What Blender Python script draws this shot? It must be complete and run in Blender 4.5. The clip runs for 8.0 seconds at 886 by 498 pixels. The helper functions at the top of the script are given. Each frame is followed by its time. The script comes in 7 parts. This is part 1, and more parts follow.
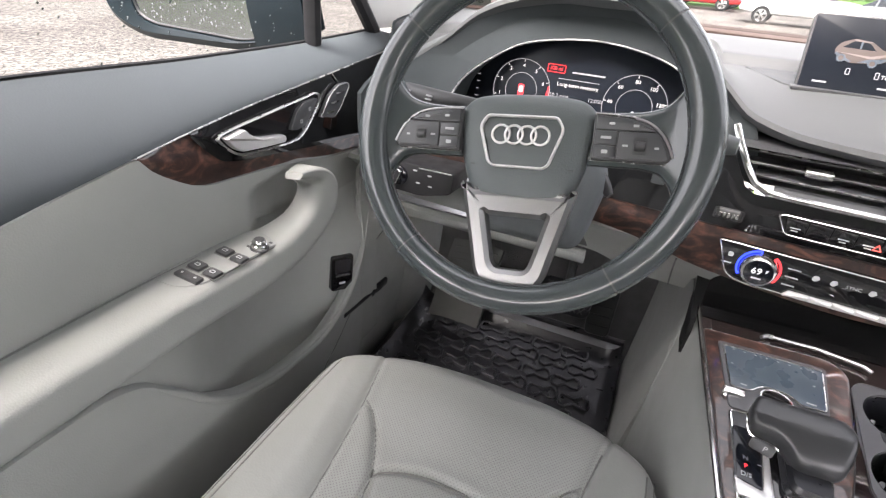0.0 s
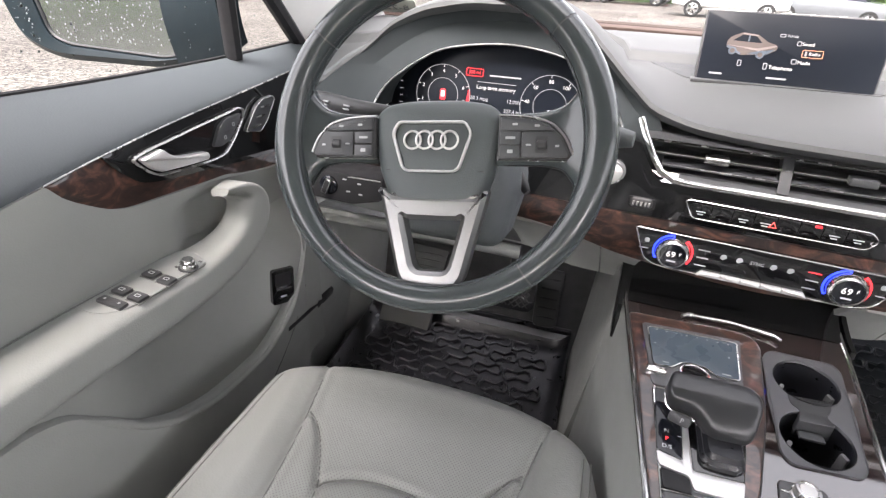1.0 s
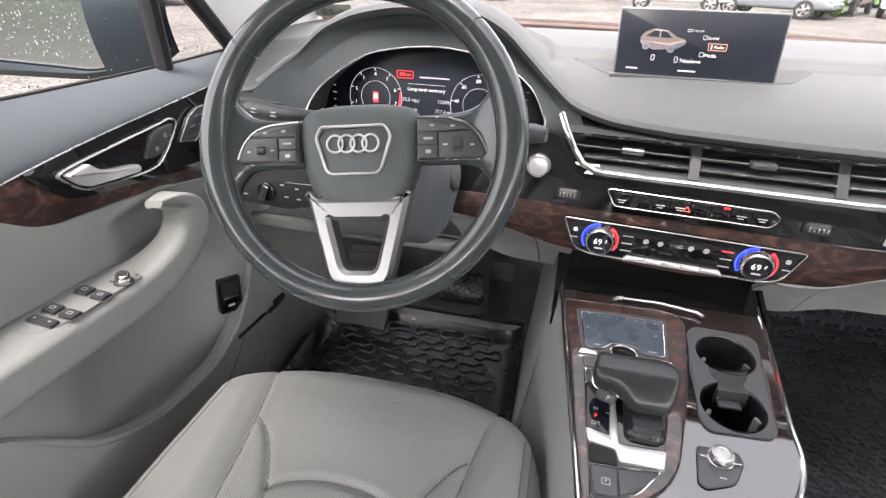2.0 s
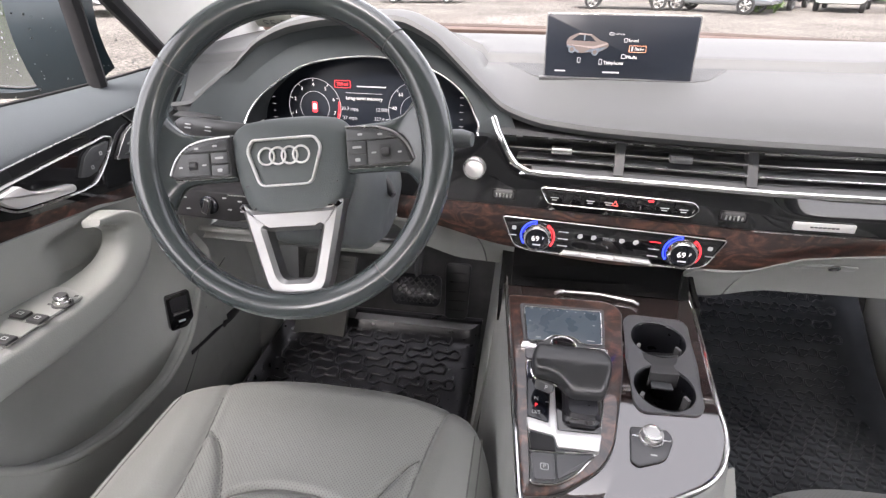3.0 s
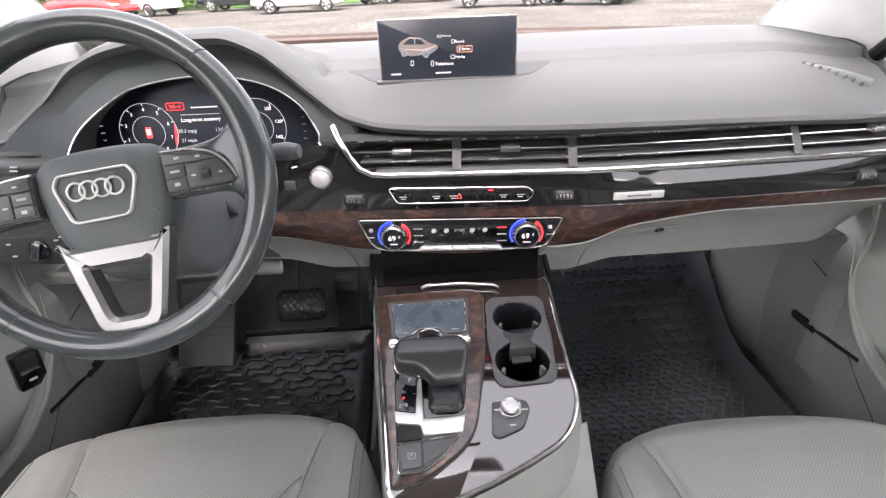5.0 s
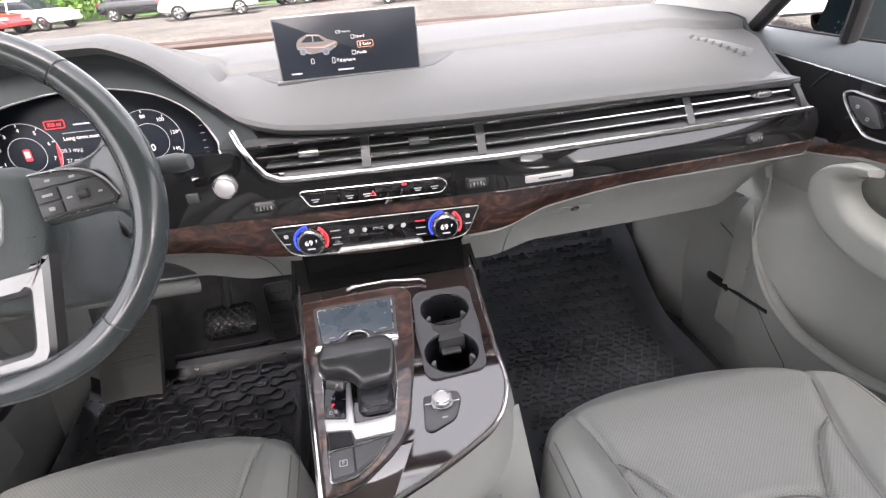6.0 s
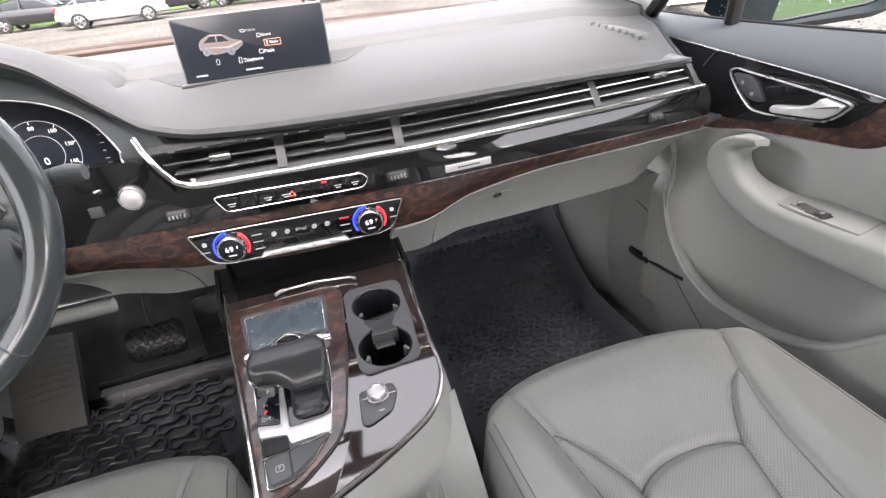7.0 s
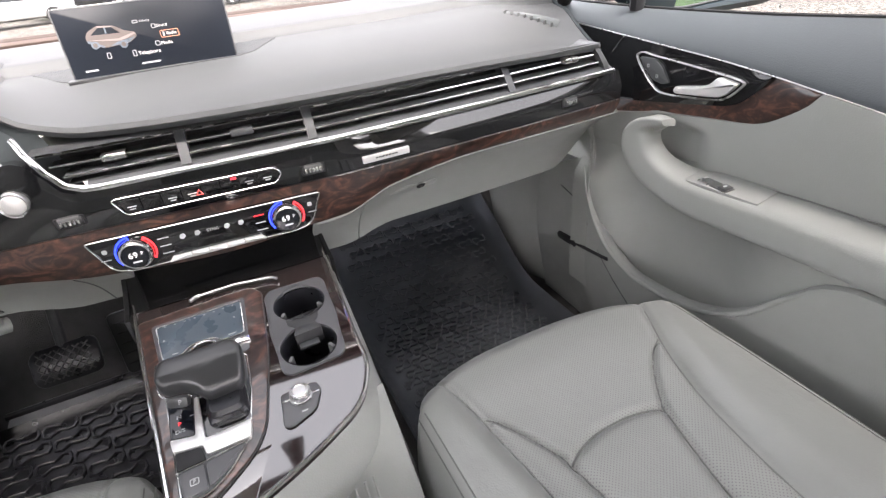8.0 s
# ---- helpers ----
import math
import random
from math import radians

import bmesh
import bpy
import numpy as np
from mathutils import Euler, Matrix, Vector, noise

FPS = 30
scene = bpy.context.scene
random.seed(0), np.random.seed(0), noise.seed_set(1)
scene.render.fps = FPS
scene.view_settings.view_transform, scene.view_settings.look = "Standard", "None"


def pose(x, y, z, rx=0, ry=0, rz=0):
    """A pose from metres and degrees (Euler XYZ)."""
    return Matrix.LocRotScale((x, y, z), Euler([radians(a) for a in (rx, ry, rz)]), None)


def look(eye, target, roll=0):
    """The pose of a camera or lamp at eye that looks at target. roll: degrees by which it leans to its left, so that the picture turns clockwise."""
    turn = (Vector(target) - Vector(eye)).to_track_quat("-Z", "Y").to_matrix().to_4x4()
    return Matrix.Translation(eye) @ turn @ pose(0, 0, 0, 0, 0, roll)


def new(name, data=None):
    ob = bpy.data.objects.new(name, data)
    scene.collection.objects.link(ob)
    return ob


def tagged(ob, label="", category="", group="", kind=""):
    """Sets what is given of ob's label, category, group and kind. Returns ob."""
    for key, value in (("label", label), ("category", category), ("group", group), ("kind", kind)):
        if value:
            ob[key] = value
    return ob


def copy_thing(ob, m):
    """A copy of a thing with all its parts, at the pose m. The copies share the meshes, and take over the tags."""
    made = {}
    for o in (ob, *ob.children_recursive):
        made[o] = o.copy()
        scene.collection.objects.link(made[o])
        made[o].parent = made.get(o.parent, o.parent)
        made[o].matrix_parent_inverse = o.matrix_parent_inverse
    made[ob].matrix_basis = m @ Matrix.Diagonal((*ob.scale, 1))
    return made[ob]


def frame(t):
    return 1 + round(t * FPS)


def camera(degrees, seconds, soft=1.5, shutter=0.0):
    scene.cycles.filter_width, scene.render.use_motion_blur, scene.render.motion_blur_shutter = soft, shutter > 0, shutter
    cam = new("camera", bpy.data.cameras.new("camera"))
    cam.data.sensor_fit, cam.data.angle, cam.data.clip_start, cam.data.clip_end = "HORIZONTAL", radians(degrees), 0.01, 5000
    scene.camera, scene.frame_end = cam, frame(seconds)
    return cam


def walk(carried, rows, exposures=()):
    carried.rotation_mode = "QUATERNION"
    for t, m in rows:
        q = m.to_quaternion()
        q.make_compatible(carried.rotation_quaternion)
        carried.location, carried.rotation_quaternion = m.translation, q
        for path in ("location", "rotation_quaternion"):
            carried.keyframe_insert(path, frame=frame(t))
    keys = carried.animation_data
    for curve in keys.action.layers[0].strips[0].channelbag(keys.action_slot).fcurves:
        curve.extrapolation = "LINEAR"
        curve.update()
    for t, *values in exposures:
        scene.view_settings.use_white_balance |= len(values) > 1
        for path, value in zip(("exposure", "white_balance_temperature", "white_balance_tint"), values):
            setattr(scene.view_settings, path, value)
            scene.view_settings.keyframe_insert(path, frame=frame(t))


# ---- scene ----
cam = camera(82.4, 8.0, soft=1.3)
PATH = [
    (0, (-0.242, 0.002, 1.407), (-0.891, 1.606, 0.404), 4.3),
    (0.5, (-0.219, 0.004, 1.415), (-0.81, 1.639, 0.426), 3.2),
    (1, (-0.199, 0.007, 1.416), (-0.714, 1.67, 0.432), 2.5),
    (1.5, (-0.176, 0.004, 1.418), (-0.635, 1.683, 0.433), 1.7),
    (2, (-0.153, 0.003, 1.425), (-0.55, 1.698, 0.441), 1.3),
    (2.5, (-0.134, 0.0, 1.431), (-0.471, 1.71, 0.451), 0.8),
    (3, (-0.113, -0.005, 1.435), (-0.395, 1.719, 0.461), 0.2),
    (3.5, (-0.09, -0.011, 1.438), (-0.309, 1.725, 0.471), -0.4),
    (4, (-0.065, -0.017, 1.442), (-0.205, 1.73, 0.479), -0.6),
    (4.5, (-0.047, -0.016, 1.441), (-0.094, 1.737, 0.48), -1.3),
    (5, (-0.03, -0.015, 1.44), (0.018, 1.735, 0.473), -2.5),
    (5.5, (-0.012, -0.013, 1.437), (0.135, 1.725, 0.459), -3.8),
    (6, (0.007, -0.013, 1.434), (0.264, 1.703, 0.44), -5.0),
    (6.5, (0.021, -0.019, 1.431), (0.396, 1.666, 0.422), -5.5),
    (7, (0.027, -0.027, 1.426), (0.499, 1.629, 0.409), -6.1),
    (7.5, (0.043, -0.032, 1.419), (0.609, 1.586, 0.389), -7.0),
    (8, (0.058, -0.037, 1.408), (0.721, 1.537, 0.367), -6.0),
]
EXPOSURES = [(0, 4.32, 6780, 18), (2, 4.26, 6780, 19), (4, 4.28, 6780, 20), (6, 4.32, 6780, 20), (8, 4.42, 6780, 18)]
walk(cam, [(t, look(eye, target, roll)) for t, eye, target, roll in PATH], EXPOSURES)

# ---- world and light ----
world = bpy.data.worlds.new("overcast_sky")
scene.world = world
world.use_nodes = True
wn, wl = world.node_tree.nodes, world.node_tree.links
sky = wn.new("ShaderNodeTexSky")
sky.sky_type, sky.sun_disc = "NISHITA", False
SUN_TURN, SUN_UP = radians(188), radians(60)
sky.sun_elevation, sky.sun_rotation = SUN_UP, SUN_TURN
sky.air_density, sky.dust_density, sky.ozone_density = 1.0, 4.0, 1.0
soft_sky = wn.new("ShaderNodeHueSaturation")
soft_sky.inputs["Saturation"].default_value = 0.22
wl.new(sky.outputs[0], soft_sky.inputs["Color"])
wl.new(soft_sky.outputs[0], wn["Background"].inputs["Color"])
wn["Background"].inputs["Strength"].default_value = 0.15
sun = new("sun", bpy.data.lights.new("sun", "SUN"))
sun.data.energy, sun.data.angle, sun.data.color = 0.35, radians(40), (1.0, 0.97, 0.93)
sun.matrix_world = look((20 * math.cos(SUN_UP) * math.sin(SUN_TURN), 20 * math.cos(SUN_UP) * math.cos(SUN_TURN), 20 * math.sin(SUN_UP)), (0, 0, 0))

# ---- materials ----


def principled(name):
    m = bpy.data.materials.new(name)
    m.use_nodes = True
    n, l = m.node_tree.nodes, m.node_tree.links
    return m, n, l, n["Principled BSDF"]


def surface(name, col, rough=0.5, metal=0.0, var=0.12, scale=6.0, fine=260.0, bump=0.15, coat=0.0, rvar=0.08, depth=0.0006, spec=0.5, crease=0.0):
    """Base colour with slow blotches, fine grain in relief, and uneven gloss."""
    m, n, l, b = principled(name)
    tc = n.new("ShaderNodeTexCoord")
    big = n.new("ShaderNodeTexNoise")
    big.inputs["Scale"].default_value, big.inputs["Detail"].default_value = scale, 5
    l.new(tc.outputs["Object"], big.inputs["Vector"])
    ramp = n.new("ShaderNodeMapRange")
    ramp.inputs["From Min"].default_value, ramp.inputs["From Max"].default_value = 0.3, 0.7
    ramp.inputs["To Min"].default_value, ramp.inputs["To Max"].default_value = 1 - var, 1 + var
    l.new(big.outputs["Fac"], ramp.inputs["Value"])
    mix = n.new("ShaderNodeVectorMath")
    mix.operation = "SCALE"
    mix.inputs[0].default_value = col
    l.new(ramp.outputs[0], mix.inputs["Scale"])
    l.new(mix.outputs[0], b.inputs["Base Color"])
    b.inputs["Metallic"].default_value = metal
    b.inputs["Specular IOR Level"].default_value = spec
    rr = n.new("ShaderNodeMapRange")
    rr.inputs["From Min"].default_value, rr.inputs["From Max"].default_value = 0.3, 0.7
    rr.inputs["To Min"].default_value, rr.inputs["To Max"].default_value = max(rough - rvar, 0.02), min(rough + rvar, 1)
    mid = n.new("ShaderNodeTexNoise")
    mid.inputs["Scale"].default_value, mid.inputs["Detail"].default_value = scale * 7, 4
    l.new(tc.outputs["Object"], mid.inputs["Vector"])
    l.new(mid.outputs["Fac"], rr.inputs["Value"])
    l.new(rr.outputs[0], b.inputs["Roughness"])
    b.inputs["Coat Weight"].default_value, b.inputs["Coat Roughness"].default_value, b.inputs["Coat IOR"].default_value = coat, 0.04, 1.5 + 0.32 * (coat >= 1)
    if bump > 0:
        g = n.new("ShaderNodeTexVoronoi")
        g.inputs["Scale"].default_value = fine
        l.new(tc.outputs["Object"], g.inputs["Vector"])
        bp = n.new("ShaderNodeBump")
        bp.inputs["Strength"].default_value, bp.inputs["Distance"].default_value = bump, depth
        l.new(g.outputs["Distance"], bp.inputs["Height"])
        if crease > 0:
            w = n.new("ShaderNodeTexNoise")
            w.inputs["Scale"].default_value, w.inputs["Detail"].default_value, w.inputs["Distortion"].default_value = 34, 3, 1.2
            l.new(tc.outputs["Object"], w.inputs["Vector"])
            cr = n.new("ShaderNodeBump")
            cr.inputs["Strength"].default_value, cr.inputs["Distance"].default_value = crease, 0.006
            l.new(w.outputs["Fac"], cr.inputs["Height"])
            l.new(cr.outputs[0], bp.inputs["Normal"])
        l.new(bp.outputs[0], b.inputs["Normal"])
    return m


def perforated(name, col, rough):
    """Leather with a regular field of small punched holes."""
    m = surface(name, col, rough, var=0.04, scale=9, fine=420, bump=0.25, crease=0.07, rvar=0.02)
    n, l = m.node_tree.nodes, m.node_tree.links
    b = n["Principled BSDF"]
    tc = next(k for k in n if k.type == "TEX_COORD")
    rot = n.new("ShaderNodeMapping")
    rot.inputs["Rotation"].default_value = (0, 0, radians(45))
    l.new(tc.outputs["Object"], rot.inputs["Vector"])
    v = n.new("ShaderNodeTexVoronoi")
    v.voronoi_dimensions, v.inputs["Scale"].default_value, v.inputs["Randomness"].default_value = "2D", 290, 0.05
    l.new(rot.outputs[0], v.inputs["Vector"])
    hole = n.new("ShaderNodeMapRange")
    hole.inputs["From Min"].default_value, hole.inputs["From Max"].default_value = 0.16, 0.26
    l.new(v.outputs["Distance"], hole.inputs["Value"])
    old = b.inputs["Base Color"].links[0].from_socket
    mul = n.new("ShaderNodeMix")
    mul.data_type = "RGBA"
    l.new(hole.outputs[0], mul.inputs["Factor"])
    mul.inputs["A"].default_value = (col[0] * 0.62, col[1] * 0.62, col[2] * 0.62, 1)
    l.new(old, mul.inputs["B"])
    l.new(mul.outputs["Result"], b.inputs["Base Color"])
    return m


def burl(name):
    """Dark lacquered burl walnut."""
    m, n, l, b = principled(name)
    tc = n.new("ShaderNodeTexCoord")
    a = n.new("ShaderNodeTexNoise")
    a.inputs["Scale"].default_value, a.inputs["Detail"].default_value, a.inputs["Distortion"].default_value = 22, 8, 2.6
    mp = n.new("ShaderNodeMapping")
    mp.inputs["Scale"].default_value = (1.0, 1.0, 1.6)
    l.new(tc.outputs["Object"], mp.inputs["Vector"])
    l.new(mp.outputs[0], a.inputs["Vector"])
    c = n.new("ShaderNodeValToRGB")
    e = c.color_ramp.elements
    e[0].position, e[0].color = 0.30, (0.003, 0.0018, 0.0014, 1)
    e[1].position, e[1].color = 0.74, (0.135, 0.060, 0.042, 1)
    k = e.new(0.50)
    k.color = (0.026, 0.0125, 0.0095, 1)
    l.new(a.outputs["Fac"], c.inputs["Fac"])
    f = n.new("ShaderNodeTexNoise")
    f.inputs["Scale"].default_value, f.inputs["Detail"].default_value = 160, 3
    l.new(mp.outputs[0], f.inputs["Vector"])
    mx = n.new("ShaderNodeMix")
    mx.data_type, mx.blend_type, mx.inputs["Factor"].default_value = "RGBA", "OVERLAY", 0.55
    l.new(c.outputs["Color"], mx.inputs["A"])
    l.new(f.outputs["Fac"], mx.inputs["B"])
    l.new(mx.outputs["Result"], b.inputs["Base Color"])
    b.inputs["Roughness"].default_value = 0.35
    b.inputs["Coat Weight"].default_value, b.inputs["Coat Roughness"].default_value = 1.0, 0.03
    return m


def glow(name, col, strength):
    m, n, l, b = principled(name)
    b.inputs["Base Color"].default_value = (*[c * 0.3 for c in col], 1)
    b.inputs["Emission Color"].default_value = (*col, 1)
    b.inputs["Emission Strength"].default_value = strength
    b.inputs["Roughness"].default_value = 0.4
    return m


def glass(name, tint=(1, 1, 1)):
    """Thin pane: mostly clear, mirror-like at its surface."""
    m, n, l, b = principled(name)
    tr, gl, mx = n.new("ShaderNodeBsdfTransparent"), n.new("ShaderNodeBsdfGlossy"), n.new("ShaderNodeMixShader")
    tr.inputs["Color"].default_value, gl.inputs["Roughness"].default_value = (*tint, 1), 0.02
    lw, fr = n.new("ShaderNodeLayerWeight"), n.new("ShaderNodeMath")
    fr.operation, fr.inputs[1].default_value = "POWER", 5.0
    l.new(lw.outputs["Facing"], fr.inputs[0])
    l.new(fr.outputs[0], mx.inputs[0]), l.new(tr.outputs[0], mx.inputs[1]), l.new(gl.outputs[0], mx.inputs[2])
    l.new(mx.outputs[0], n["Material Output"].inputs["Surface"])
    return m


M_SEAT = surface("grey_leather", (0.205, 0.211, 0.200), 0.36, var=0.04, rvar=0.02, scale=8, fine=420, bump=0.22, crease=0.10)
M_PERF = perforated("perforated_grey_leather", (0.207, 0.213, 0.202), 0.40)
M_SEAM = surface("dark_seam", (0.125, 0.127, 0.12), 0.7, fine=900, bump=0.1)
M_PANEL = surface("grey_soft_plastic", (0.235, 0.243, 0.231), 0.74, var=0.05, scale=4, fine=520, bump=0.25, spec=0.3)
M_PANEL_LOW = surface("grey_hard_plastic", (0.228, 0.236, 0.224), 0.62, var=0.05, scale=4, fine=620, bump=0.3)
M_PAD = surface("slate_soft_touch", (0.060, 0.063, 0.064), 0.62, var=0.015, rvar=0.01, scale=5, fine=480, bump=0.18, spec=0.45)
M_DOORPAD = surface("dark_slate_door_pad", (0.047, 0.056, 0.061), 0.70, var=0.015, rvar=0.01, scale=5, fine=480, bump=0.18, spec=0.35)
M_SEAL = surface("black_window_rubber", (0.012, 0.012, 0.013), 0.6, var=0.1, fine=400, bump=0.1, spec=0.3)
# slate darker than the pad, for the weaker light under the hood
M_HOODIN = surface("shaded_hood_lining", (0.036, 0.042, 0.044), 0.85, fine=480, bump=0.1, spec=0.1)
M_GLOSS = surface("piano_black", (0.005, 0.0052, 0.0056), 0.06, var=0.2, scale=30, bump=0.0, rvar=0.03, coat=0.6, spec=0.5)
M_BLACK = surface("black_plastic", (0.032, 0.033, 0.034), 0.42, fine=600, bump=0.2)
M_BTN = surface("graphite_button", (0.045, 0.048, 0.05), 0.4, fine=700, bump=0.1)
M_RUBBER = surface("black_rubber", (0.008, 0.0085, 0.0105), 0.33, var=0.3, scale=9, fine=300, bump=0.2, spec=0.5)
M_LEATHER = surface("dark_grip_leather", (0.034, 0.042, 0.043), 0.25, var=0.05, scale=14, bump=0.0, rvar=0.02, coat=0.5)
M_GRIP = surface("black_grip_leather", (0.020, 0.021, 0.022), 0.33, var=0.05, scale=14, bump=0.0, rvar=0.03, coat=0.10)
M_GRAPH = surface("graphite_plastic", (0.075, 0.076, 0.080), 0.45, var=0.04, fine=700, bump=0.12)
M_DECK = surface("deep_brown_lacquer", (0.010, 0.006, 0.0057), 0.06, var=0.2, scale=20, bump=0.0, rvar=0.03, coat=1.0, spec=1.0)
M_DISPLAY = surface("matt_screen_glass", (0.007, 0.009, 0.013), 0.30, var=0.05, bump=0.0, rvar=0.02, spec=0.15)
M_SHROUD = surface("slate_hard_plastic", (0.085, 0.095, 0.098), 0.55, var=0.04, fine=560, bump=0.25)
M_HUB = surface("airbag_cover", (0.066, 0.078, 0.079), 0.52, var=0.06, fine=620, bump=0.2)
M_HANDLE = surface("dull_satin_chrome", (0.42, 0.42, 0.415), 0.28, 0.9, var=0.04, bump=0.0, rvar=0.04)
M_CHROME = surface("satin_chrome", (0.66, 0.66, 0.645), 0.16, 1.0, var=0.04, bump=0.0, rvar=0.06)
M_ALU = surface("brushed_aluminium", (0.56, 0.56, 0.55), 0.24, 1.0, var=0.06, fine=900, bump=0.05)
M_CARPET = surface("grey_carpet", (0.09, 0.09, 0.087), 0.95, var=0.2, scale=20, fine=900, bump=0.8, depth=0.003, spec=0.1)
M_SATIN = surface("satin_silver", (0.60, 0.60, 0.59), 0.34, 0.55, var=0.04, bump=0.0, rvar=0.04)
M_FORK = surface("satin_aluminium", (0.24, 0.24, 0.237), 0.33, 0.95, var=0.04, bump=0.0, rvar=0.03)
M_FOOT = surface("dull_grey_plastic", (0.065, 0.068, 0.064), 0.6, var=0.10, fine=500, bump=0.2)
# dusty rubber, its colour also lightened for the light on the passenger mat
M_DUSTY_LIT = surface("dusty_lightened_rubber", (0.032, 0.037, 0.043), 0.44, var=0.3, scale=9, fine=300, bump=0.2)
M_STUD = surface("dark_worn_rubber", (0.05, 0.05, 0.05), 0.45, var=0.3, fine=300, bump=0.2)
M_TREAD = surface("worn_rubber", (0.13, 0.13, 0.13), 0.5, var=0.2, fine=300, bump=0.2)
M_LINER = surface("pale_grey_headliner", (0.68, 0.68, 0.655), 0.9, fine=900, bump=0.3)
M_WOOD = burl("burl_walnut")
M_SCREEN = surface("dark_screen_glass", (0.006, 0.007, 0.010), 0.08, var=0.1, bump=0.0, rvar=0.03)
# blue-grey base holds the sky's reflection on the touchpad
M_TOUCH = surface("sky_tinted_touchpad", (0.055, 0.074, 0.092), 0.28, var=0.1, bump=0.0, rvar=0.03)
M_LIT = glow("lit_white", (0.9, 0.9, 0.88), 0.08)
M_LITDIM = glow("lit_grey", (0.55, 0.56, 0.58), 0.058)
M_LITRED = glow("lit_red", (1.0, 0.04, 0.05), 0.125)
M_LITBLUE = glow("lit_blue", (0.02, 0.05, 1.0), 0.21)
M_PRINT = surface("white_print", (0.36, 0.37, 0.37), 0.6, bump=0.0)
# tint dims the bright outside; the pane's shadow is off
M_GLASS = glass("window_glass", (0.335, 0.344, 0.34))
# unseen rear panes, left nearly clear to let more daylight in
M_REAR_PANE = glass("clear_rear_glass", (0.96, 0.96, 0.96))
# same dimming of the outside light, for the front side panes
M_SIDE = glass("side_glass", (0.325, 0.333, 0.33))
M_BODY = surface("dark_green_body_paint", (0.006, 0.014, 0.019), 0.38, var=0.1, bump=0.0, coat=0.15, spec=0.35)
M_MIRROR = surface("mirror_silver", (0.40, 0.43, 0.43), 0.20, 1.0, var=0.02, bump=0.0, rvar=0.01)
M_DROP = surface("rain_drop", (0.27, 0.29, 0.29), 0.10, var=0.05, bump=0.0)

# ---- mesh helpers ----


def hang(ob, parent):
    """Parent a part whose mesh is in world places."""
    ob.parent = parent
    if parent and parent.type == "EMPTY":
        ob.matrix_parent_inverse = Matrix.Translation(parent.location).inverted()


def part(name, bm, mat, parent=None, label="", smooth=True, angle=38, normals=None):
    """Link a bmesh as one mesh object under a thing or a part."""
    if normals is None:
        bmesh.ops.recalc_face_normals(bm, faces=bm.faces)
    me = bpy.data.meshes.new(name)
    bm.to_mesh(me)
    bm.free()
    me.materials.append(mat)
    if smooth:
        me.polygons.foreach_set("use_smooth", [True] * len(me.polygons))
        me.set_sharp_from_angle(angle=radians(angle))
    if normals:
        me.normals_split_custom_set_from_vertices(normals)
    ob = new(name, me)
    hang(ob, parent)
    if label:
        tagged(ob, label)
    return ob


def thing(name, label, category, group="", kind="", at=(0, 0, 0)):
    ob = tagged(new(name), label, category, group, kind)
    ob.location = at
    ob.empty_display_size = 0.02
    return ob


def lerp(a, b, t):
    return a + (b - a) * t


def sstep(a, b, x):
    t = min(max((x - a) / (b - a), 0), 1)
    return t * t * (3 - 2 * t)


def curve_at(pts, x):
    """Smooth value through a few (x, value) pairs, flat past the ends."""
    if x <= pts[0][0]:
        return pts[0][1]
    if x >= pts[-1][0]:
        return pts[-1][1]
    for i in range(len(pts) - 1):
        if x <= pts[i + 1][0]:
            break
    (x0, y0), (x1, y1) = pts[i], pts[i + 1]
    h = x1 - x0

    def slope(j):
        if j <= 0 or j >= len(pts) - 1:
            k = min(max(j, 1), len(pts) - 1)
            return (pts[k][1] - pts[k - 1][1]) / (pts[k][0] - pts[k - 1][0])
        d0 = (pts[j][1] - pts[j - 1][1]) / (pts[j][0] - pts[j - 1][0])
        d1 = (pts[j + 1][1] - pts[j][1]) / (pts[j + 1][0] - pts[j][0])
        return 0 if d0 * d1 <= 0 else 2 * d0 * d1 / (d0 + d1)
    t, m0, m1 = (x - x0) / h, slope(i) * h, slope(i + 1) * h
    return (2 * t**3 - 3 * t * t + 1) * y0 + (t**3 - 2 * t * t + t) * m0 + (3 * t * t - 2 * t**3) * y1 + (t**3 - t * t) * m1


def spline(pts, n, closed=False):
    """Catmull-Rom through 3D points, n steps a span."""
    p = [Vector(q) for q in pts]
    out, k = [], len(p)
    for i in range(k if closed else k - 1):
        a, b, c, d = (p[(i + j - 1) % k] if closed else p[min(max(i + j - 1, 0), k - 1)] for j in range(4))
        for s in range(n):
            t = s / n
            out.append(0.5 * (2 * b + (c - a) * t + (2 * a - 5 * b + 4 * c - d) * t * t + (3 * b - a - 3 * c + d) * t**3))
    if not closed:
        out.append(p[-1])
    return out


def rounded(pts, r, n=5):
    """Polygon with its corners rounded; r one radius or one a corner."""
    out, k = [], len(pts)
    for i in range(k):
        p, a, b = Vector(pts[i]), Vector(pts[i - 1]), Vector(pts[(i + 1) % k])
        u, v = (a - p), (b - p)
        rad = r[i] if isinstance(r, (list, tuple)) else r
        cut = min(rad, u.length * 0.49, v.length * 0.49)
        s, e = p + u.normalized() * cut, p + v.normalized() * cut
        for j in range(n + 1):
            t = j / n
            out.append(s * (1 - t) ** 2 + p * 2 * t * (1 - t) + e * t * t)
    return out


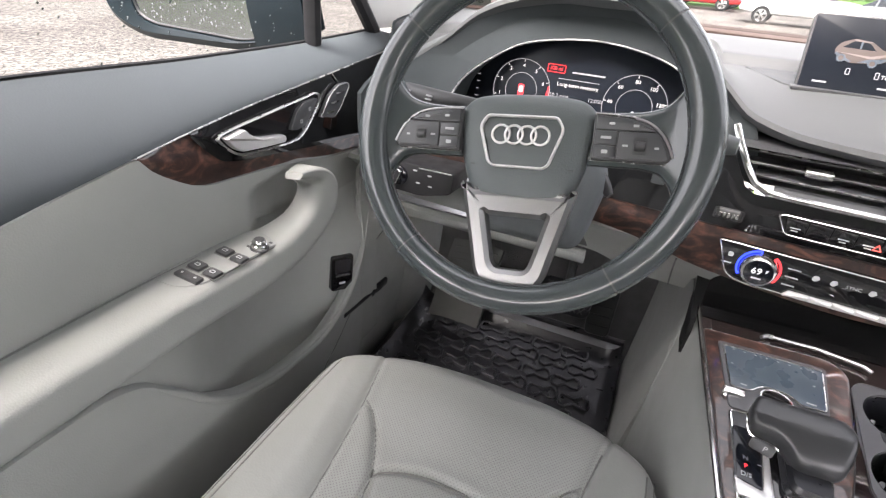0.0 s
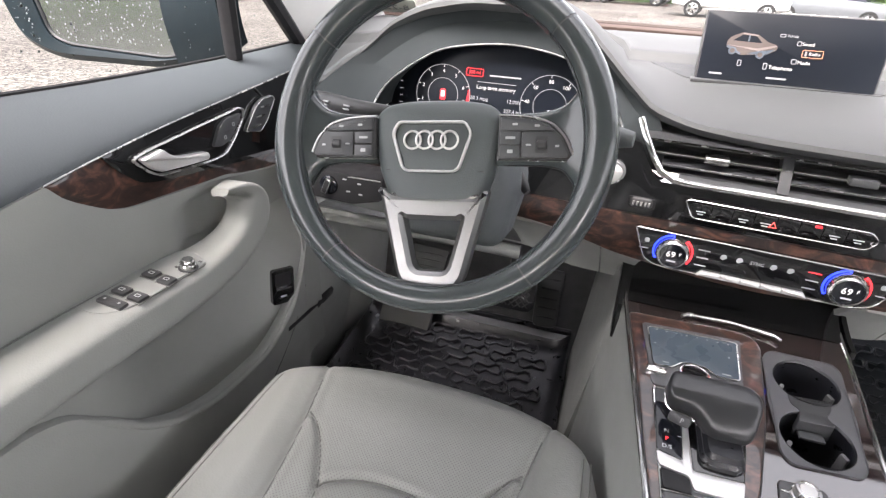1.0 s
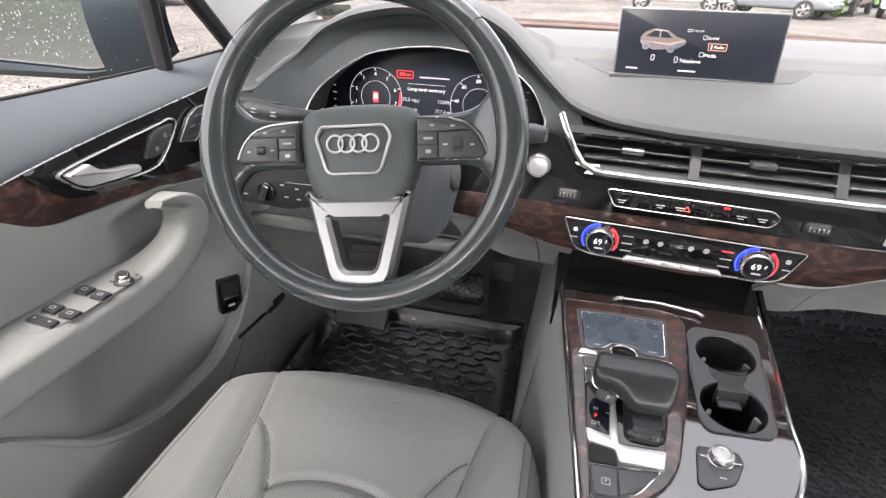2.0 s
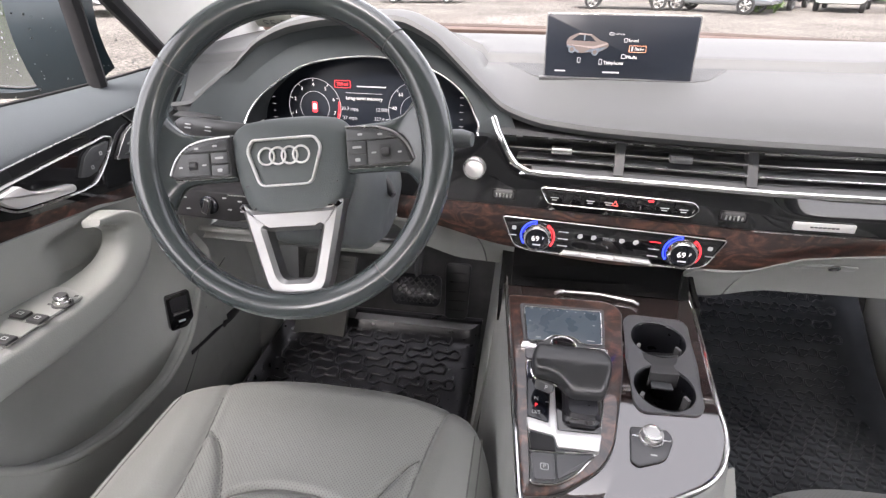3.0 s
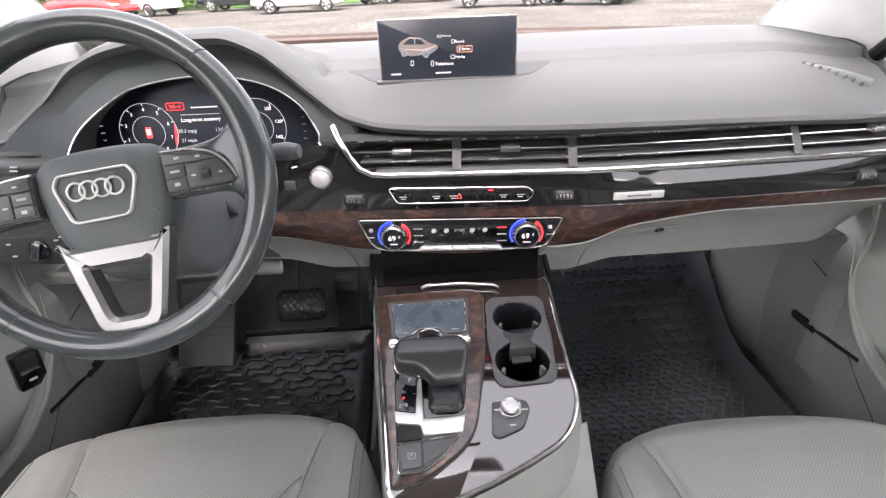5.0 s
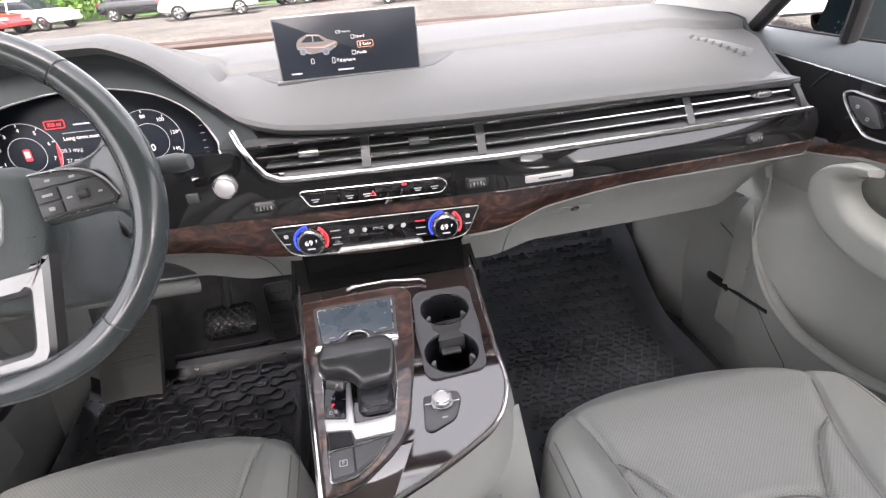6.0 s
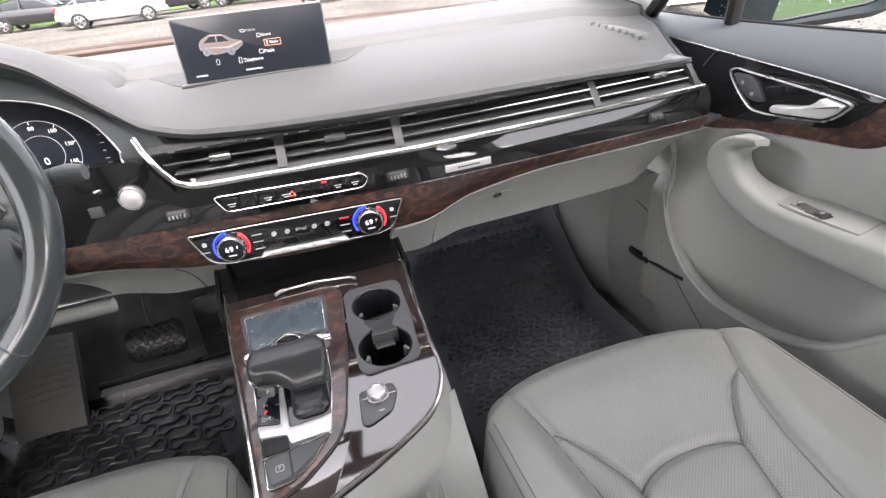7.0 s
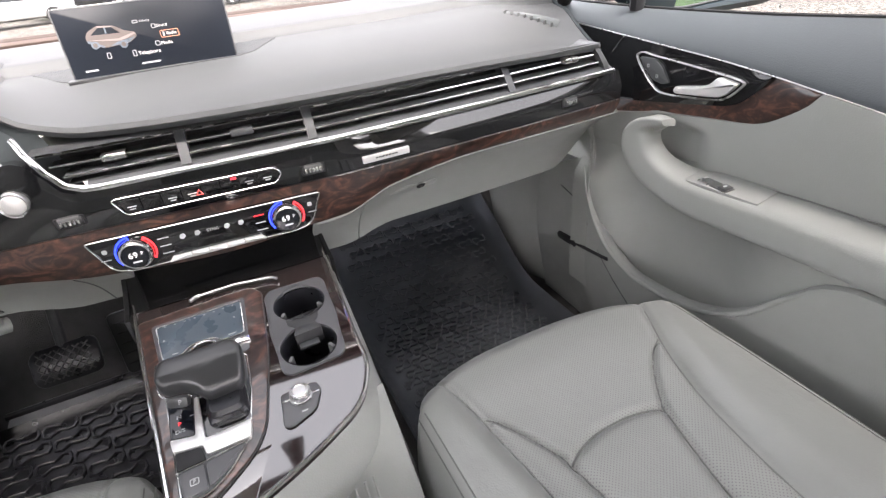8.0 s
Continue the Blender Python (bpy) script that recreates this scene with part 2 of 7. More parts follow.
def rect(w, h, r=0.0, n=5, cx=0, cy=0):
    q = [(cx - w / 2, cy - h / 2), (cx + w / 2, cy - h / 2), (cx + w / 2, cy + h / 2), (cx - w / 2, cy + h / 2)]
    return rounded(q, r, n) if r > 0 else [Vector(p) for p in q]


def circle2(r, n=32, cx=0, cy=0, a0=0.0, a1=360.0):
    full = abs(a1 - a0 - 360) < 1e-6
    return [Vector((cx + r * math.cos(radians(a0 + (a1 - a0) * i / (n if full else n - 1))), cy + r * math.sin(radians(a0 + (a1 - a0) * i / (n if full else n - 1))))) for i in range(n)]


def inset(pts, d):
    """Polygon moved inwards by d (outwards: minus)."""
    k, out = len(pts), []
    area = sum(pts[i - 1][0] * pts[i][1] - pts[i][0] * pts[i - 1][1] for i in range(k))
    s = 1 if area > 0 else -1
    for i in range(k):
        a, b, c = pts[i - 1], pts[i], pts[(i + 1) % k]
        e0, e1 = Vector((b[0] - a[0], b[1] - a[1])), Vector((c[0] - b[0], c[1] - b[1]))
        n0 = Vector((-e0.y, e0.x)).normalized() if e0.length > 1e-9 else Vector((0, 0))
        n1 = Vector((-e1.y, e1.x)).normalized() if e1.length > 1e-9 else n0
        m = n0 + n1
        m = m / max(m.length_squared / 2, 0.35) if m.length > 1e-6 else n1
        out.append(Vector((b[0], b[1])) + m * d * s)
    return out


def shrink(pts, d):
    """Polygon drawn in towards its middle by about d, with no crossing sides."""
    c = sum((Vector((p[0], p[1])) for p in pts), Vector((0, 0))) / len(pts)
    w, h = (max(abs(p[i] - c[i]) for p in pts) for i in (0, 1))
    return [Vector((c.x + (p[0] - c.x) * (1 - d / w), c.y + (p[1] - c.y) * (1 - d / h))) for p in pts]


def rings(bm, loops, close=True, cap0=False, cap1=False):
    """Skin between loops of equal length."""
    vs = [[bm.verts.new(p) for p in loop] for loop in loops]
    n = len(loops[0])
    for a, b in zip(vs, vs[1:]):
        for i in range(n if close else n - 1):
            j = (i + 1) % n
            bm.faces.new((a[i], a[j], b[j], b[i]))
    if cap0:
        bm.faces.new(vs[0][::-1])
    if cap1:
        bm.faces.new(vs[-1])
    return bm


def ccw(pts):
    a = sum(pts[i - 1][0] * pts[i][1] - pts[i][0] * pts[i - 1][1] for i in range(len(pts)))
    return pts if a > 0 else pts[::-1]


def prism(pts, depth, M=Matrix(), bev=0.0, bm=None, base=0.0):
    """Plate of a 2D outline, from base to depth along the local z, with a softened upper edge."""
    bm = bm or bmesh.new()
    loops = [(pts, base)]
    if bev > 0:
        loops += [(pts, depth - bev), (inset(pts, bev * 0.3), depth - bev * 0.3), (inset(pts, bev), depth)]
    else:
        loops += [(pts, depth)]
    return rings(bm, [[M @ Vector((p[0], p[1], z)) for p in q] for q, z in loops], True, True, True)


def band(outer, inner, depth, M=Matrix(), bm=None, base=0.0, bev=0.0006):
    """Frame between two outlines of equal count."""
    bm = bm or bmesh.new()
    seq = [(outer, base), (outer, depth - bev), (inset(outer, bev), depth), (inset(inner, -bev), depth), (inner, depth - bev), (inner, base)]
    return rings(bm, [[M @ Vector((p[0], p[1], z)) for p in q] for q, z in seq])


def box(size, at=(0, 0, 0), bev=0.0, M=Matrix(), bm=None, seg=2):
    bm = bm or bmesh.new()
    new_bm = bmesh.new()
    bmesh.ops.create_cube(new_bm, size=1)
    bmesh.ops.scale(new_bm, vec=size, verts=new_bm.verts)
    if bev > 0:
        bmesh.ops.bevel(new_bm, geom=list(new_bm.edges), offset=bev, segments=seg, affect="EDGES", profile=0.6)
    bmesh.ops.transform(new_bm, matrix=M @ Matrix.Translation(at), verts=new_bm.verts)
    tmp = bpy.data.meshes.new("tmp")
    new_bm.to_mesh(tmp)
    new_bm.free()
    bm.from_mesh(tmp)
    bpy.data.meshes.remove(tmp)
    return bm


def sweep(path, radius, n=12, closed=False, bm=None, flat=1.0, up=None, taper=None):
    """Tube along a path; flat squeezes it across; up fixes the cross-section's side."""
    bm = bm or bmesh.new()
    p = [Vector(q) for q in path]
    k, loops, prev = len(p), [], None
    for i in range(k):
        d = (p[(i + 1) % k] - p[i - 1]) if closed else (p[min(i + 1, k - 1)] - p[max(i - 1, 0)])
        d.normalize()
        ref = Vector(up) if up else (prev or (Vector((0, 0, 1)) if abs(d.z) < 0.9 else Vector((1, 0, 0))))
        a = (ref - d * ref.dot(d)).normalized()
        prev = a
        b = d.cross(a)
        r = radius * (taper[i] if taper else 1)
        loops.append([p[i] + a * math.cos(t) * r + b * math.sin(t) * r * flat for t in (2 * math.pi * j / n for j in range(n))])
    if closed:
        loops.append(loops[0])
        rings(bm, loops)
        bmesh.ops.remove_doubles(bm, verts=bm.verts, dist=1e-6)
        return bm
    return rings(bm, loops, True, True, True)


def revolve(profile, M=Matrix(), n=32, bm=None, cap0=False, cap1=False):
    """Turned shape from (radius, height) pairs about the local z."""
    bm = bm or bmesh.new()
    return rings(bm, [[M @ Vector((r * math.cos(2 * math.pi * i / n), r * math.sin(2 * math.pi * i / n), z)) for i in range(n)] for r, z in profile], True, cap0, cap1)


def grid(fn, us, vs, bm=None):
    """Sheet of points fn(u, v)."""
    bm = bm or bmesh.new()
    return rings(bm, [[Vector(fn(u, v)) for u in us] for v in vs], close=False)


def steps(a, b, n):
    return [a + (b - a) * i / n for i in range(n + 1)]


def thicken(bm, d, seen_from=(0, 0, 1.4)):
    """Give a sheet a back side, d behind the face that looks to the cabin's middle."""
    bmesh.ops.recalc_face_normals(bm, faces=bm.faces)
    eye = Vector(seen_from)
    if sum(f.normal.dot(eye - f.calc_center_median()) * f.calc_area() for f in bm.faces) < 0:
        bmesh.ops.reverse_faces(bm, faces=bm.faces)
    bm.normal_update()
    front = list(bm.verts)
    back = {v: bm.verts.new(v.co - v.normal * d) for v in front}
    edges = [(e.verts[0], e.verts[1]) for e in bm.edges if e.is_boundary]
    for f in list(bm.faces):
        bm.faces.new([back[v] for v in reversed(f.verts)])
    for p, q in edges:
        bm.faces.new((p, q, back[q], back[p]))
    return bm


def frame_at(o, right, up):
    """Local axes: x right, y up the surface, z out of it."""
    x = Vector(right).normalized()
    z = x.cross(Vector(up)).normalized()
    y = z.cross(x)
    m = Matrix((x, y, z)).transposed().to_4x4()
    m.translation = o
    return m


def lettering(name, text, size, mat, parent, M, align="CENTER", depth=0.0002):
    cu = bpy.data.curves.new(name, "FONT")
    cu.body, cu.size, cu.align_x, cu.align_y, cu.extrude, cu.resolution_u = text, size, align, "CENTER", depth, 2
    tmp = bpy.data.objects.new(name, cu)
    me = bpy.data.meshes.new_from_object(tmp)
    bpy.data.objects.remove(tmp)
    me.materials.append(mat)
    ob = new(name, me)
    hang(ob, parent)
    ob.matrix_basis = M
    return ob


def local(x, y, z=0.0):
    return Matrix.Translation((x, y, z))

# ---- shell of the cabin ----
SEAT_Z, FLOOR_Z, FACE_W = 0.86, 0.585, 0.735


def panel(name, label, fn, us, vs, mat, thick=0.02, category="panel"):
    bm = grid(fn, us, vs)
    thicken(bm, thick)
    return tagged(part(name, bm, mat), label, category, kind="structure")


def cabin_shell():
    panel("floor", "grey carpeted cabin floor pan", lambda u, v: (u, v, FLOOR_Z - 0.012), steps(-0.86, 0.86, 8), steps(-2.2, 1.05, 10), M_CARPET, 0.03, "floor")

    def toe(u, v):
        return (u, 1.05 + 0.20 * v, FLOOR_Z - 0.012 + 0.42 * v ** 1.3)
    panel("wall_bulkhead", "grey carpeted sloping front bulkhead of the footwells", toe, steps(-0.86, 0.86, 8), steps(0, 1, 8), M_CARPET, 0.03, "wall")
    for s, nm in ((-1, "wall_left_kick"), (1, "wall_right_kick")):
        def kick(u, v, s=s):
            return (0.015 * (s > 0) + s * (0.765 - 0.05 * sstep(0.86, 1.05, u) - 0.012 * sstep(0.8, 0.6, v)), u, v)
        panel(nm, "grey plastic side lining of the footwell", kick, steps(0.70, 1.28, 16), steps(0.56, 1.20, 16), M_PANEL_LOW, 0.02, "wall")
    panel("ceiling", "pale grey fabric headliner", lambda u, v: (u, v, 1.665 + 0.02 * (1 - (u / 0.66) ** 2)), steps(-0.66, 0.66, 10), steps(-2.0, 0.42, 12), M_LINER, 0.04, "ceiling")
    # roof rails between the headliner and the side windows
    for s, nm in ((-1, "wall_roof_rail_left"), (1, "wall_roof_rail_right")):
        rail = [(0.645, 1.655), (0.700, 1.615), (0.722 + 0.02 * (s > 0), 1.615), (0.735 + 0.02 * (s > 0), 1.70), (0.645, 1.715)]
        path = [(-2.10, 0.0), (0.30, 0.0), (0.42, 0.0), (0.50, -0.02)]
        bm = rings(bmesh.new(), [[Vector((s * x, y, z + dz)) for x, z in rail] for y, dz in path], True, True, True)
        tagged(part(nm, bm, M_LINER), "pale grey fabric roof rail above the side windows", "wall", kind="structure")
    # rear closing wall with its window, and rear side walls
    bm = bmesh.new()
    box((1.6, 0.06, 0.75), (0, -2.2, 0.93), bm=bm)
    box((1.6, 0.06, 0.12), (0, -1.93, 1.63), bm=bm)
    tagged(part("wall_rear", bm, M_PANEL_LOW, smooth=False), "plain grey rear wall of the cabin", "wall", kind="structure")
    for s, nm in ((-1, "wall_rear_left"), (1, "wall_rear_right")):
        bm = box((0.05, 2.0, 0.75), (s * 0.82, -1.2, 0.90))
        box((0.06, 0.16, 0.62), (s * 0.75, -0.42, 1.40), bm=bm, M=Matrix())
        box((0.06, 0.16, 0.62), (s * 0.75, -1.45, 1.40), bm=bm)
        tagged(part(nm, bm, M_PANEL_LOW, smooth=False), "plain grey rear side wall of the cabin", "wall", kind="structure")


cabin_shell()


def windscreen():
    w = thing("windscreen_window", "raked windscreen glass, tinted to dim the outside, with a dark brown lower gasket", "window", kind="structure", at=(0, 1.25, 1.28))

    def face(u, v):
        x = u * lerp(0.76, 0.60, v)
        return (x, lerp(1.30 - 0.10 * (u * u), 0.42 - 0.03 * u * u, v), lerp(1.302 - 0.012 * u, 1.665, v) + 0.03 * math.sin(math.pi * v) * (1 - 0.4 * u * u))
    pane = part("pane", grid(face, steps(-1, 1, 16), steps(0, 1, 10)), M_GLASS, w)
    pane.visible_shadow = False
    edge = [face(u, 0.0) for u in steps(-1, 1, 24)]
    part("gasket", sweep([(x, y - 0.005, z + 0.001) for x, y, z in edge], 0.011, 8), surface("brown_gasket", (0.055, 0.035, 0.028), 0.6), w, "dark brown rubber cowl gasket")
    return w


windscreen()


def rear_windows():
    for s, nm in ((-1, "left_rear_window"), (1, "right_rear_window")):
        w = thing(nm, "nearly clear rear side window glass, out of view", "window", kind="structure", at=(s * 0.8, -1.0, 1.28))
        part("pane", grid(lambda u, v, s=s: (s * lerp(0.806, 0.70, v), lerp(-2.05, -0.30, u), lerp(1.270, 1.650, v)), steps(0, 1, 6), steps(0, 1, 3)), M_REAR_PANE, w).visible_shadow = False
    w = thing("tailgate_window", "nearly clear rear window glass, out of view", "window", kind="structure", at=(0, -2.1, 1.28))
    part("pane", grid(lambda u, v: (lerp(-0.78, 0.78, u), lerp(-2.20, -1.93, v), lerp(1.28, 1.60, v)), steps(0, 1, 6), steps(0, 1, 3)), M_REAR_PANE, w).visible_shadow = False


rear_windows()


def pillar(s):
    """Pale A-pillar lining with its dark window gasket."""
    p = thing("left_pillar_trim" if s < 0 else "right_pillar_trim", "pale grey windscreen pillar lining with a dark seal", "pillar", kind="structure", at=(s * 0.76, 1.0, 1.28))

    def face(u, v):
        base = Vector((s * lerp(0.742, 0.79, u), lerp(1.24, 0.93, u), 1.275))
        top = Vector((s * lerp(0.575, 0.66, u), lerp(0.44, 0.30, u), 1.665))
        q = base.lerp(top, v)
        q.x -= s * 0.022 * math.sin(math.pi * u)
        q.z += 0.035 * math.sin(math.pi * v)
        return q
    part("lining", thicken(grid(face, steps(0, 1, 12), steps(0, 1, 16)), 0.012), M_LINER, p)
    part("door_seal", sweep([face(1.04, v) for v in steps(-0.02, 1, 14)], 0.014, 8), M_SEAL, p, "black rubber door seal")


pillar(-1), pillar(1)

# ---- dashboard ----


def yf(x):
    return 0.655 - 0.0785 * x if x < 0.2 else 0.6393 + 0.07 * (x - 0.2) ** 2


def FD(x, z, off=0.0):
    """Frame on the dashboard's upright face."""
    d = (yf(x + 0.01) - yf(x - 0.01)) / 0.02
    m = frame_at((x, yf(x), z), (1, d, 0), (0, 0, 1))
    return m @ Matrix.Translation((0, 0, off))


def on_face(x, z, off=0.0):
    return FD(x, z, off).translation


LIP = [(-0.72, 1.236, 0.735), (-0.65, 1.243, 0.738), (-0.605, 1.272, 0.737), (-0.565, 1.297, 0.734), (-0.505, 1.343, 0.73), (-0.45, 1.364, 0.727), (-0.38, 1.374, 0.722), (-0.30, 1.374, 0.718),
       (-0.25, 1.356, 0.715), (-0.21, 1.322, 0.713), (-0.175, 1.290, 0.710), (-0.14, 1.264, 0.702), (-0.08, 1.252, 0.682), (0.0, 1.250, 0.662), (0.2, 1.247, 0.648), (0.45, 1.243, 0.652), (0.70, 1.232, 0.668)]


def lip(x):
    return curve_at([(a, c) for a, b, c in LIP], x), curve_at([(a, b) for a, b, c in LIP], x)


def base_top(y):
    return curve_at([(0.64, 1.250), (0.70, 1.274), (0.78, 1.287), (0.86, 1.295), (0.886, 1.2965), (0.895, 1.3095), (0.910, 1.3120), (1.04, 1.318), (1.14, 1.313), (1.26, 1.300)], y)


def dash_top(x, y):
    """Height of the dashboard's upper skin."""
    yn, zn = lip(x)
    h = (zn + 0.006) - base_top(yn + 0.012)
    side = -0.018 * sstep(0.55, 0.74, abs(x)) * sstep(1.3, 0.9, y)
    return base_top(y) + h * (1 - sstep(yn + 0.02, yn + (0.30 if h > 0.03 else 0.16), y)) + side


def end_x(y):
    """Distance of the pad's rounded end from the cabin's middle."""
    return curve_at([(0.66, 0.664), (0.77, 0.688), (0.86, 0.718), (0.94, 0.742), (1.26, 0.745)], y)


def dashboard():
    d = thing("dashboard", "dark slate dashboard with gloss black, walnut and chrome trim", "dashboard", at=(0, 0.8, 1.0))

    def skin(u, v):
        yn, zn = lip(u)
        if v >= 0.06 and abs(u) > 0.4:
            y = lerp(yn + 0.012, 1.26, (v - 0.06) / 0.94)
            x = math.copysign(0.4 + (abs(u) - 0.4) * (end_x(y) + 0.014 * (u > 0) - 0.4) / 0.345, u)
            return (x, y, dash_top(x, y))
        if abs(u) > 0.4:
            u = math.copysign(0.4 + (abs(u) - 0.4) * (end_x(yn) + 0.014 * (u > 0) - 0.4) / 0.345, u)
            yn, zn = lip(u)
        if v < 0:
            k = -v
            return (u, yn + 0.002 + 0.045 * k, zn - 0.009 - 0.010 * k)
        if v == 0:
            return (u, yn, zn - 0.002)
        if v < 0.06:
            return (u, yn + 0.003, zn + 0.004)
        y = lerp(yn + 0.012, 1.26, (v - 0.06) / 0.94)
        return (u, y, dash_top(u, y))
    vs = [-1, -0.5, -0.12, 0, 0.03] + steps(0.06, 1, 110)
    part("upper_pad", grid(skin, steps(-0.745, 0.745, 130), vs), M_PAD, d, "dark slate soft-touch upper pad")

    # lining under the instrument hood, its shade put into the colour, down to the bright arc
    arc = [(-0.528, 1.222), (-0.522, 1.243), (-0.506, 1.266), (-0.472, 1.292), (-0.432, 1.311), (-0.36, 1.321), (-0.30, 1.318), (-0.245, 1.305), (-0.203, 1.280), (-0.182, 1.250), (-0.178, 1.236), (-0.187, 1.214), (-0.218, 1.204)]

    def arc_pt(x, z):
        return Vector((x, 0.668 + (z - 1.20) * 0.62, z))
    line = spline([arc_pt(*a) for a in arc], 6)
    rim_x = [-0.66, -0.64, -0.605, -0.53, -0.46, -0.37, -0.30, -0.235, -0.185, -0.155, -0.135, -0.12, -0.11]
    lipline = []
    for i, x in enumerate(rim_x):
        yn, zn = lip(x)
        z = zn - (0.004 if i < 7 else 0.008)
        if i == 0:
            z = 1.215
        if i >= 11:
            z = 1.244 - (i - 10) * 0.03
        lipline.append(Vector((x, min(yn + 0.006, 0.735), z)))
    lipline = spline(lipline, 6)
    part("hood_lining", rings(bmesh.new(), [lipline, [a.lerp(b, 0.5) + Vector((0, 0.012, 0.004)) for a, b in zip(lipline, line)], line], close=False), M_HOODIN, d, "lining of the instrument hood, darkened for its shade")
    part("instrument_bezel", sweep(line, 0.0017, 8), M_CHROME, d, "thin bright arc round the instruments")

    # instrument cluster
    back = [Vector((p.x * 0.985 - 0.005, 0.775, p.z)) for p in line]
    cl = part("instrument_screen", rings(bmesh.new(), [line, [p.lerp(q, 0.9) for p, q in zip(line, back)]], close=False), M_HOODIN, d, "dark instrument cluster recess")
    sc = frame_at((-0.354, 0.756, 1.238), (1, -0.02, 0), (0, 0.12, 1))
    part("display_glass", prism(rounded([(-0.180, -0.075), (0.182, -0.075), (0.180, 0.012), (0.160, 0.045), (0.115, 0.072), (0.055, 0.086), (-0.005, 0.089), (-0.077, 0.079), (-0.120, 0.060), (-0.155, 0.033), (-0.176, 0.006)], 0.006, 3), 0.004, sc, 0.0005), M_DISPLAY, cl, "dark digital instrument screen")
    for cx, cz, nums, first, gap in ((-0.087, 0.004, "1 2 3 4 5 6 7 8", 196, 35), (0.075, 0.004, "20 40 60 80 100 120 140", 214, 40)):
        o = sc @ local(cx, cz, 0.005)
        part("dial_ring", band(circle2(0.043, 48, a0=-30, a1=330), circle2(0.0424, 48, a0=-30, a1=330), 0.0004, o), M_LITDIM, cl, "white dial ring")
        part("dial_ring", band(circle2(0.024, 40), circle2(0.0235, 40), 0.0004, o), M_LITDIM, cl, "inner dial ring")
        nl = nums.split()
        for i, w in enumerate(nl):
            a = radians(first - gap * i)
            lettering("dial_numeral", w, 0.0072, M_LIT, cl, o @ local(0.0335 * math.cos(a), 0.0335 * math.sin(a)))
            part("tick", prism(rect(0.0034, 0.0009), 0.0003, o @ Matrix.Rotation(a, 4, "Z") @ local(0.0402, 0)), M_LIT, cl)
    o = sc @ local(-0.087, 0.004, 0.005)
    part("red_zone", band(circle2(0.0425, 14, a0=-28, a1=14), circle2(0.0408, 14, a0=-28, a1=14), 0.0004, o, bev=0.0001), M_LITRED, cl, "red zone of the dial")
    part("dial_figure", prism(rect(0.0085, 0.016, 0.002), 0.0004, o @ local(0, 0.0)), M_LITRED, cl, "small red-lit car figure")
    part("dial_figure", prism(rect(0.0060, 0.0085, 0.0015), 0.0007, o @ local(0, 0.001)), M_LIT, cl, "small white figure")
    lettering("speed_readout", "0", 0.014, M_LIT, cl, sc @ local(0.075, -0.006, 0.0055))
    lettering("screen_text", "Long-term memory", 0.0074, M_LIT, cl, sc @ local(-0.006, 0.020, 0.0055))
    lettering("screen_text", "20.3 mpg", 0.0075, M_LITDIM, cl, sc @ local(-0.030, 0.004, 0.0055))
    lettering("screen_text", "27 mph", 0.0075, M_LITDIM, cl, sc @ local(-0.030, -0.010, 0.0055))
    lettering("screen_text", "12:00h", 0.0075, M_LITDIM, cl, sc @ local(0.022, 0.004, 0.0055))
    lettering("screen_text", "327.4 mi", 0.0075, M_LITDIM, cl, sc @ local(0.022, -0.010, 0.0055))
    part("screen_bar", prism(rect(0.058, 0.0007), 0.0003, sc @ local(-0.006, 0.0275, 0.005)), M_LITDIM, cl)
    part("screen_bar", prism(rect(0.046, 0.0020), 0.0003, sc @ local(0.006, 0.0375, 0.005)), M_LITDIM, cl, "blurred grey line of text")
    part("warning_frame", band(rect(0.026, 0.011, 0.002), inset(rect(0.026, 0.011, 0.002), 0.0008), 0.0003, sc @ local(-0.040, 0.040, 0.005), bev=0.0001), M_LITRED, cl, "red range box")
    lettering("warning_text", "328 mi", 0.0065, M_LITRED, cl, sc @ local(-0.040, 0.040, 0.0055))
    for s in (-1, 1):
        for i in range(6):
            part("bar_mark", prism(rect(0.004 + 0.002 * (i % 2), 0.0008), 0.0003, sc @ local(s * 0.150 - 0.005, -0.025 + 0.0105 * i, 0.005)), M_LITRED if (s < 0 and i == 5) or (s > 0 and i == 0) else M_LITDIM, cl)
    return d


DASH = dashboard()


def strip(name, x0, x1, top, bot, mat, parent, label, out=0.0, thick=0.012, n=60, bulge=0.0, lean=0.0, under=0.0):
    """Trim board on the dashboard's face between two height curves."""
    def fn(u, v):
        z = lerp(bot(u), top(u), v)
        p = on_face(u, z, out + bulge * math.sin(math.pi * v) - lean * max(0, (v - 0.46) / 0.54) ** 1.08 * sstep(0.19, 0.27, u) - under * (1 - v))
        return p
    return part(name, thicken(grid(fn, steps(x0, x1, n), steps(0, 1, 12)), thick), mat, parent, label)


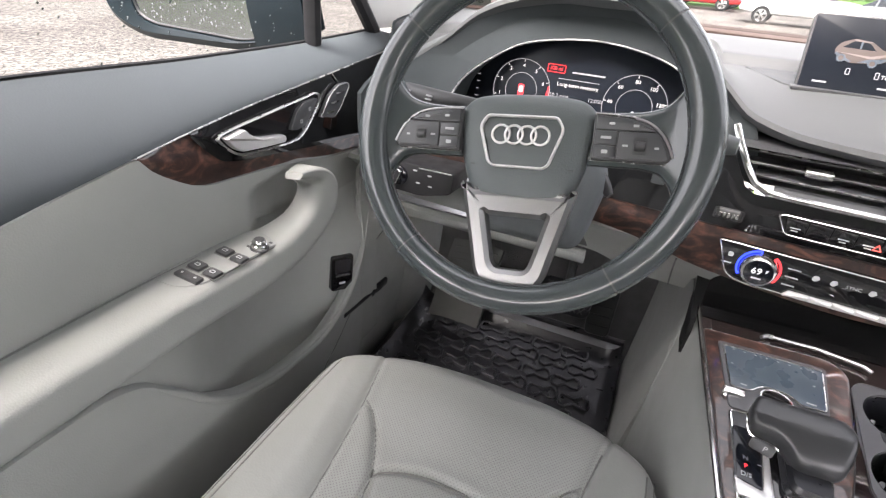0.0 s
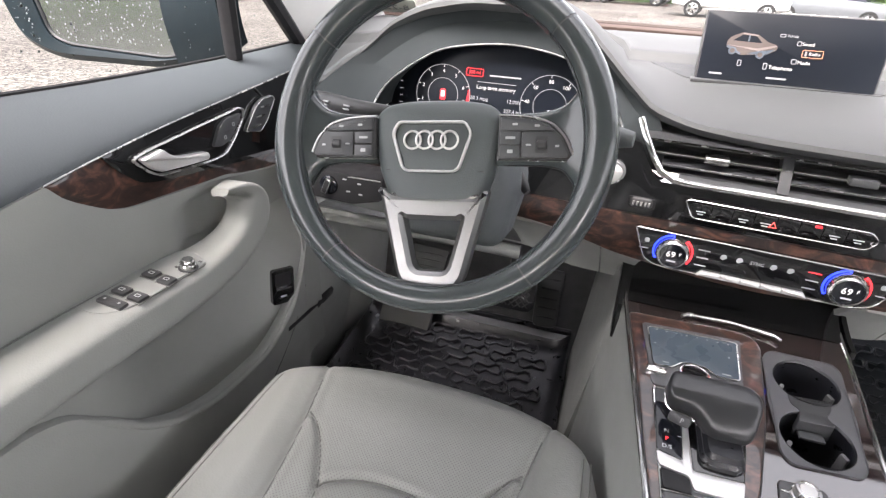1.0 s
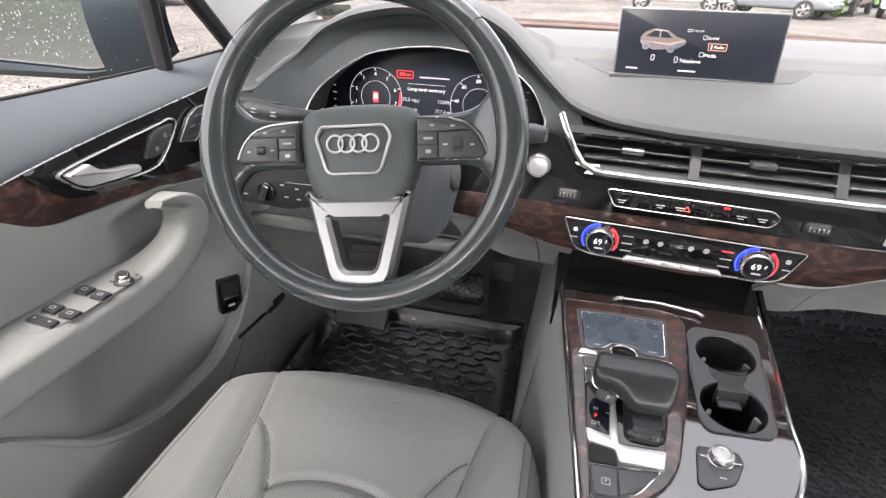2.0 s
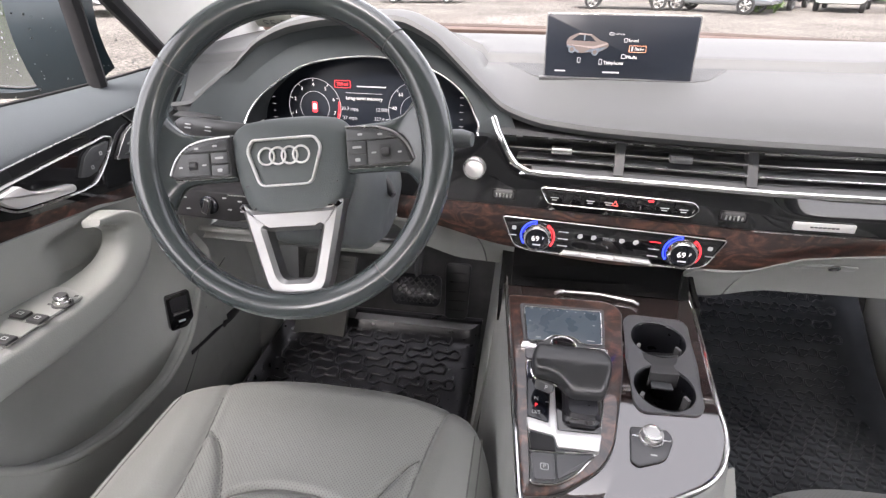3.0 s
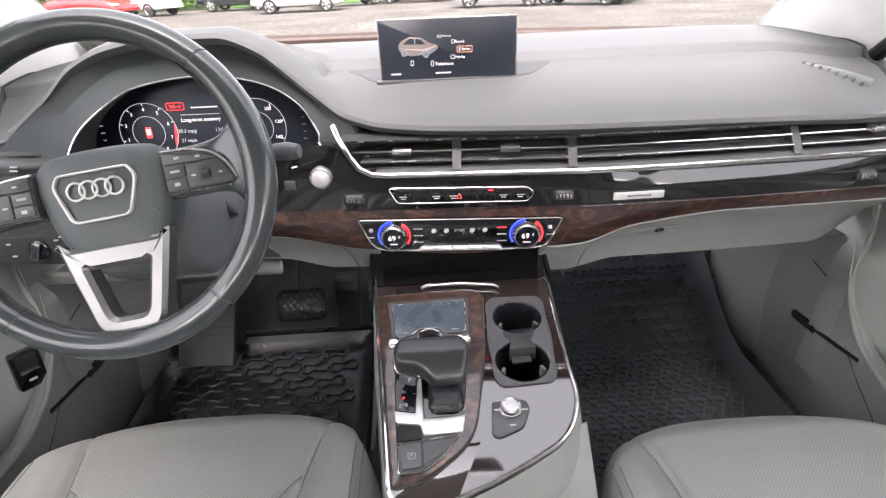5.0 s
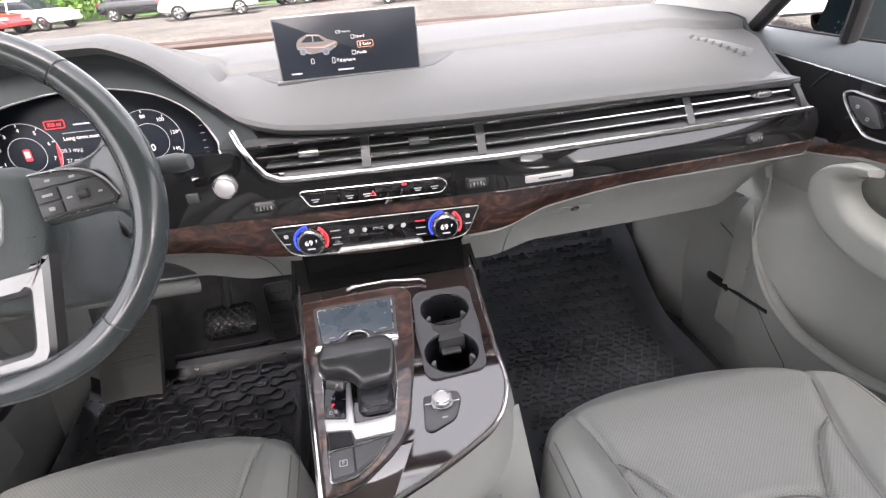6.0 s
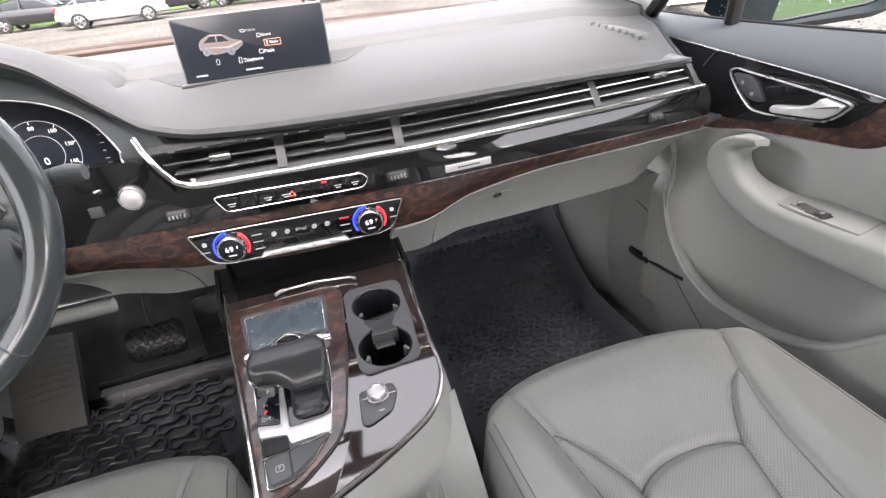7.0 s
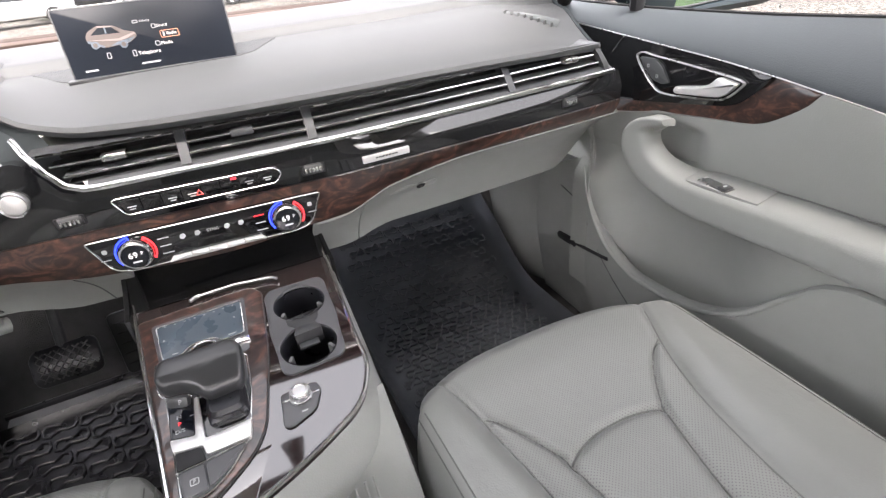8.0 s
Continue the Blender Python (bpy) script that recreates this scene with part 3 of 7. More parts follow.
def dash_face():
    d = DASH
    # boards from the vents down
    strip("gloss_board", -0.30, 0.725, lambda x: 1.186 if x > -0.12 else lerp(1.186, 1.235, sstep(-0.12, -0.16, x)), lambda x: 1.137, M_GLOSS, d, "piano black board with sharp reflections", 0.0, 0.02, 90, 0.0015, 0.0095)
    low = [(-0.66, 1.075), (-0.30, 1.092), (-0.25, 1.088), (-0.14, 1.066), (0.02, 1.054), (0.14, 1.064), (0.20, 1.069), (0.28, 1.096), (0.43, 1.110), (0.725, 1.108)]
    strip("walnut_board", -0.30, 0.725, lambda x: 1.1355, lambda x: curve_at(low, x), M_WOOD, d, "dark lacquered burl walnut board", 0.001, 0.02, 90, 0.002, under=0.014)
    strip("walnut_board", -0.70, -0.301, lambda x: 1.150, lambda x: 1.128, M_WOOD, d, "dark walnut strip beside the light switch", -0.012, 0.02, 20)
    strip("gloss_board", -0.70, -0.301, lambda x: 1.204, lambda x: 1.1505, M_BLACK, d, "black board behind the steering wheel", -0.014, 0.02, 24)
    part("board_line", sweep([on_face(x, 1.1365, 0.003) for x in steps(0.19, 0.715, 30)], 0.0005, 6), M_ALU, d, "hairline silver seam")
    # chrome sweep under and beside the vents
    ch = [on_face(x, 1.190, 0.004) for x in steps(0.700, -0.085, 40)] + [on_face(-0.105, 1.1915, 0.004), on_face(-0.122, 1.200, 0.004), on_face(-0.135, 1.217, 0.002), Vector((-0.149, 0.676, 1.240)), Vector((-0.157, 0.690, 1.256))]
    part("chrome_sweep", sweep(ch, 0.0042, 8, flat=0.7), M_CHROME, d, "bright chrome strip sweeping up beside the vents")
    ledge = lambda u, v: on_face(u, 1.193 + 0.006 * v, 0.003 - 0.010 * v)
    part("vent_ledge", thicken(grid(ledge, steps(-0.10, 0.698, 50), steps(0, 1, 2)), 0.004), M_BTN, d, "grey ledge below the vents")

    # air vents: dark throat, slats, chrome slat, dividers, tabs
    vent = part("air_vent", grid(lambda u, v: on_face(u, 1.199 + 0.042 * v, -0.058 - 0.03 * v), steps(-0.14, 0.680, 40), steps(0, 1, 3)), M_BLACK, d, "long dark air vent across the dashboard")
    part("roof", grid(lambda u, v: on_face(u, 1.237 + 0.003 * v, -0.008 - 0.08 * v), steps(-0.15, 0.676, 30), [0, 1]), M_BLACK, vent)
    part("sill", grid(lambda u, v: on_face(u, 1.1985, -0.004 - 0.06 * v), steps(-0.12, 0.690, 30), [0, 1]), M_BLACK, vent)
    spans = [(-0.122, 0.006), (0.019, 0.166), (0.178, 0.485), (0.497, 0.672)]
    for i, (a, b) in enumerate(spans):
        for j, z in enumerate((1.207, 1.2185, 1.2305)):
            o = -0.006 - 0.010 * j
            a2 = a - (0.012 * j if i == 0 else 0)
            slat = grid(lambda u, v, z=z, o=o: on_face(u, z + 0.0015 * v, o - 0.022 * v), steps(a2, b, 14), [0, 1])
            part("slat", thicken(slat, 0.0022), M_BTN, vent)
            part("slat_edge", sweep([on_face(x, z + 0.0005, o + 0.001) for x in steps(a2, b, 14)], 0.0016 if j == 1 else 0.0010, 8), M_CHROME if j == 1 else M_ALU, vent, "chrome slat edge" if j == 1 else "")
        if i != 2:
            c = lerp(a, b, 0.46) if i != 3 else 0.615
            part("vent_tab", box((0.028, 0.016, 0.009), (0, 0, 0), 0.0025, FD(c, 1.220, -0.014) @ pose(0, 0, 0, 90, 0, 0)), M_ALU if i != 1 else M_BTN, vent, "sliding vent tab")
    for c in (0.0125, 0.172, 0.491):
        dv = grid(lambda u, v, c=c: on_face(c + u, 1.196 + 0.045 * v, 0.002 - 0.034 * v), steps(-0.006, 0.006, 2), steps(0, 1, 4))
        part("vent_divider", thicken(dv, 0.016), M_BTN, vent, "grey vent divider")
    # rounded end of the board beside the passenger door
    def wrap(u, v):
        x = lerp(lerp(0.682, 0.668, v), lerp(0.706, 0.684, v), u)
        return on_face(x, lerp(1.186, 1.236, v), 0.0035 - 0.016 * max(0, (u - 0.35) / 0.65) ** 2 - 0.024 * v * v)
    part("board_end", thicken(grid(wrap, steps(0, 1, 10), steps(0, 1, 10)), 0.010), M_BLACK, d, "dark rounded end of the dashboard board")
    # defroster outlets with their stepped fins
    for a, b, n in (((0.572, 0.803), (0.650, 0.750), 8), ((-0.560, 0.830), (-0.648, 0.770), 8)):
        o = part("defroster_vent", sweep([Vector((lerp(a[0], b[0], k), lerp(a[1], b[1], k), dash_top(lerp(a[0], b[0], k), lerp(a[1], b[1], k)) - 0.004)) for k in steps(0, 1, 14)], 0.016, 10, flat=0.30, up=(0, 0, 1), taper=[0.35 + 0.045 * k for k in range(15)]), M_SHROUD, d, "slate defroster slot with stepped fins")
        for i in range(n):
            x, y = lerp(a[0], b[0], (i + 0.5) / n), lerp(a[1], b[1], (i + 0.5) / n)
            p = Vector((x, y, dash_top(x, y) + 0.001))
            F = frame_at(p, Vector((0.85 * (1 if x > 0 else -1), 0.6, 0)), (0, 0, 1))
            part("fin", box((0.012 + 0.0022 * i, 0.0075, 0.0030), (0, 0, 0), 0.001, F), M_PAD, o)
    # end cap beside the doors
    for s in (-1, 1):
        def cap(u, v, s=s):
            y = lerp(0.672, 1.0, u)
            x = s * (end_x(y) + 0.014 * (s > 0) + 0.003 * math.sin(math.pi * v))
            return (x, y + 0.01 * v, lerp(dash_top(x, y) + 0.001, 1.10, v))
        part("end_cap", thicken(grid(cap, steps(0, 1, 10), steps(0, 1, 8)), 0.006), M_HOODIN, d, "dark end of the dashboard")
    # left outer vent
    lv = part("outer_vent", grid(lambda u, v: (u, 0.735, 1.205 + 0.034 * v), steps(-0.668, -0.545, 6), [0, 1]), M_BLACK, d, "small outer air vent")
    for z in (1.209, 1.219, 1.229):
        part("slat", thicken(grid(lambda u, v, z=z: (u, 0.716 + 0.018 * v, z + 0.002 * v), steps(-0.665, -0.555, 4), [0, 1]), 0.002), M_BLACK, lv)
    part("vent_edge", sweep([(-0.668, 0.712, 1.201), (-0.56, 0.705, 1.203), (-0.545, 0.706, 1.212), (-0.535, 0.712, 1.238)], 0.002, 8), M_CHROME, lv, "chrome edge of the outer vent")

    # button row
    B = FD(0.014, 1.1585, 0.003)
    out = rounded([(-0.100, 0.0105), (-0.088, -0.0115), (0.098, -0.0115), (0.108, 0.001), (0.098, 0.0115), (-0.095, 0.0135)], 0.006, 4)
    row = part("switch_strip", band(out, inset(out, 0.0015), 0.0030, B), M_CHROME, d, "chrome-framed row of small black buttons")
    for i in range(8):
        x0 = -0.091 + i * 0.0238
        part("button", prism(rounded([(x0 + (0.004 if i == 0 else 0), -0.0085), (x0 + 0.0232, -0.0085), (x0 + 0.0232, 0.0085), (x0, 0.0095)], 0.001, 2), 0.0016, B, 0.0005), M_GLOSS, row)
        if i in (0, 2, 3, 6, 7):
            for k in range(2):
                part("button_mark", prism(rect(0.011 - 0.004 * k, 0.0014, 0.0004, 2, x0 + 0.012, -0.001 - 0.0032 * k), 0.0019, B, base=0.0014), M_PRINT, row, "small white symbol bar")
    tri = [(-0.0046, -0.0038), (0.0046, -0.0038), (0, 0.0044)]
    part("hazard_symbol", band([Vector(q) for q in tri], inset(tri, 0.0009), 0.0020, B @ local(0.001, -0.001), base=0.0014, bev=0.0001), glow("hazard_red", (0.9, 0.12, 0.10), 0.12), row, "red hazard triangle")
    part("warning_lamp", prism(rect(0.007, 0.0028, 0.0006, 2, 0.0455, 0.007), 0.0020, B, base=0.0014), M_LITRED, row, "red indicator lamp")

    # climate panel
    C = FD(0.0145, 1.0965, 0.003)
    out = rounded([(-0.1505, 0.0265), (-0.131, -0.020), (-0.110, -0.0265), (0.110, -0.0265), (0.131, -0.020), (0.1505, 0.0245)], [0.006, 0.015, 0.01, 0.01, 0.015, 0.006], 5)
    cp = part("climate_panel", prism(out, 0.0016, C, 0.0004, base=-0.004), M_GLOSS, d, "gloss black climate control panel with a chrome frame")
    part("frame", band(out, inset(out, 0.0020), 0.0034, C), M_CHROME, cp, "chrome frame")
    for s, cx in ((-1, -0.0975), (1, 0.0975)):
        K = C @ local(cx, -0.001, 0)
        part("dial", revolve([(0.0215, 0.001), (0.0205, 0.009), (0.0185, 0.0125), (0.0165, 0.0130), (0.0160, 0.0115)], K, 40, cap1=True), M_CHROME, cp, "chrome temperature dial")
        part("dial_face", prism(circle2(0.0158, 32), 0.0124, K, base=0.0112), M_SCREEN, cp, "black dial face")
        lettering("dial_text", "69", 0.0118, M_LIT, cp, K @ local(-0.0022, 0.001, 0.0127))
        lettering("dial_text", "F", 0.0062, M_LIT, cp, K @ local(0.0088, 0.0026, 0.0127))
        part("dial_text", prism(rect(0.011, 0.002, 0.0005, 2, 0, -0.0085), 0.0129, K, base=0.0124), M_LITDIM, cp)
        for a0, a1, mt in ((95, 215, M_LITBLUE), (-35, 55, M_LITRED)):
            part("dial_light", band(circle2(0.0248, 24, a0=a0, a1=a1), circle2(0.0224, 24, a0=a0, a1=a1), 0.0026, K, base=0.0012, bev=0.0002), mt, cp, "glowing arc round the dial")
        for i in range(3):
            part("button_line", prism(rect(0.014, 0.0013, 0.0004, 2, -s * 0.036, 0.011 - 0.011 * i), 0.0022, K, base=0.0014), M_LITRED if (s > 0 and i == 0) else M_PRINT, cp)
        part("seat_symbol", prism(rect(0.006, 0.006, 0.002, 3, s * 0.034, 0.010), 0.0022, K, base=0.0014), M_PRINT, cp)
        part("button_line", prism(rect(0.012, 0.0013, 0.0004, 2, s * 0.036, -0.002), 0.0022, K, base=0.0014), M_PRINT, cp)
    for i, x in enumerate((-0.038, -0.0195, 0.0, 0.0185, 0.037)):
        if i == 2:
            lettering("button_text", "SYNC", 0.0062, M_PRINT, cp, C @ local(0, 0.006, 0.0018))
        else:
            part("button_symbol", prism(rounded([(-0.004, -0.002), (0.0, -0.004), (0.004, 0.0), (0.002, 0.004), (-0.003, 0.003)], 0.001, 2), 0.0022, C @ local(x, 0.006), base=0.0014), M_PRINT, cp)
    for i in range(5):
        a, b = lerp(-0.058, 0.058, i / 5), lerp(-0.058, 0.058, (i + 1) / 5) - 0.0004
        part("key", prism(rounded([(a - (0.006 if i == 0 else 0), -0.0255), (b + (0.006 if i == 4 else 0), -0.0255), (b, -0.0185), (a, -0.0185)], 0.0008, 2), 0.006, C, 0.0014), M_SATIN, cp, "bright toggle key")

    # start button, thumb wheels, glove box badge, release switch
    S = FD(-0.178, 1.190, 0.002)
    st = part("start_button", revolve([(0.0160, -0.002), (0.0160, 0.004), (0.0143, 0.0065), (0.0130, 0.0055)], S, 36), M_HANDLE, d, "chrome-ringed silver start button")
    part("button_face", revolve([(0.0128, 0.003), (0.0126, 0.0062), (0.010, 0.0075), (0.0, 0.008)], S, 32), M_SATIN, st, "silver button face")
    for x, z in ((-0.135, 1.1545), (0.162, 1.1540), (0.606, 1.156)):
        W = FD(x, z, 0.002)
        wh = part("thumb_wheel", band(rect(0.034, 0.015, 0.003), rect(0.029, 0.0095, 0.002), 0.0012, W), M_SEAL, d, "small ribbed vent thumb wheel")
        part("wheel", revolve([(0.006, -0.014), (0.0085, -0.011), (0.0085, 0.011), (0.006, 0.014)], W @ pose(0, 0, -0.004, 0, 90, 0), 20, cap0=True, cap1=True), M_BLACK, wh)
        for i in range(5):
            part("rib", box((0.0030, 0.0062, 0.0016), (-0.0096 + 0.0048 * i, 0, 0.0046), 0.0005, W), M_ALU, wh, "silver rib of the thumb wheel")
    G = FD(0.268, 1.150, 0.003)
    part("badge_plate", prism(rect(0.072, 0.0105, 0.0015), 0.0035, G, 0.0008), M_SATIN, d, "brushed aluminium badge plate")
    for i in range(7):
        part("badge_mark", prism(rect(0.004, 0.0022, 0.0004, 2, -0.015 + 0.005 * i, 0), 0.0038, G, base=0.0034), M_BTN, d)
    part("trunk_switch", prism(rect(0.016, 0.013, 0.002, 3), 0.004, FD(-0.224, 1.179, 0.002), 0.001), M_BTN, d, "small black switch with a symbol")
    # light switch block left of the column
    L = frame_at((-0.572, 0.640, 1.119), (1, 0.02, 0), (0, 0.1, 1))
    ls = part("light_switch", prism(rounded([(-0.075, -0.022), (0.030, -0.028), (0.055, -0.022), (0.080, -0.016), (0.082, 0.018), (-0.075, 0.020)], 0.008), 0.006, L, 0.002, base=-0.06), M_SEAL, d, "black headlight switch block with a chrome knob")
    kn = revolve([(0.015, 0.004), (0.0142, 0.009), (0.0125, 0.010)], L @ local(-0.006, -0.002), 28, cap1=True)
    part("knob", kn, M_SCREEN, ls)
    KG = L @ local(-0.006, -0.002) @ pose(0, 0, 0, 0, 0, -22)
    part("knob_grip", box((0.0105, 0.025, 0.009), (0, 0, 0.013), 0.003, KG), M_CHROME, ls, "chrome-framed knob grip")
    part("grip_face", prism(rect(0.0070, 0.0200, 0.002, 3), 0.0182, KG, 0.0003, base=0.016), M_SEAL, ls)
    part("block_edge", sweep([L @ Vector((x, 0.0145, 0.0062)) for x in (0.026, 0.05, 0.078)], 0.0011, 6), M_ALU, ls, "thin silver edge")
    for x, y in ((-0.045, 0.008), (-0.042, -0.010), (0.020, 0.010), (0.026, -0.008), (0.044, 0.006), (0.046, -0.010)):
        part("symbol", prism(rect(0.0065, 0.0022, 0.0008, 2, x, y), 0.0064, L, base=0.0055), M_PRINT, ls)
    return d


dash_face()

def dash_lower():
    """Grey panels below the boards: knee panel, glove box, console flanks."""
    k = thing("knee_panel", "grey plastic knee panel below the steering column", "panel", at=(-0.45, 0.75, 0.95))

    def knee(u, v):
        top = 1.085 if u < -0.25 else lerp(1.085, 1.062, sstep(-0.25, -0.12, u))
        z = lerp(top, 0.992 - 0.020 * sstep(-0.30, -0.20, u), v)
        y = yf(u) + 0.016 + 0.10 * v + 0.012 * math.sin(math.pi * v)
        return (u, y, z)
    part("face", thicken(grid(knee, steps(-0.735, -0.115, 40), steps(0, 1, 12)), 0.008), M_PANEL, k)

    def lipf(u, v):
        a = v * math.pi
        return (u, 0.775 + 0.012 * math.sin(a) - 0.02 * (u + 0.4), 0.986 + 0.012 * math.cos(a))
    part("lower_lip", grid(lipf, steps(-0.735, -0.298, 24), steps(-0.3, 1.2, 10)), M_PANEL, k, "rounded lower edge")
    # black sheet stands for the shade under the knee panel
    part("underside", grid(lambda u, v: (u, 0.81 + 0.38 * v, 0.985 - 0.03 * v), steps(-0.735, -0.13, 8), steps(0, 1, 4)), M_BLACK, k, "underside blackened for the shade beneath")
    # black sheet laid on the knee panel as the shade under the column
    gap = grid(lambda u, v: Vector(knee(lerp(lerp(-0.50, -0.325, u), lerp(-0.50, -0.300, u), v), lerp(0.10, 0.94, v))) + Vector((0, -0.004, 0.002)), steps(0, 1, 10), steps(0, 1, 8))
    part("column_shade", thicken(gap, 0.004), M_BLACK, k, "black sheet for the shaded hollow below the steering column")
    part("panel_seam", sweep([knee(-0.172 + 0.01 * v, v) for v in steps(0.05, 1, 8)], 0.0014, 6), M_BLACK, k)
    g = thing("glove_box", "grey plastic glove box with a small lock", "glove box", at=(0.45, 0.75, 0.95))
    topc = [(0.17, 1.062), (0.20, 1.067), (0.28, 1.094), (0.43, 1.108), (0.73, 1.106)]

    def box_face(u, v):
        z = lerp(curve_at(topc, u), 0.978 - 0.02 * sstep(0.30, 0.20, u) + 0.055 * sstep(0.66, 0.76, u), v)
        return (u, yf(u) + 0.012 + 0.105 * v ** 0.9 + 0.010 * math.sin(math.pi * v), z)
    part("lid", thicken(grid(box_face, steps(0.232, 0.735, 40), steps(0, 1, 14)), 0.008), M_PANEL, g, "grey glove box lid")
    part("side", thicken(grid(box_face, steps(0.15, 0.2295, 10), steps(0, 1, 14)), 0.008), M_PANEL, g, "grey panel beside the console")
    # shade below the glove box, put in as a black sheet
    part("underside", grid(lambda u, v: (u, 0.778 + 0.42 * v, 0.984 - 0.02 * v), steps(0.16, 0.735, 8), steps(0, 1, 4)), M_BLACK, g, "underside blackened for the shade beneath")
    p = Vector(box_face(0.325, 0.32))
    Lk = frame_at(p + Vector((0, -0.002, 0)), (1, 0, 0), (0, -0.8, 1))
    part("handle_recess", prism(rect(0.085, 0.016, 0.006), 0.0016, Lk, 0.0008), M_PANEL_LOW, g, "shallow pull recess")
    lock = part("lock", revolve([(0.0075, 0.001), (0.0075, 0.004), (0.005, 0.0045)], Lk @ local(0.012, 0.003), 20, cap1=True), M_CHROME, g, "small chrome lock")
    part("keyhole", prism(circle2(0.0035, 12), 0.0048, Lk @ local(0.012, 0.003), base=0.004), M_BLACK, lock)


dash_lower()

# ---- display on top of the dashboard ----


def head_display():
    h = thing("centre_display", "thin dark screen upright on the dashboard showing a car menu", "display", at=(0.01, 0.81, 1.285))
    up = Vector((0, 0.033, 0.0895)).normalized()
    F = frame_at((0.014, 0.8255, 1.3305), (1, -0.05, 0), up)
    part("housing", prism(rounded([(-0.106, -0.050), (0.106, -0.050), (0.1095, 0.0475), (-0.1095, 0.0475)], 0.004, 4), 0.0, F, base=-0.012), M_BLACK, h)
    part("top_edge", box((0.216, 0.003, 0.010), (0, 0.0468, -0.006), 0.001, F), M_ALU, h, "pale metal top edge")
    s = part("screen", prism(rounded([(-0.104, -0.048), (0.104, -0.048), (0.1075, 0.0455), (-0.1075, 0.0455)], 0.003, 4), 0.0012, F, 0.0003), M_DISPLAY, h, "dark screen glass")
    T = F @ local(0, 0, 0.0015)
    for w, x, y, sz, mt in (("Telephone", -0.006, -0.0215, 0.0066, M_LIT), ("Media", 0.0190, -0.0125, 0.0062, M_LIT), ("Radio", 0.0285, -0.0008, 0.0056, M_LIT), ("Sound", 0.0190, 0.0108, 0.0056, M_LIT), ("Vehicle", -0.0010, 0.0195, 0.0046, M_LITDIM)):
        lettering("menu_text", w, sz, mt, s, T @ local(x, y), "CENTER")
    part("menu_box", band(rect(0.024, 0.0095, 0.001), inset(rect(0.024, 0.0095, 0.001), 0.0006), 0.0003, T @ local(0.0262, -0.0008), bev=0.0001), glow("amber_line", (0.8, 0.35, 0.2), 0.15), s, "amber selection box")
    for x, y, w, hh in ((-0.0245, -0.0205, 0.0048, 0.0085), (-0.056, -0.0190, 0.005, 0.008), (0.0075, -0.0118, 0.0065, 0.0065), (0.0085, 0.0110, 0.0055, 0.0060), (0.0185, -0.0008, 0.0022, 0.0060), (-0.0125, 0.0195, 0.0070, 0.0040)):
        part("menu_icon", band(rect(w, hh, min(w, hh) * 0.3), inset(rect(w, hh, min(w, hh) * 0.3), 0.0009), 0.0003, T @ local(x, y), bev=0.0001), M_LITDIM, s, "small grey menu symbol")
    for x, w in ((-0.082, 0.016), (-0.008, 0.024)):
        part("status_bar", prism(rect(w, 0.0022, 0.0008), 0.0003, T @ local(x, -0.0350)), M_LITDIM, s, "small blurred status text")
    # picture of a car made of plain plates
    tan = glow("tan_picture", (0.16, 0.12, 0.105), 0.035)
    lite = glow("pale_picture", (0.34, 0.28, 0.255), 0.05)
    body = rounded([(-0.030, -0.004), (-0.012, -0.013), (0.020, -0.010), (0.031, -0.003), (0.030, 0.003), (0.018, 0.006), (0.006, 0.014), (-0.014, 0.016), (-0.027, 0.010), (-0.031, 0.003)], 0.003, 3)
    part("picture", prism(body, 0.0003, T @ local(-0.046, 0.004)), tan, s, "brown car picture on the screen")
    part("picture", prism(rounded([(-0.024, 0.005), (0.012, 0.004), (0.003, 0.0125), (-0.013, 0.0135)], 0.001, 2), 0.0005, T @ local(-0.046, 0.004), base=0.0002), M_DISPLAY, s)
    for x, y in ((-0.022, -0.008), (0.012, -0.011)):
        part("picture", band(circle2(0.0050, 20), circle2(0.0030, 20), 0.0008, T @ local(-0.046 + x, 0.004 + y), base=0.0002, bev=0.0001), M_TOUCH, s)
        part("picture", prism(circle2(0.0030, 16), 0.0007, T @ local(-0.046 + x, 0.004 + y), base=0.0002), tan, s)
    part("picture", prism(rounded([(-0.013, 0.0135), (0.003, 0.0125), (0.006, 0.014), (-0.014, 0.016)], 0.001, 2), 0.0006, T @ local(-0.046, 0.004), base=0.0004), lite, s)
    for pts in ([(-0.030, -0.004), (-0.012, -0.0128), (-0.011, -0.0105), (-0.029, -0.001)], [(-0.004, -0.0115), (0.020, -0.0095), (0.029, -0.003), (0.004, -0.0075)], [(-0.006, 0.0052), (-0.004, 0.0052), (-0.004, 0.0128), (-0.006, 0.013)]):
        part("picture", prism([Vector(p) for p in pts], 0.0006, T @ local(-0.046, 0.004), base=0.0002), M_TOUCH, s)
    part("picture", prism(rounded([(-0.029, -0.001), (0.010, -0.006), (0.030, 0.001), (0.028, 0.0025), (0.008, -0.003)], 0.0008, 2), 0.0006, T @ local(-0.046, 0.004), base=0.0002), lite, s)
    # base slot and speaker grille behind
    part("slot", box((0.226, 0.022, 0.004), (0.014, 0.812, 1.2885), 0.001), M_BLACK, h, "slot in the pad")
    g = thing("speaker_grille", "grey perforated speaker grille on the dashboard", "grille", at=(0.01, 0.90, 1.30))
    pts = rounded([(-0.104, 0.812), (0.140, 0.806), (0.192, 0.882), (-0.154, 0.882)], 0.014, 4)
    bm = bmesh.new()
    vs = [bm.verts.new((p[0], p[1], dash_top(p[0], p[1]) + 0.0012)) for p in pts]
    bm.faces.new(vs)
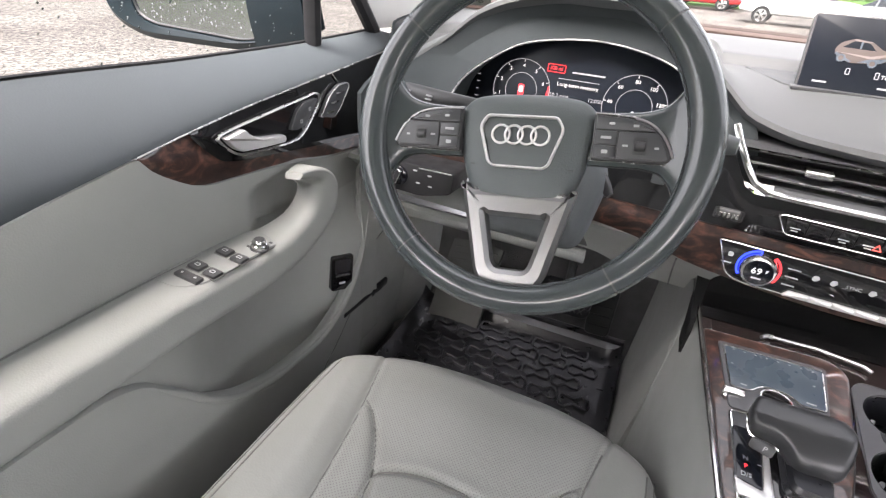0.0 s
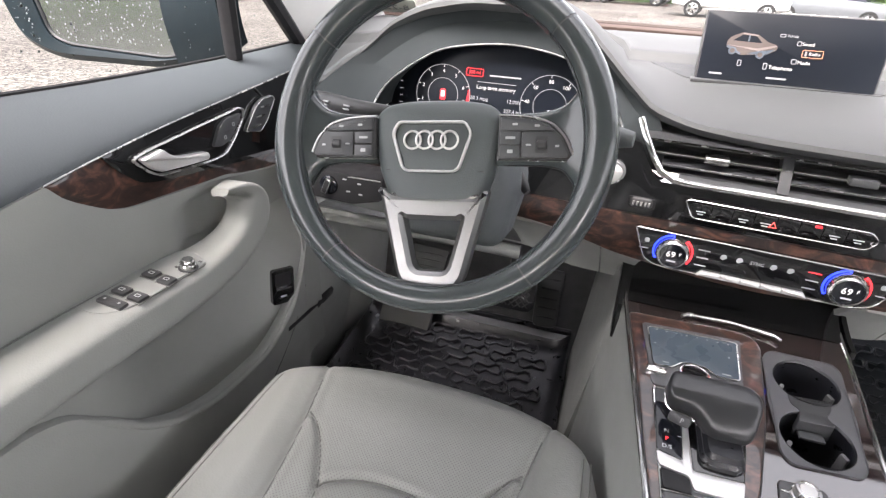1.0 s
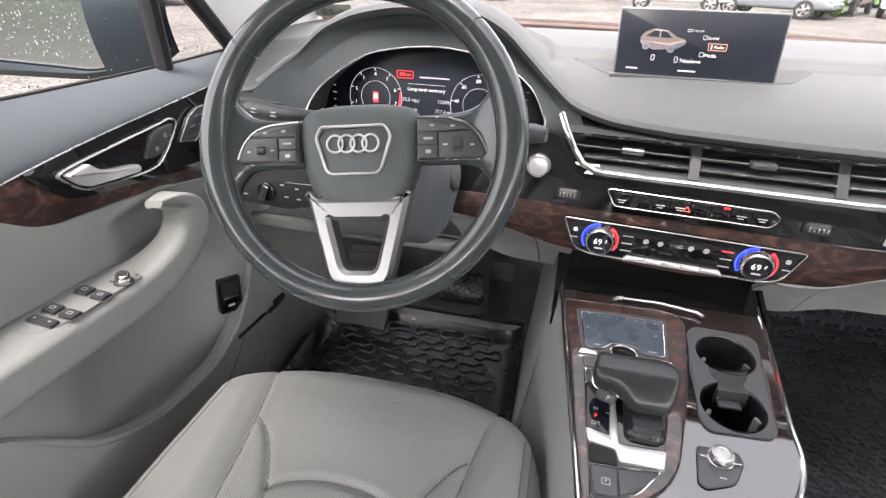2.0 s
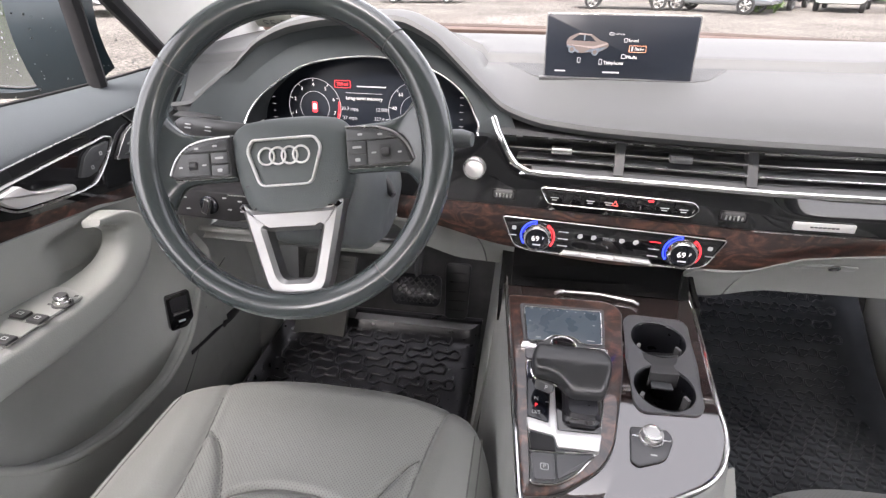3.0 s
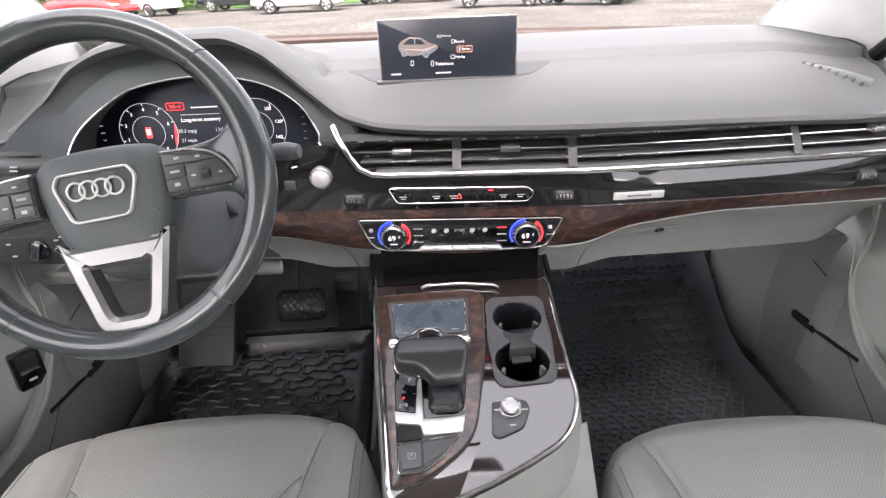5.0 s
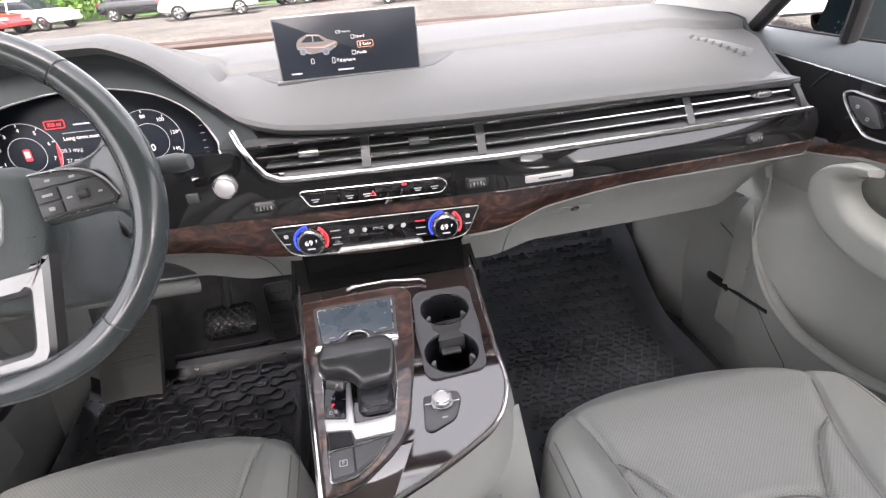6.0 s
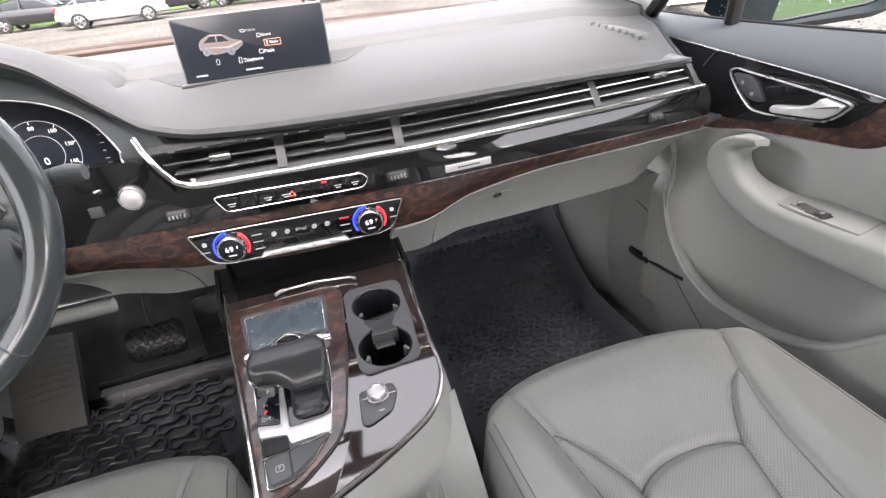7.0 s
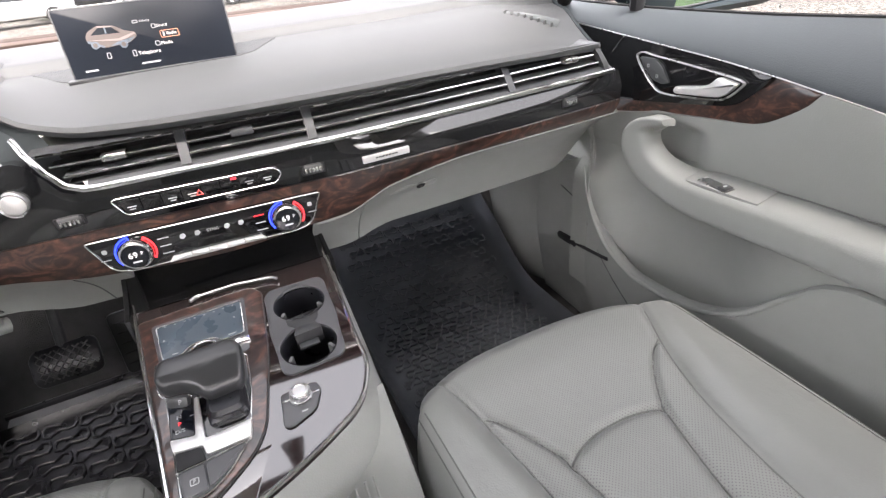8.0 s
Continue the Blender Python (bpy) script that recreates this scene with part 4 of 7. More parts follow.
    part("mesh", bm, surface("grille_cloth", (0.062, 0.066, 0.069), 0.8, fine=700, bump=0.8, depth=0.002), g)
    part("rim", sweep([v for v in [Vector((p[0], p[1], dash_top(p[0], p[1]) + 0.0004)) for p in pts]], 0.0012, 6, closed=True), M_PAD, g)


head_display()

# ---- steering wheel ----
WHEEL_EYE = Vector((-0.358, 0.4750, 1.2612))
WHEEL_AXES = frame_at(WHEEL_EYE, (0.9996, 0.0263, -0.0122), (0, 0.4224, 0.9064))


def mirrored(pts, s):
    """Outline for one side of the wheel, kept in turning order."""
    return [Vector((s * p[0], p[1])) for p in (pts if s > 0 else pts[::-1])]


def steering_wheel():
    w = thing("steering_wheel", "three-spoke worn leather steering wheel with satin aluminium lower fork", "steering wheel", at=WHEEL_EYE)
    F = WHEEL_AXES @ Matrix.Rotation(radians(7.5), 4, "Z")
    R, r = 0.1598, 0.0150

    def tube(a, b, rad):
        c = Vector((math.cos(a), math.sin(a), 0))
        swell = 1 + 0.10 * max(0, math.cos(2 * a - 0.25)) ** 4
        return F @ (c * (R + rad * swell * math.cos(b)) + Vector((0, 0, 1)) * rad * swell * 1.06 * math.sin(b))

    def rim(a0, a1, n, rad=r):
        loops = [[tube(radians(lerp(a0, a1, i / n)), 2 * math.pi * j / 20, rad) for j in range(20)] for i in range(n + 1)]
        return rings(bmesh.new(), loops, True, True, True)
    seams = (41.0, 139.4, 228.0, 307.0)
    for a0, a1 in zip(seams, seams[1:] + (401.0,)):
        seg = part("rim", rim(a0 + 0.35, a1 - 0.35, 44), M_LEATHER, w, "worn dark leather rim segment")
        st = bmesh.new()
        n = int((a1 - a0) * 0.9)
        for i in range(n):
            a = lerp(a0 + 1.5, a1 - 1.5, i / (n - 1))
            sweep([tube(radians(a - 0.33), radians(158 + 3), r * 1.004), tube(radians(a + 0.33), radians(158 - 3), r * 1.004)], 0.0005, 4, bm=st)
        part("stitching", st, M_BLACK, seg, "dark stitching along the rim")
    for a in seams:
        part("rim_seam", rim(a - 0.4, a + 0.4, 2, r * 0.95), M_BLACK, w, "dark groove between rim segments")
    # airbag cover, domed, with deep sides
    half = [(0.0, -0.0770), (0.030, -0.0742), (0.048, -0.0640), (0.0610, -0.0300), (0.0680, 0.0060), (0.0675, 0.0270), (0.0550, 0.0385), (0.028, 0.0425)]
    hub = rounded(half + [(0.0, 0.0430)] + [(-x, y) for x, y in half[:0:-1]], 0.012, 5)
    loops = [[F @ Vector((p[0] - 0.001, p[1], z)) for p in shrink(hub, d)] for d, z in ((0.006, -0.058), (0.001, -0.034), (0.0, -0.020), (0.0012, -0.0135), (0.0042, -0.0085), (0.0090, -0.0050), (0.017, -0.0025), (0.030, -0.0008), (0.046, 0.0002))]
    cov = part("airbag_cover", rings(bmesh.new(), loops, True, True, True), M_HUB, w, "dark grained airbag cover")
    pl = rounded([(-0.0420, 0.0140), (-0.0345, 0.0255), (0.0345, 0.0255), (0.0420, 0.0140), (0.0305, -0.0215), (0.0250, -0.0255), (-0.0250, -0.0255), (-0.0305, -0.0215)], [0.006, 0.004, 0.004, 0.006, 0.006, 0.004, 0.004, 0.006], 4)
    P = F @ local(-0.003, -0.0065, 0.0004)
    part("badge_frame", band(pl[::-1], inset(pl, 0.0024)[::-1], 0.0034, P, bev=0.0010, base=-0.006), M_SATIN, cov, "chrome badge frame")
    for i in range(4):
        ring = [P @ Vector((-0.0192 + 0.0128 * i + 0.0087 * math.cos(a), 0.0064 + 0.0087 * math.sin(a), 0.0016 + 0.0006 * (i % 2))) for a in (2 * math.pi * j / 36 for j in range(36))]
        part("badge_ring", sweep(ring, 0.0012, 8, closed=True), M_SATIN, cov, "plain chrome ring")
    for sx in (-1, 1):
        part("cover_mark", prism(rect(0.008, 0.0012, 0.0004, 2, sx * 0.047, -0.030), 0.0004, F @ local(0, 0, -0.0035), base=-0.003), M_BTN, cov)
    # leather side spokes running into the rim
    up_edge = [(0.055, 0.0285), (0.100, 0.0300), (0.122, 0.0345), (0.134, 0.0450), (0.1415, 0.0620), (0.150, 0.085)]
    low_edge = [(0.055, -0.0225), (0.104, -0.0225), (0.124, -0.0260), (0.135, -0.0380), (0.1425, -0.0580), (0.150, -0.080)]
    front = [(0.055, -0.0120), (0.110, -0.0090), (0.132, -0.0030), (0.148, 0.0060)]
    sq = lambda v: math.copysign(abs(v) ** 0.5, v)
    pad_o = [(0.0640, -0.0178), (0.1310, -0.0172), (0.1345, -0.0125), (0.1300, -0.0020), (0.1245, 0.0065), (0.1130, 0.0165), (0.0940, 0.0222), (0.0640, 0.0245)]
    for s in (-1, 1):
        loops = []
        for x in steps(0.055, 0.1505, 26):
            hi, lo, zf = curve_at(up_edge, x), curve_at(low_edge, x), curve_at(front, x)
            loops.append([F @ Vector((s * x, lerp(lo, hi, 0.5 + 0.5 * sq(math.sin(a))), zf - 0.011 + 0.011 * sq(math.cos(a)))) for a in (2 * math.pi * j / 24 for j in range(24))])
        sp = part("spoke", rings(bmesh.new(), loops, True, True, True), M_LEATHER, w, "dark leather side spoke", angle=50)
        pad = mirrored(rounded(pad_o, [0.002, 0.004, 0.004, 0.01, 0.01, 0.01, 0.02, 0.002], 4), s)
        part("key_pad", prism(pad, -0.0015, F, 0.0016, base=-0.024), M_BLACK, sp, "black key pad")
        top = [F @ Vector((s * x, y, -0.0022)) for x, y in [(0.0640, 0.0247), (0.0940, 0.0226), (0.1130, 0.0170), (0.1248, 0.0070), (0.1305, -0.0018), (0.1352, -0.0125)]]
        part("pad_edge", sweep(spline(top, 6), 0.0013, 8), M_HANDLE, sp, "satin chrome edge over the keys")
        part("pad_edge", sweep([F @ Vector((s * x, -0.0186, -0.0040)) for x in steps(0.064, 0.130, 6)], 0.0008, 6), M_ALU, sp, "thin silver edge under the keys")
        for k in ([(0.0660, 0.0098), (0.1185, 0.0098), (0.1110, 0.0158), (0.0935, 0.0206), (0.0660, 0.0226)],
                  [(0.0660, -0.0036), (0.0858, -0.0036), (0.0858, 0.0086), (0.0660, 0.0086)],
                  [(0.0660, -0.0160), (0.0858, -0.0160), (0.0858, -0.0048), (0.0660, -0.0048)],
                  [(0.0872, -0.0158), (0.1300, -0.0158), (0.1318, -0.0120), (0.1235, 0.0040), (0.1195, 0.0086), (0.0872, 0.0086)]):
            part("key", prism(mirrored(rounded(k, 0.0016, 3), s), 0.0006, F, 0.0009, base=-0.004), M_BTN, sp)
        part("roller_slot", prism(mirrored(rect(0.012, 0.016, 0.002, 3, 0.106, -0.004), s), 0.0009, F, base=-0.001), M_BLACK, sp)
        part("roller", revolve([(0.0038, -0.0050), (0.0050, -0.0038), (0.0050, 0.0038), (0.0038, 0.0050)], F @ local(s * 0.106, -0.004, -0.0010) @ pose(0, 0, 0, 0, 90, 0), 16, cap0=True, cap1=True), M_BLACK, sp, "ribbed thumb roller")
        for x, y, ww, hh in ((0.080, 0.0155, 0.0050, 0.0022), (0.101, 0.0142, 0.0050, 0.0022), (0.0760, 0.0026, 0.0095, 0.0024), (0.0760, -0.0104, 0.0055, 0.0034), (0.0935, -0.004, 0.0050, 0.0018), (0.1205, -0.005, 0.0040, 0.0020)):
            part("key_mark", prism(rect(ww, hh, 0.0006, 2, s * x, y), 0.0009, F, base=0.0002), M_PRINT, sp)
    # aluminium fork
    fo = rounded([(-0.058, -0.046), (-0.046, -0.056), (0.046, -0.056), (0.058, -0.046), (0.0355, -0.138), (0.0275, -0.1490), (-0.0275, -0.1490), (-0.0355, -0.138)], 0.005, 5)
    fi = rounded([(-0.0315, -0.076), (-0.0275, -0.0795), (0.0275, -0.0795), (0.0315, -0.076), (0.0190, -0.1270), (0.0140, -0.1325), (-0.0140, -0.1325), (-0.0190, -0.1270)], 0.004, 5)
    fk = part("lower_spoke", band(fo[::-1], fi[::-1], -0.001, F @ local(-0.001, 0, 0), base=-0.024, bev=0.0045), M_FORK, w, "satin aluminium lower fork", angle=25)
    part("fork_bridge", prism(rounded([(-0.047, -0.052), (-0.033, -0.078), (0.033, -0.078), (0.047, -0.052)], 0.003, 3), -0.0045, F, 0.003, base=-0.028), M_FORK, fk, "satin bridge above the fork")
    return w


steering_wheel()


def column():
    c = thing("steering_column", "slate steering column shroud with dark stalks", "column", at=(-0.352, 0.62, 1.2))
    F = WHEEL_AXES
    sec = rounded([(-0.066, -0.104), (0.070, -0.104), (0.084, -0.020), (0.060, 0.034), (-0.060, 0.034), (-0.082, -0.020)], 0.02, 5)
    loops = [[F @ Vector((p[0] * k, p[1] * k + dy, z)) for p in sec] for z, k, dy in ((-0.060, 0.60, 0), (-0.066, 0.78, 0), (-0.085, 0.92, 0.0), (-0.12, 1.0, 0.0), (-0.19, 1.0, 0.01), (-0.25, 0.92, 0.02))]
    part("shroud", rings(bmesh.new(), loops, True, True, True), M_SHROUD, c, "slate plastic shroud")

    def stalk(name, pts, rad, taper, flat, label):
        path = spline(pts, 5)
        tp = [curve_at(taper, i / (len(path) - 1)) for i in range(len(path))]
        return part(name, sweep(path, rad, 14, flat=flat, up=(0, 0, 1), taper=tp), M_BLACK, c, label)
    lf = stalk("indicator_stalk", [(-0.385, 0.560, 1.2575), (-0.44, 0.562, 1.2575), (-0.50, 0.569, 1.2565), (-0.540, 0.580, 1.2555), (-0.562, 0.588, 1.2510)], 0.0122, [(0, 0.55), (0.3, 0.80), (0.62, 1.0), (0.88, 0.86), (1, 0.28)], 0.72, "dark lever with white symbols")
    for x, y in ((-0.500, 0.558), (-0.533, 0.567)):
        Q = frame_at((x, y, 1.2590), (1, -0.2, 0), (0, 0.45, 0.9))
        for dy in (-0.0022, 0.0022):
            part("stalk_mark", prism(rect(0.0085, 0.0016, 0.0006, 2, 0, dy), 0.0012, Q, base=-0.001), M_PRINT, lf, "white stalk symbol")
    rt = stalk("wiper_stalk", [(-0.305, 0.552, 1.258), (-0.25, 0.548, 1.263), (-0.20, 0.542, 1.268), (-0.172, 0.536, 1.270)], 0.0098, [(0, 0.7), (0.5, 0.9), (0.9, 1.0), (1, 0.7)], 0.85, "dark lever with a grey end")
    part("stalk_end", sweep([(-0.196, 0.541, 1.2685), (-0.182, 0.538, 1.2695), (-0.169, 0.535, 1.2700)], 0.0108, 12, flat=0.85, up=(0, 0, 1), taper=[0.9, 1, 0.72]), M_SHROUD, rt, "grey lever end")
    stalk("adjuster_lever", [(-0.300, 0.600, 1.205), (-0.285, 0.586, 1.193), (-0.272, 0.574, 1.180)], 0.0085, [(0, 0.8), (0.6, 1.0), (1, 0.6)], 0.7, "small dark column lever")


column()

# ---- doors ----


SIDE = 0.020    # the passenger side lies this much further from the cabin's origin


def door(s):
    """Front door lining: s -1 for the driver's side, 1 for the passenger's."""
    d = thing("left_door" if s < 0 else "right_door",
              "closed grey front door lining with walnut insert and window switches" if s < 0 else "closed grey passenger door lining with walnut insert and one switch", "car door", "front doors", at=(s * 0.76, 0.2, 0.6))
    X = FACE_W
    y0 = -0.36
    padlow = [(-0.36, 1.105), (0.0, 1.145), (0.205, 1.183), (0.337, 1.2025), (0.40, 1.2115), (0.50, 1.2225), (0.59, 1.2295), (0.73, 1.240), (0.95, 1.257)]
    belt = [(-0.36, 1.290), (0.27, 1.281), (0.50, 1.272), (0.73, 1.269), (0.95, 1.272)]

    def pad(u, v):
        lo, hi = curve_at(padlow, u), curve_at(belt, u)
        x = lerp(0.731, 0.800, v ** 1.45) - (0.002 + 0.014 * sstep(0.34, 0.0, u)) * math.sin(math.pi * v)
        return (s * x, u, lerp(lo, hi, v))
    part("top_pad", thicken(grid(pad, steps(y0, 0.945, 70), steps(0, 1, 18)), 0.01), M_DOORPAD, d, "dark slate soft upper pad")
    part("window_seal", sweep([(s * 0.803, u, curve_at(belt, u) + 0.001) for u in steps(y0, 0.945, 30)], 0.003, 6), M_SEAL, d, "black window seal")
    part("chrome_line", sweep([(s * 0.731, u, curve_at(padlow, u) - 0.001) for u in steps(0.335, 0.94, 40)], 0.0011, 8), M_HANDLE, d, "thin chrome line")

    # insert
    ins_low = [(0.338, 1.199), (0.352, 1.181), (0.377, 1.162), (0.402, 1.147), (0.428, 1.139), (0.471, 1.134), (0.54, 1.126), (0.62, 1.113), (0.69, 1.099), (0.78, 1.088), (0.93, 1.07)]

    def insert(u, v, o=0.0):
        lo, hi = curve_at(ins_low, u), curve_at(padlow, u) - 0.002
        return (s * (X + 0.002 - o - 0.004 * math.sin(math.pi * v)), u, lerp(lo, hi, v))
    part("walnut_insert", thicken(grid(insert, steps(0.338, 0.93, 70), steps(0, 1, 12)), 0.01), M_WOOD, d, "lacquered burl walnut insert")
    blk_low = [(0.408, 1.207), (0.421, 1.190), (0.435, 1.176), (0.450, 1.164), (0.478, 1.156), (0.549, 1.145), (0.676, 1.126), (0.78, 1.115), (0.93, 1.10)]

    def blk(u, v):
        lo, hi = curve_at(blk_low, u), curve_at(padlow, u) - 0.0025
        return (s * (X - 0.004 - 0.0025 * math.sin(math.pi * v)), u, lerp(lo, hi, v))
    part("gloss_insert", thicken(grid(blk, steps(0.408, 0.93, 60), steps(0, 1, 8)), 0.004), M_GLOSS, d, "gloss black panel round the handle")
    part("insert_seam", sweep([(s * (X - 0.0065), 0.688, 1.2345), (s * (X - 0.0075), 0.699, 1.222), (s * (X - 0.008), 0.711, 1.207)], 0.0011, 6), M_CHROME, d, "short chrome seam")

    # inner handle, local plane x: forward along y, y: up
    H = frame_at((s * (X - 0.008), 0.555, 1.180), (0, -s, 0), (0, 0, 1))
    q = lambda pts: [Vector((-s * p[0], p[1])) for p in pts]

    def out(pts, r, n=5):
        o = rounded(q(pts), r, n)
        return o
    bez_pts = [(-0.117, 0.016), (-0.100, -0.003), (-0.084, -0.0145), (-0.041, -0.0205), (0.013, -0.0255), (0.040, -0.0245), (0.064, -0.008), (0.090, 0.019), (0.095, 0.031), (0.081, 0.037), (0.060, 0.0345), (-0.012, 0.0295), (-0.089, 0.0235), (-0.110, 0.0205)]
    bz = out(bez_pts, [0.004, 0.008, 0.008, 0.02, 0.012, 0.010, 0.02, 0.010, 0.006, 0.006, 0.02, 0.02, 0.01, 0.005])
    wind = lambda o: o if sum(o[i - 1][0] * o[i][1] - o[i][0] * o[i - 1][1] for i in range(len(o))) > 0 else o[::-1]
    bz = wind(bz)
    hb = part("handle_bezel", band(bz, inset(bz, 0.0026), 0.0045, H, bev=0.0012), M_HANDLE, d, "chrome bezel of the inner handle")
    part("handle_cup", prism(inset(bz, 0.0027), 0.0010, H), M_GLOSS, hb, "dark handle cup")
    lv = wind(out([(-0.108, 0.0155), (-0.096, 0.0005), (-0.084, -0.0080), (-0.045, -0.0130), (-0.003, -0.0175), (0.0015, -0.0130), (-0.001, -0.0065), (-0.050, 0.0020), (-0.064, 0.0080), (-0.075, 0.0200)], [0.003, 0.006, 0.01, 0.02, 0.003, 0.003, 0.003, 0.015, 0.01, 0.005]))
    part("handle_lever", prism(lv, 0.0112, H, 0.0034, base=0.001), M_SATIN, hb, "satin pull lever")
    lk = wind(out([(0.015, -0.005), (0.031, -0.0085), (0.047, -0.0055), (0.072, 0.013), (0.083, 0.028), (0.049, 0.0285), (0.033, 0.0200)], 0.004))
    lp = part("lock_pad", prism(lk, 0.0065, H, 0.0012), M_BTN, hb, "dark lock buttons")
    part("lock_mark", prism(rect(0.018, 0.0008, 0.0003, 2, -s * 0.049, 0.0095), 0.0068, H, base=0.006), M_BLACK, lp)
    for i in range(2):
        mk = rect(0.0050, 0.0055, 0.001, 2, -s * (0.040 + 0.021 * i), 0.0025 + 0.0140 * i)
        part("lock_mark", band(mk, inset(mk, 0.0012), 0.0070, H, base=0.006, bev=0.0001), M_PRINT, lp)
    if s < 0:
        mm = wind(out([(0.086, -0.002), (0.122, -0.011), (0.143, 0.002), (0.168, 0.032), (0.163, 0.038), (0.137, 0.038), (0.116, 0.028)], 0.005))
        me = part("memory_pad", prism(mm, 0.0060, H, 0.001), M_BTN, d, "dark seat memory buttons with silver ribs")
        part("pad_rim", band(mm, inset(mm, 0.0011), 0.0068, H, base=0.004, bev=0.0003), M_ALU, me, "thin silver rim")
        for i in range(3):
            part("memory_key", prism(rect(0.020, 0.0020, 0.0006, 2, -s * (0.112 + 0.014 * i), 0.001 + 0.0125 * i), 0.0078, H, base=0.005), M_ALU, me, "silver rib")

    # main lining: grey upper field, with the shelf and the hollow below as one relief
    up_top = lambda u: curve_at(ins_low, u) + 0.001 if u > 0.338 else curve_at(padlow, u) - 0.002
    shelf = [(-0.36, 1.030), (0.10, 1.040), (0.30, 1.046), (0.50, 1.036), (0.56, 1.03), (0.72, 1.03)]

    def upper(u, v):
        lo, hi = curve_at(shelf, u) - 0.004, up_top(u)
        x = X - 0.0045 + 0.0045 * (1 - v) - 0.010 * math.sin(math.pi * v) * sstep(0.7, 0.3, u) + 0.006 * (1 - v)
        z = lerp(lo, hi, v)
        # finger hollow behind the pull
        return (s * (x + 0.024 * sstep(0.47, 0.53, u) * sstep(0.625, 0.585, u) * sstep(1.025, 1.045, z) * sstep(1.118, 1.095, z)), u, z)
    part("upper_field", thicken(grid(upper, [y0] + steps(-0.30, 0.336, 30) + steps(0.339, 0.76, 36), steps(0, 1, 14)), 0.008), M_PANEL, d, "grey padded upper field")

    # arm rest, a broad padded ledge that narrows and turns up into the pull
    # upper edge (y, z), lower edge (y, z), inner and outer face
    arm = [(-0.36, 1.062, -0.36, 1.000, 0.6720, 0.740), (0.00, 1.063, 0.01, 1.000, 0.6720, 0.740), (0.20, 1.062, 0.22, 0.998, 0.6715, 0.740), (0.30, 1.060, 0.325, 0.995, 0.6710, 0.740), (0.385, 1.055, 0.415, 0.990, 0.6705, 0.740),
           (0.445, 1.052, 0.482, 0.990, 0.6705, 0.738), (0.492, 1.054, 0.540, 1.001, 0.6705, 0.724), (0.528, 1.064, 0.583, 1.021, 0.6705, 0.714), (0.551, 1.080, 0.610, 1.046, 0.6710, 0.711), (0.561, 1.098, 0.621, 1.071, 0.6720, 0.712),
           (0.564, 1.102, 0.622, 1.087, 0.6725, 0.728), (0.563, 1.106, 0.609, 1.107, 0.6725, 0.732), (0.556, 1.109, 0.586, 1.123, 0.6720, 0.724), (0.545, 1.113, 0.560, 1.131, 0.6720, 0.714), (0.529, 1.1180, 0.531, 1.1340, 0.6725, 0.704)]
    loops = []
    fine = [spline([(a[0], a[1], 0) for a in arm], 5), spline([(a[2], a[3], 0) for a in arm], 5), spline([(a[4], a[5], 0) for a in arm], 5)]
    for (ty, tz, _), (by, bz2, _), (xi, xo, _) in zip(*fine):
        h = math.hypot(by - ty, bz2 - tz)
        sec = rounded([(xo, 0.0), (xi + 0.004, -0.006), (xi, -h), (xo, -h + 0.004)], [0.005, min(0.017, 0.3 * h), min(0.026, 0.34 * h), 0.008], 7)
        loops.append([Vector((s * p[0], ty - p[1] * (by - ty) / h, tz - p[1] * (bz2 - tz) / h)) for p in sec])
    part("arm_rest", rings(bmesh.new(), loops, True, True, True), M_PANEL, d, "grey padded arm rest running up into a pull handle", angle=60)
    part("shelf_crease", sweep([(s * (X - 0.0035), u, curve_at([(a[0], a[1] + 0.0008) for a in arm[:6]], u)) for u in steps(y0, 0.40, 24)], 0.0012, 6), M_SEAM, d)

    # switches let into the arm rest
    if s < 0:
        K = frame_at((s * 0.708, 0.41, 1.0508), (1, 0, -0.09), (0, 1, -0.04))
        pp = ccw(rounded([(-0.031, -0.088), (0.006, -0.086), (0.024, -0.066), (0.029, 0.062), (-0.006, 0.074), (-0.022, 0.068), (-0.029, 0.0)], [0.004, 0.012, 0.014, 0.008, 0.012, 0.012, 0.02], 5))
        sw = part("switch_panel", prism(pp, 0.0030, K, 0.0012, base=-0.008), M_PANEL_LOW, d, "grey switch panel")
        part("panel_gap", sweep([K @ Vector((q[0], q[1], -0.0006)) for q in pp], 0.0009, 5, closed=True), M_SEAM, sw)
        part("centre_plate", prism(rect(0.042, 0.024, 0.002, 3, 0.0075, -0.0205), 0.0036, K, 0.0004, base=0.002), M_PANEL_LOW, sw)
        part("lock_rocker", box((0.036, 0.013, 0.006), (0.004, -0.064, 0.0045), 0.0028, K), M_BLACK, sw, "black double rocker switch")
        for x in (-0.006, 0.014):
            part("switch_mark", prism(rect(0.0030, 0.0030, 0.001, 2, x, -0.064), 0.0079, K, base=0.006), M_PRINT, sw)
        for x, y in ((-0.0055, -0.0415), (0.0195, -0.0430), (-0.0045, 0.0020), (0.0205, 0.0000)):
            part("switch_seat", prism(rect(0.0215, 0.0185, 0.0015, 3, x, y), 0.0034, K, base=0.002), M_SEAM, sw)
            part("window_switch", box((0.0190, 0.0160, 0.006), (x, y, 0.0045), 0.0022, K), M_BLACK, sw, "black window switch")
            mk = rect(0.0075, 0.0055, 0.0015, 2, x, y)
            part("switch_mark", band(mk, inset(mk, 0.0012), 0.0079, K, base=0.006, bev=0.0001), M_PRINT, sw)
        part("knob_base", prism(circle2(0.0125, 24, 0.0195, 0.038), 0.0040, K, 0.0004, base=0.002), M_BLACK, sw)
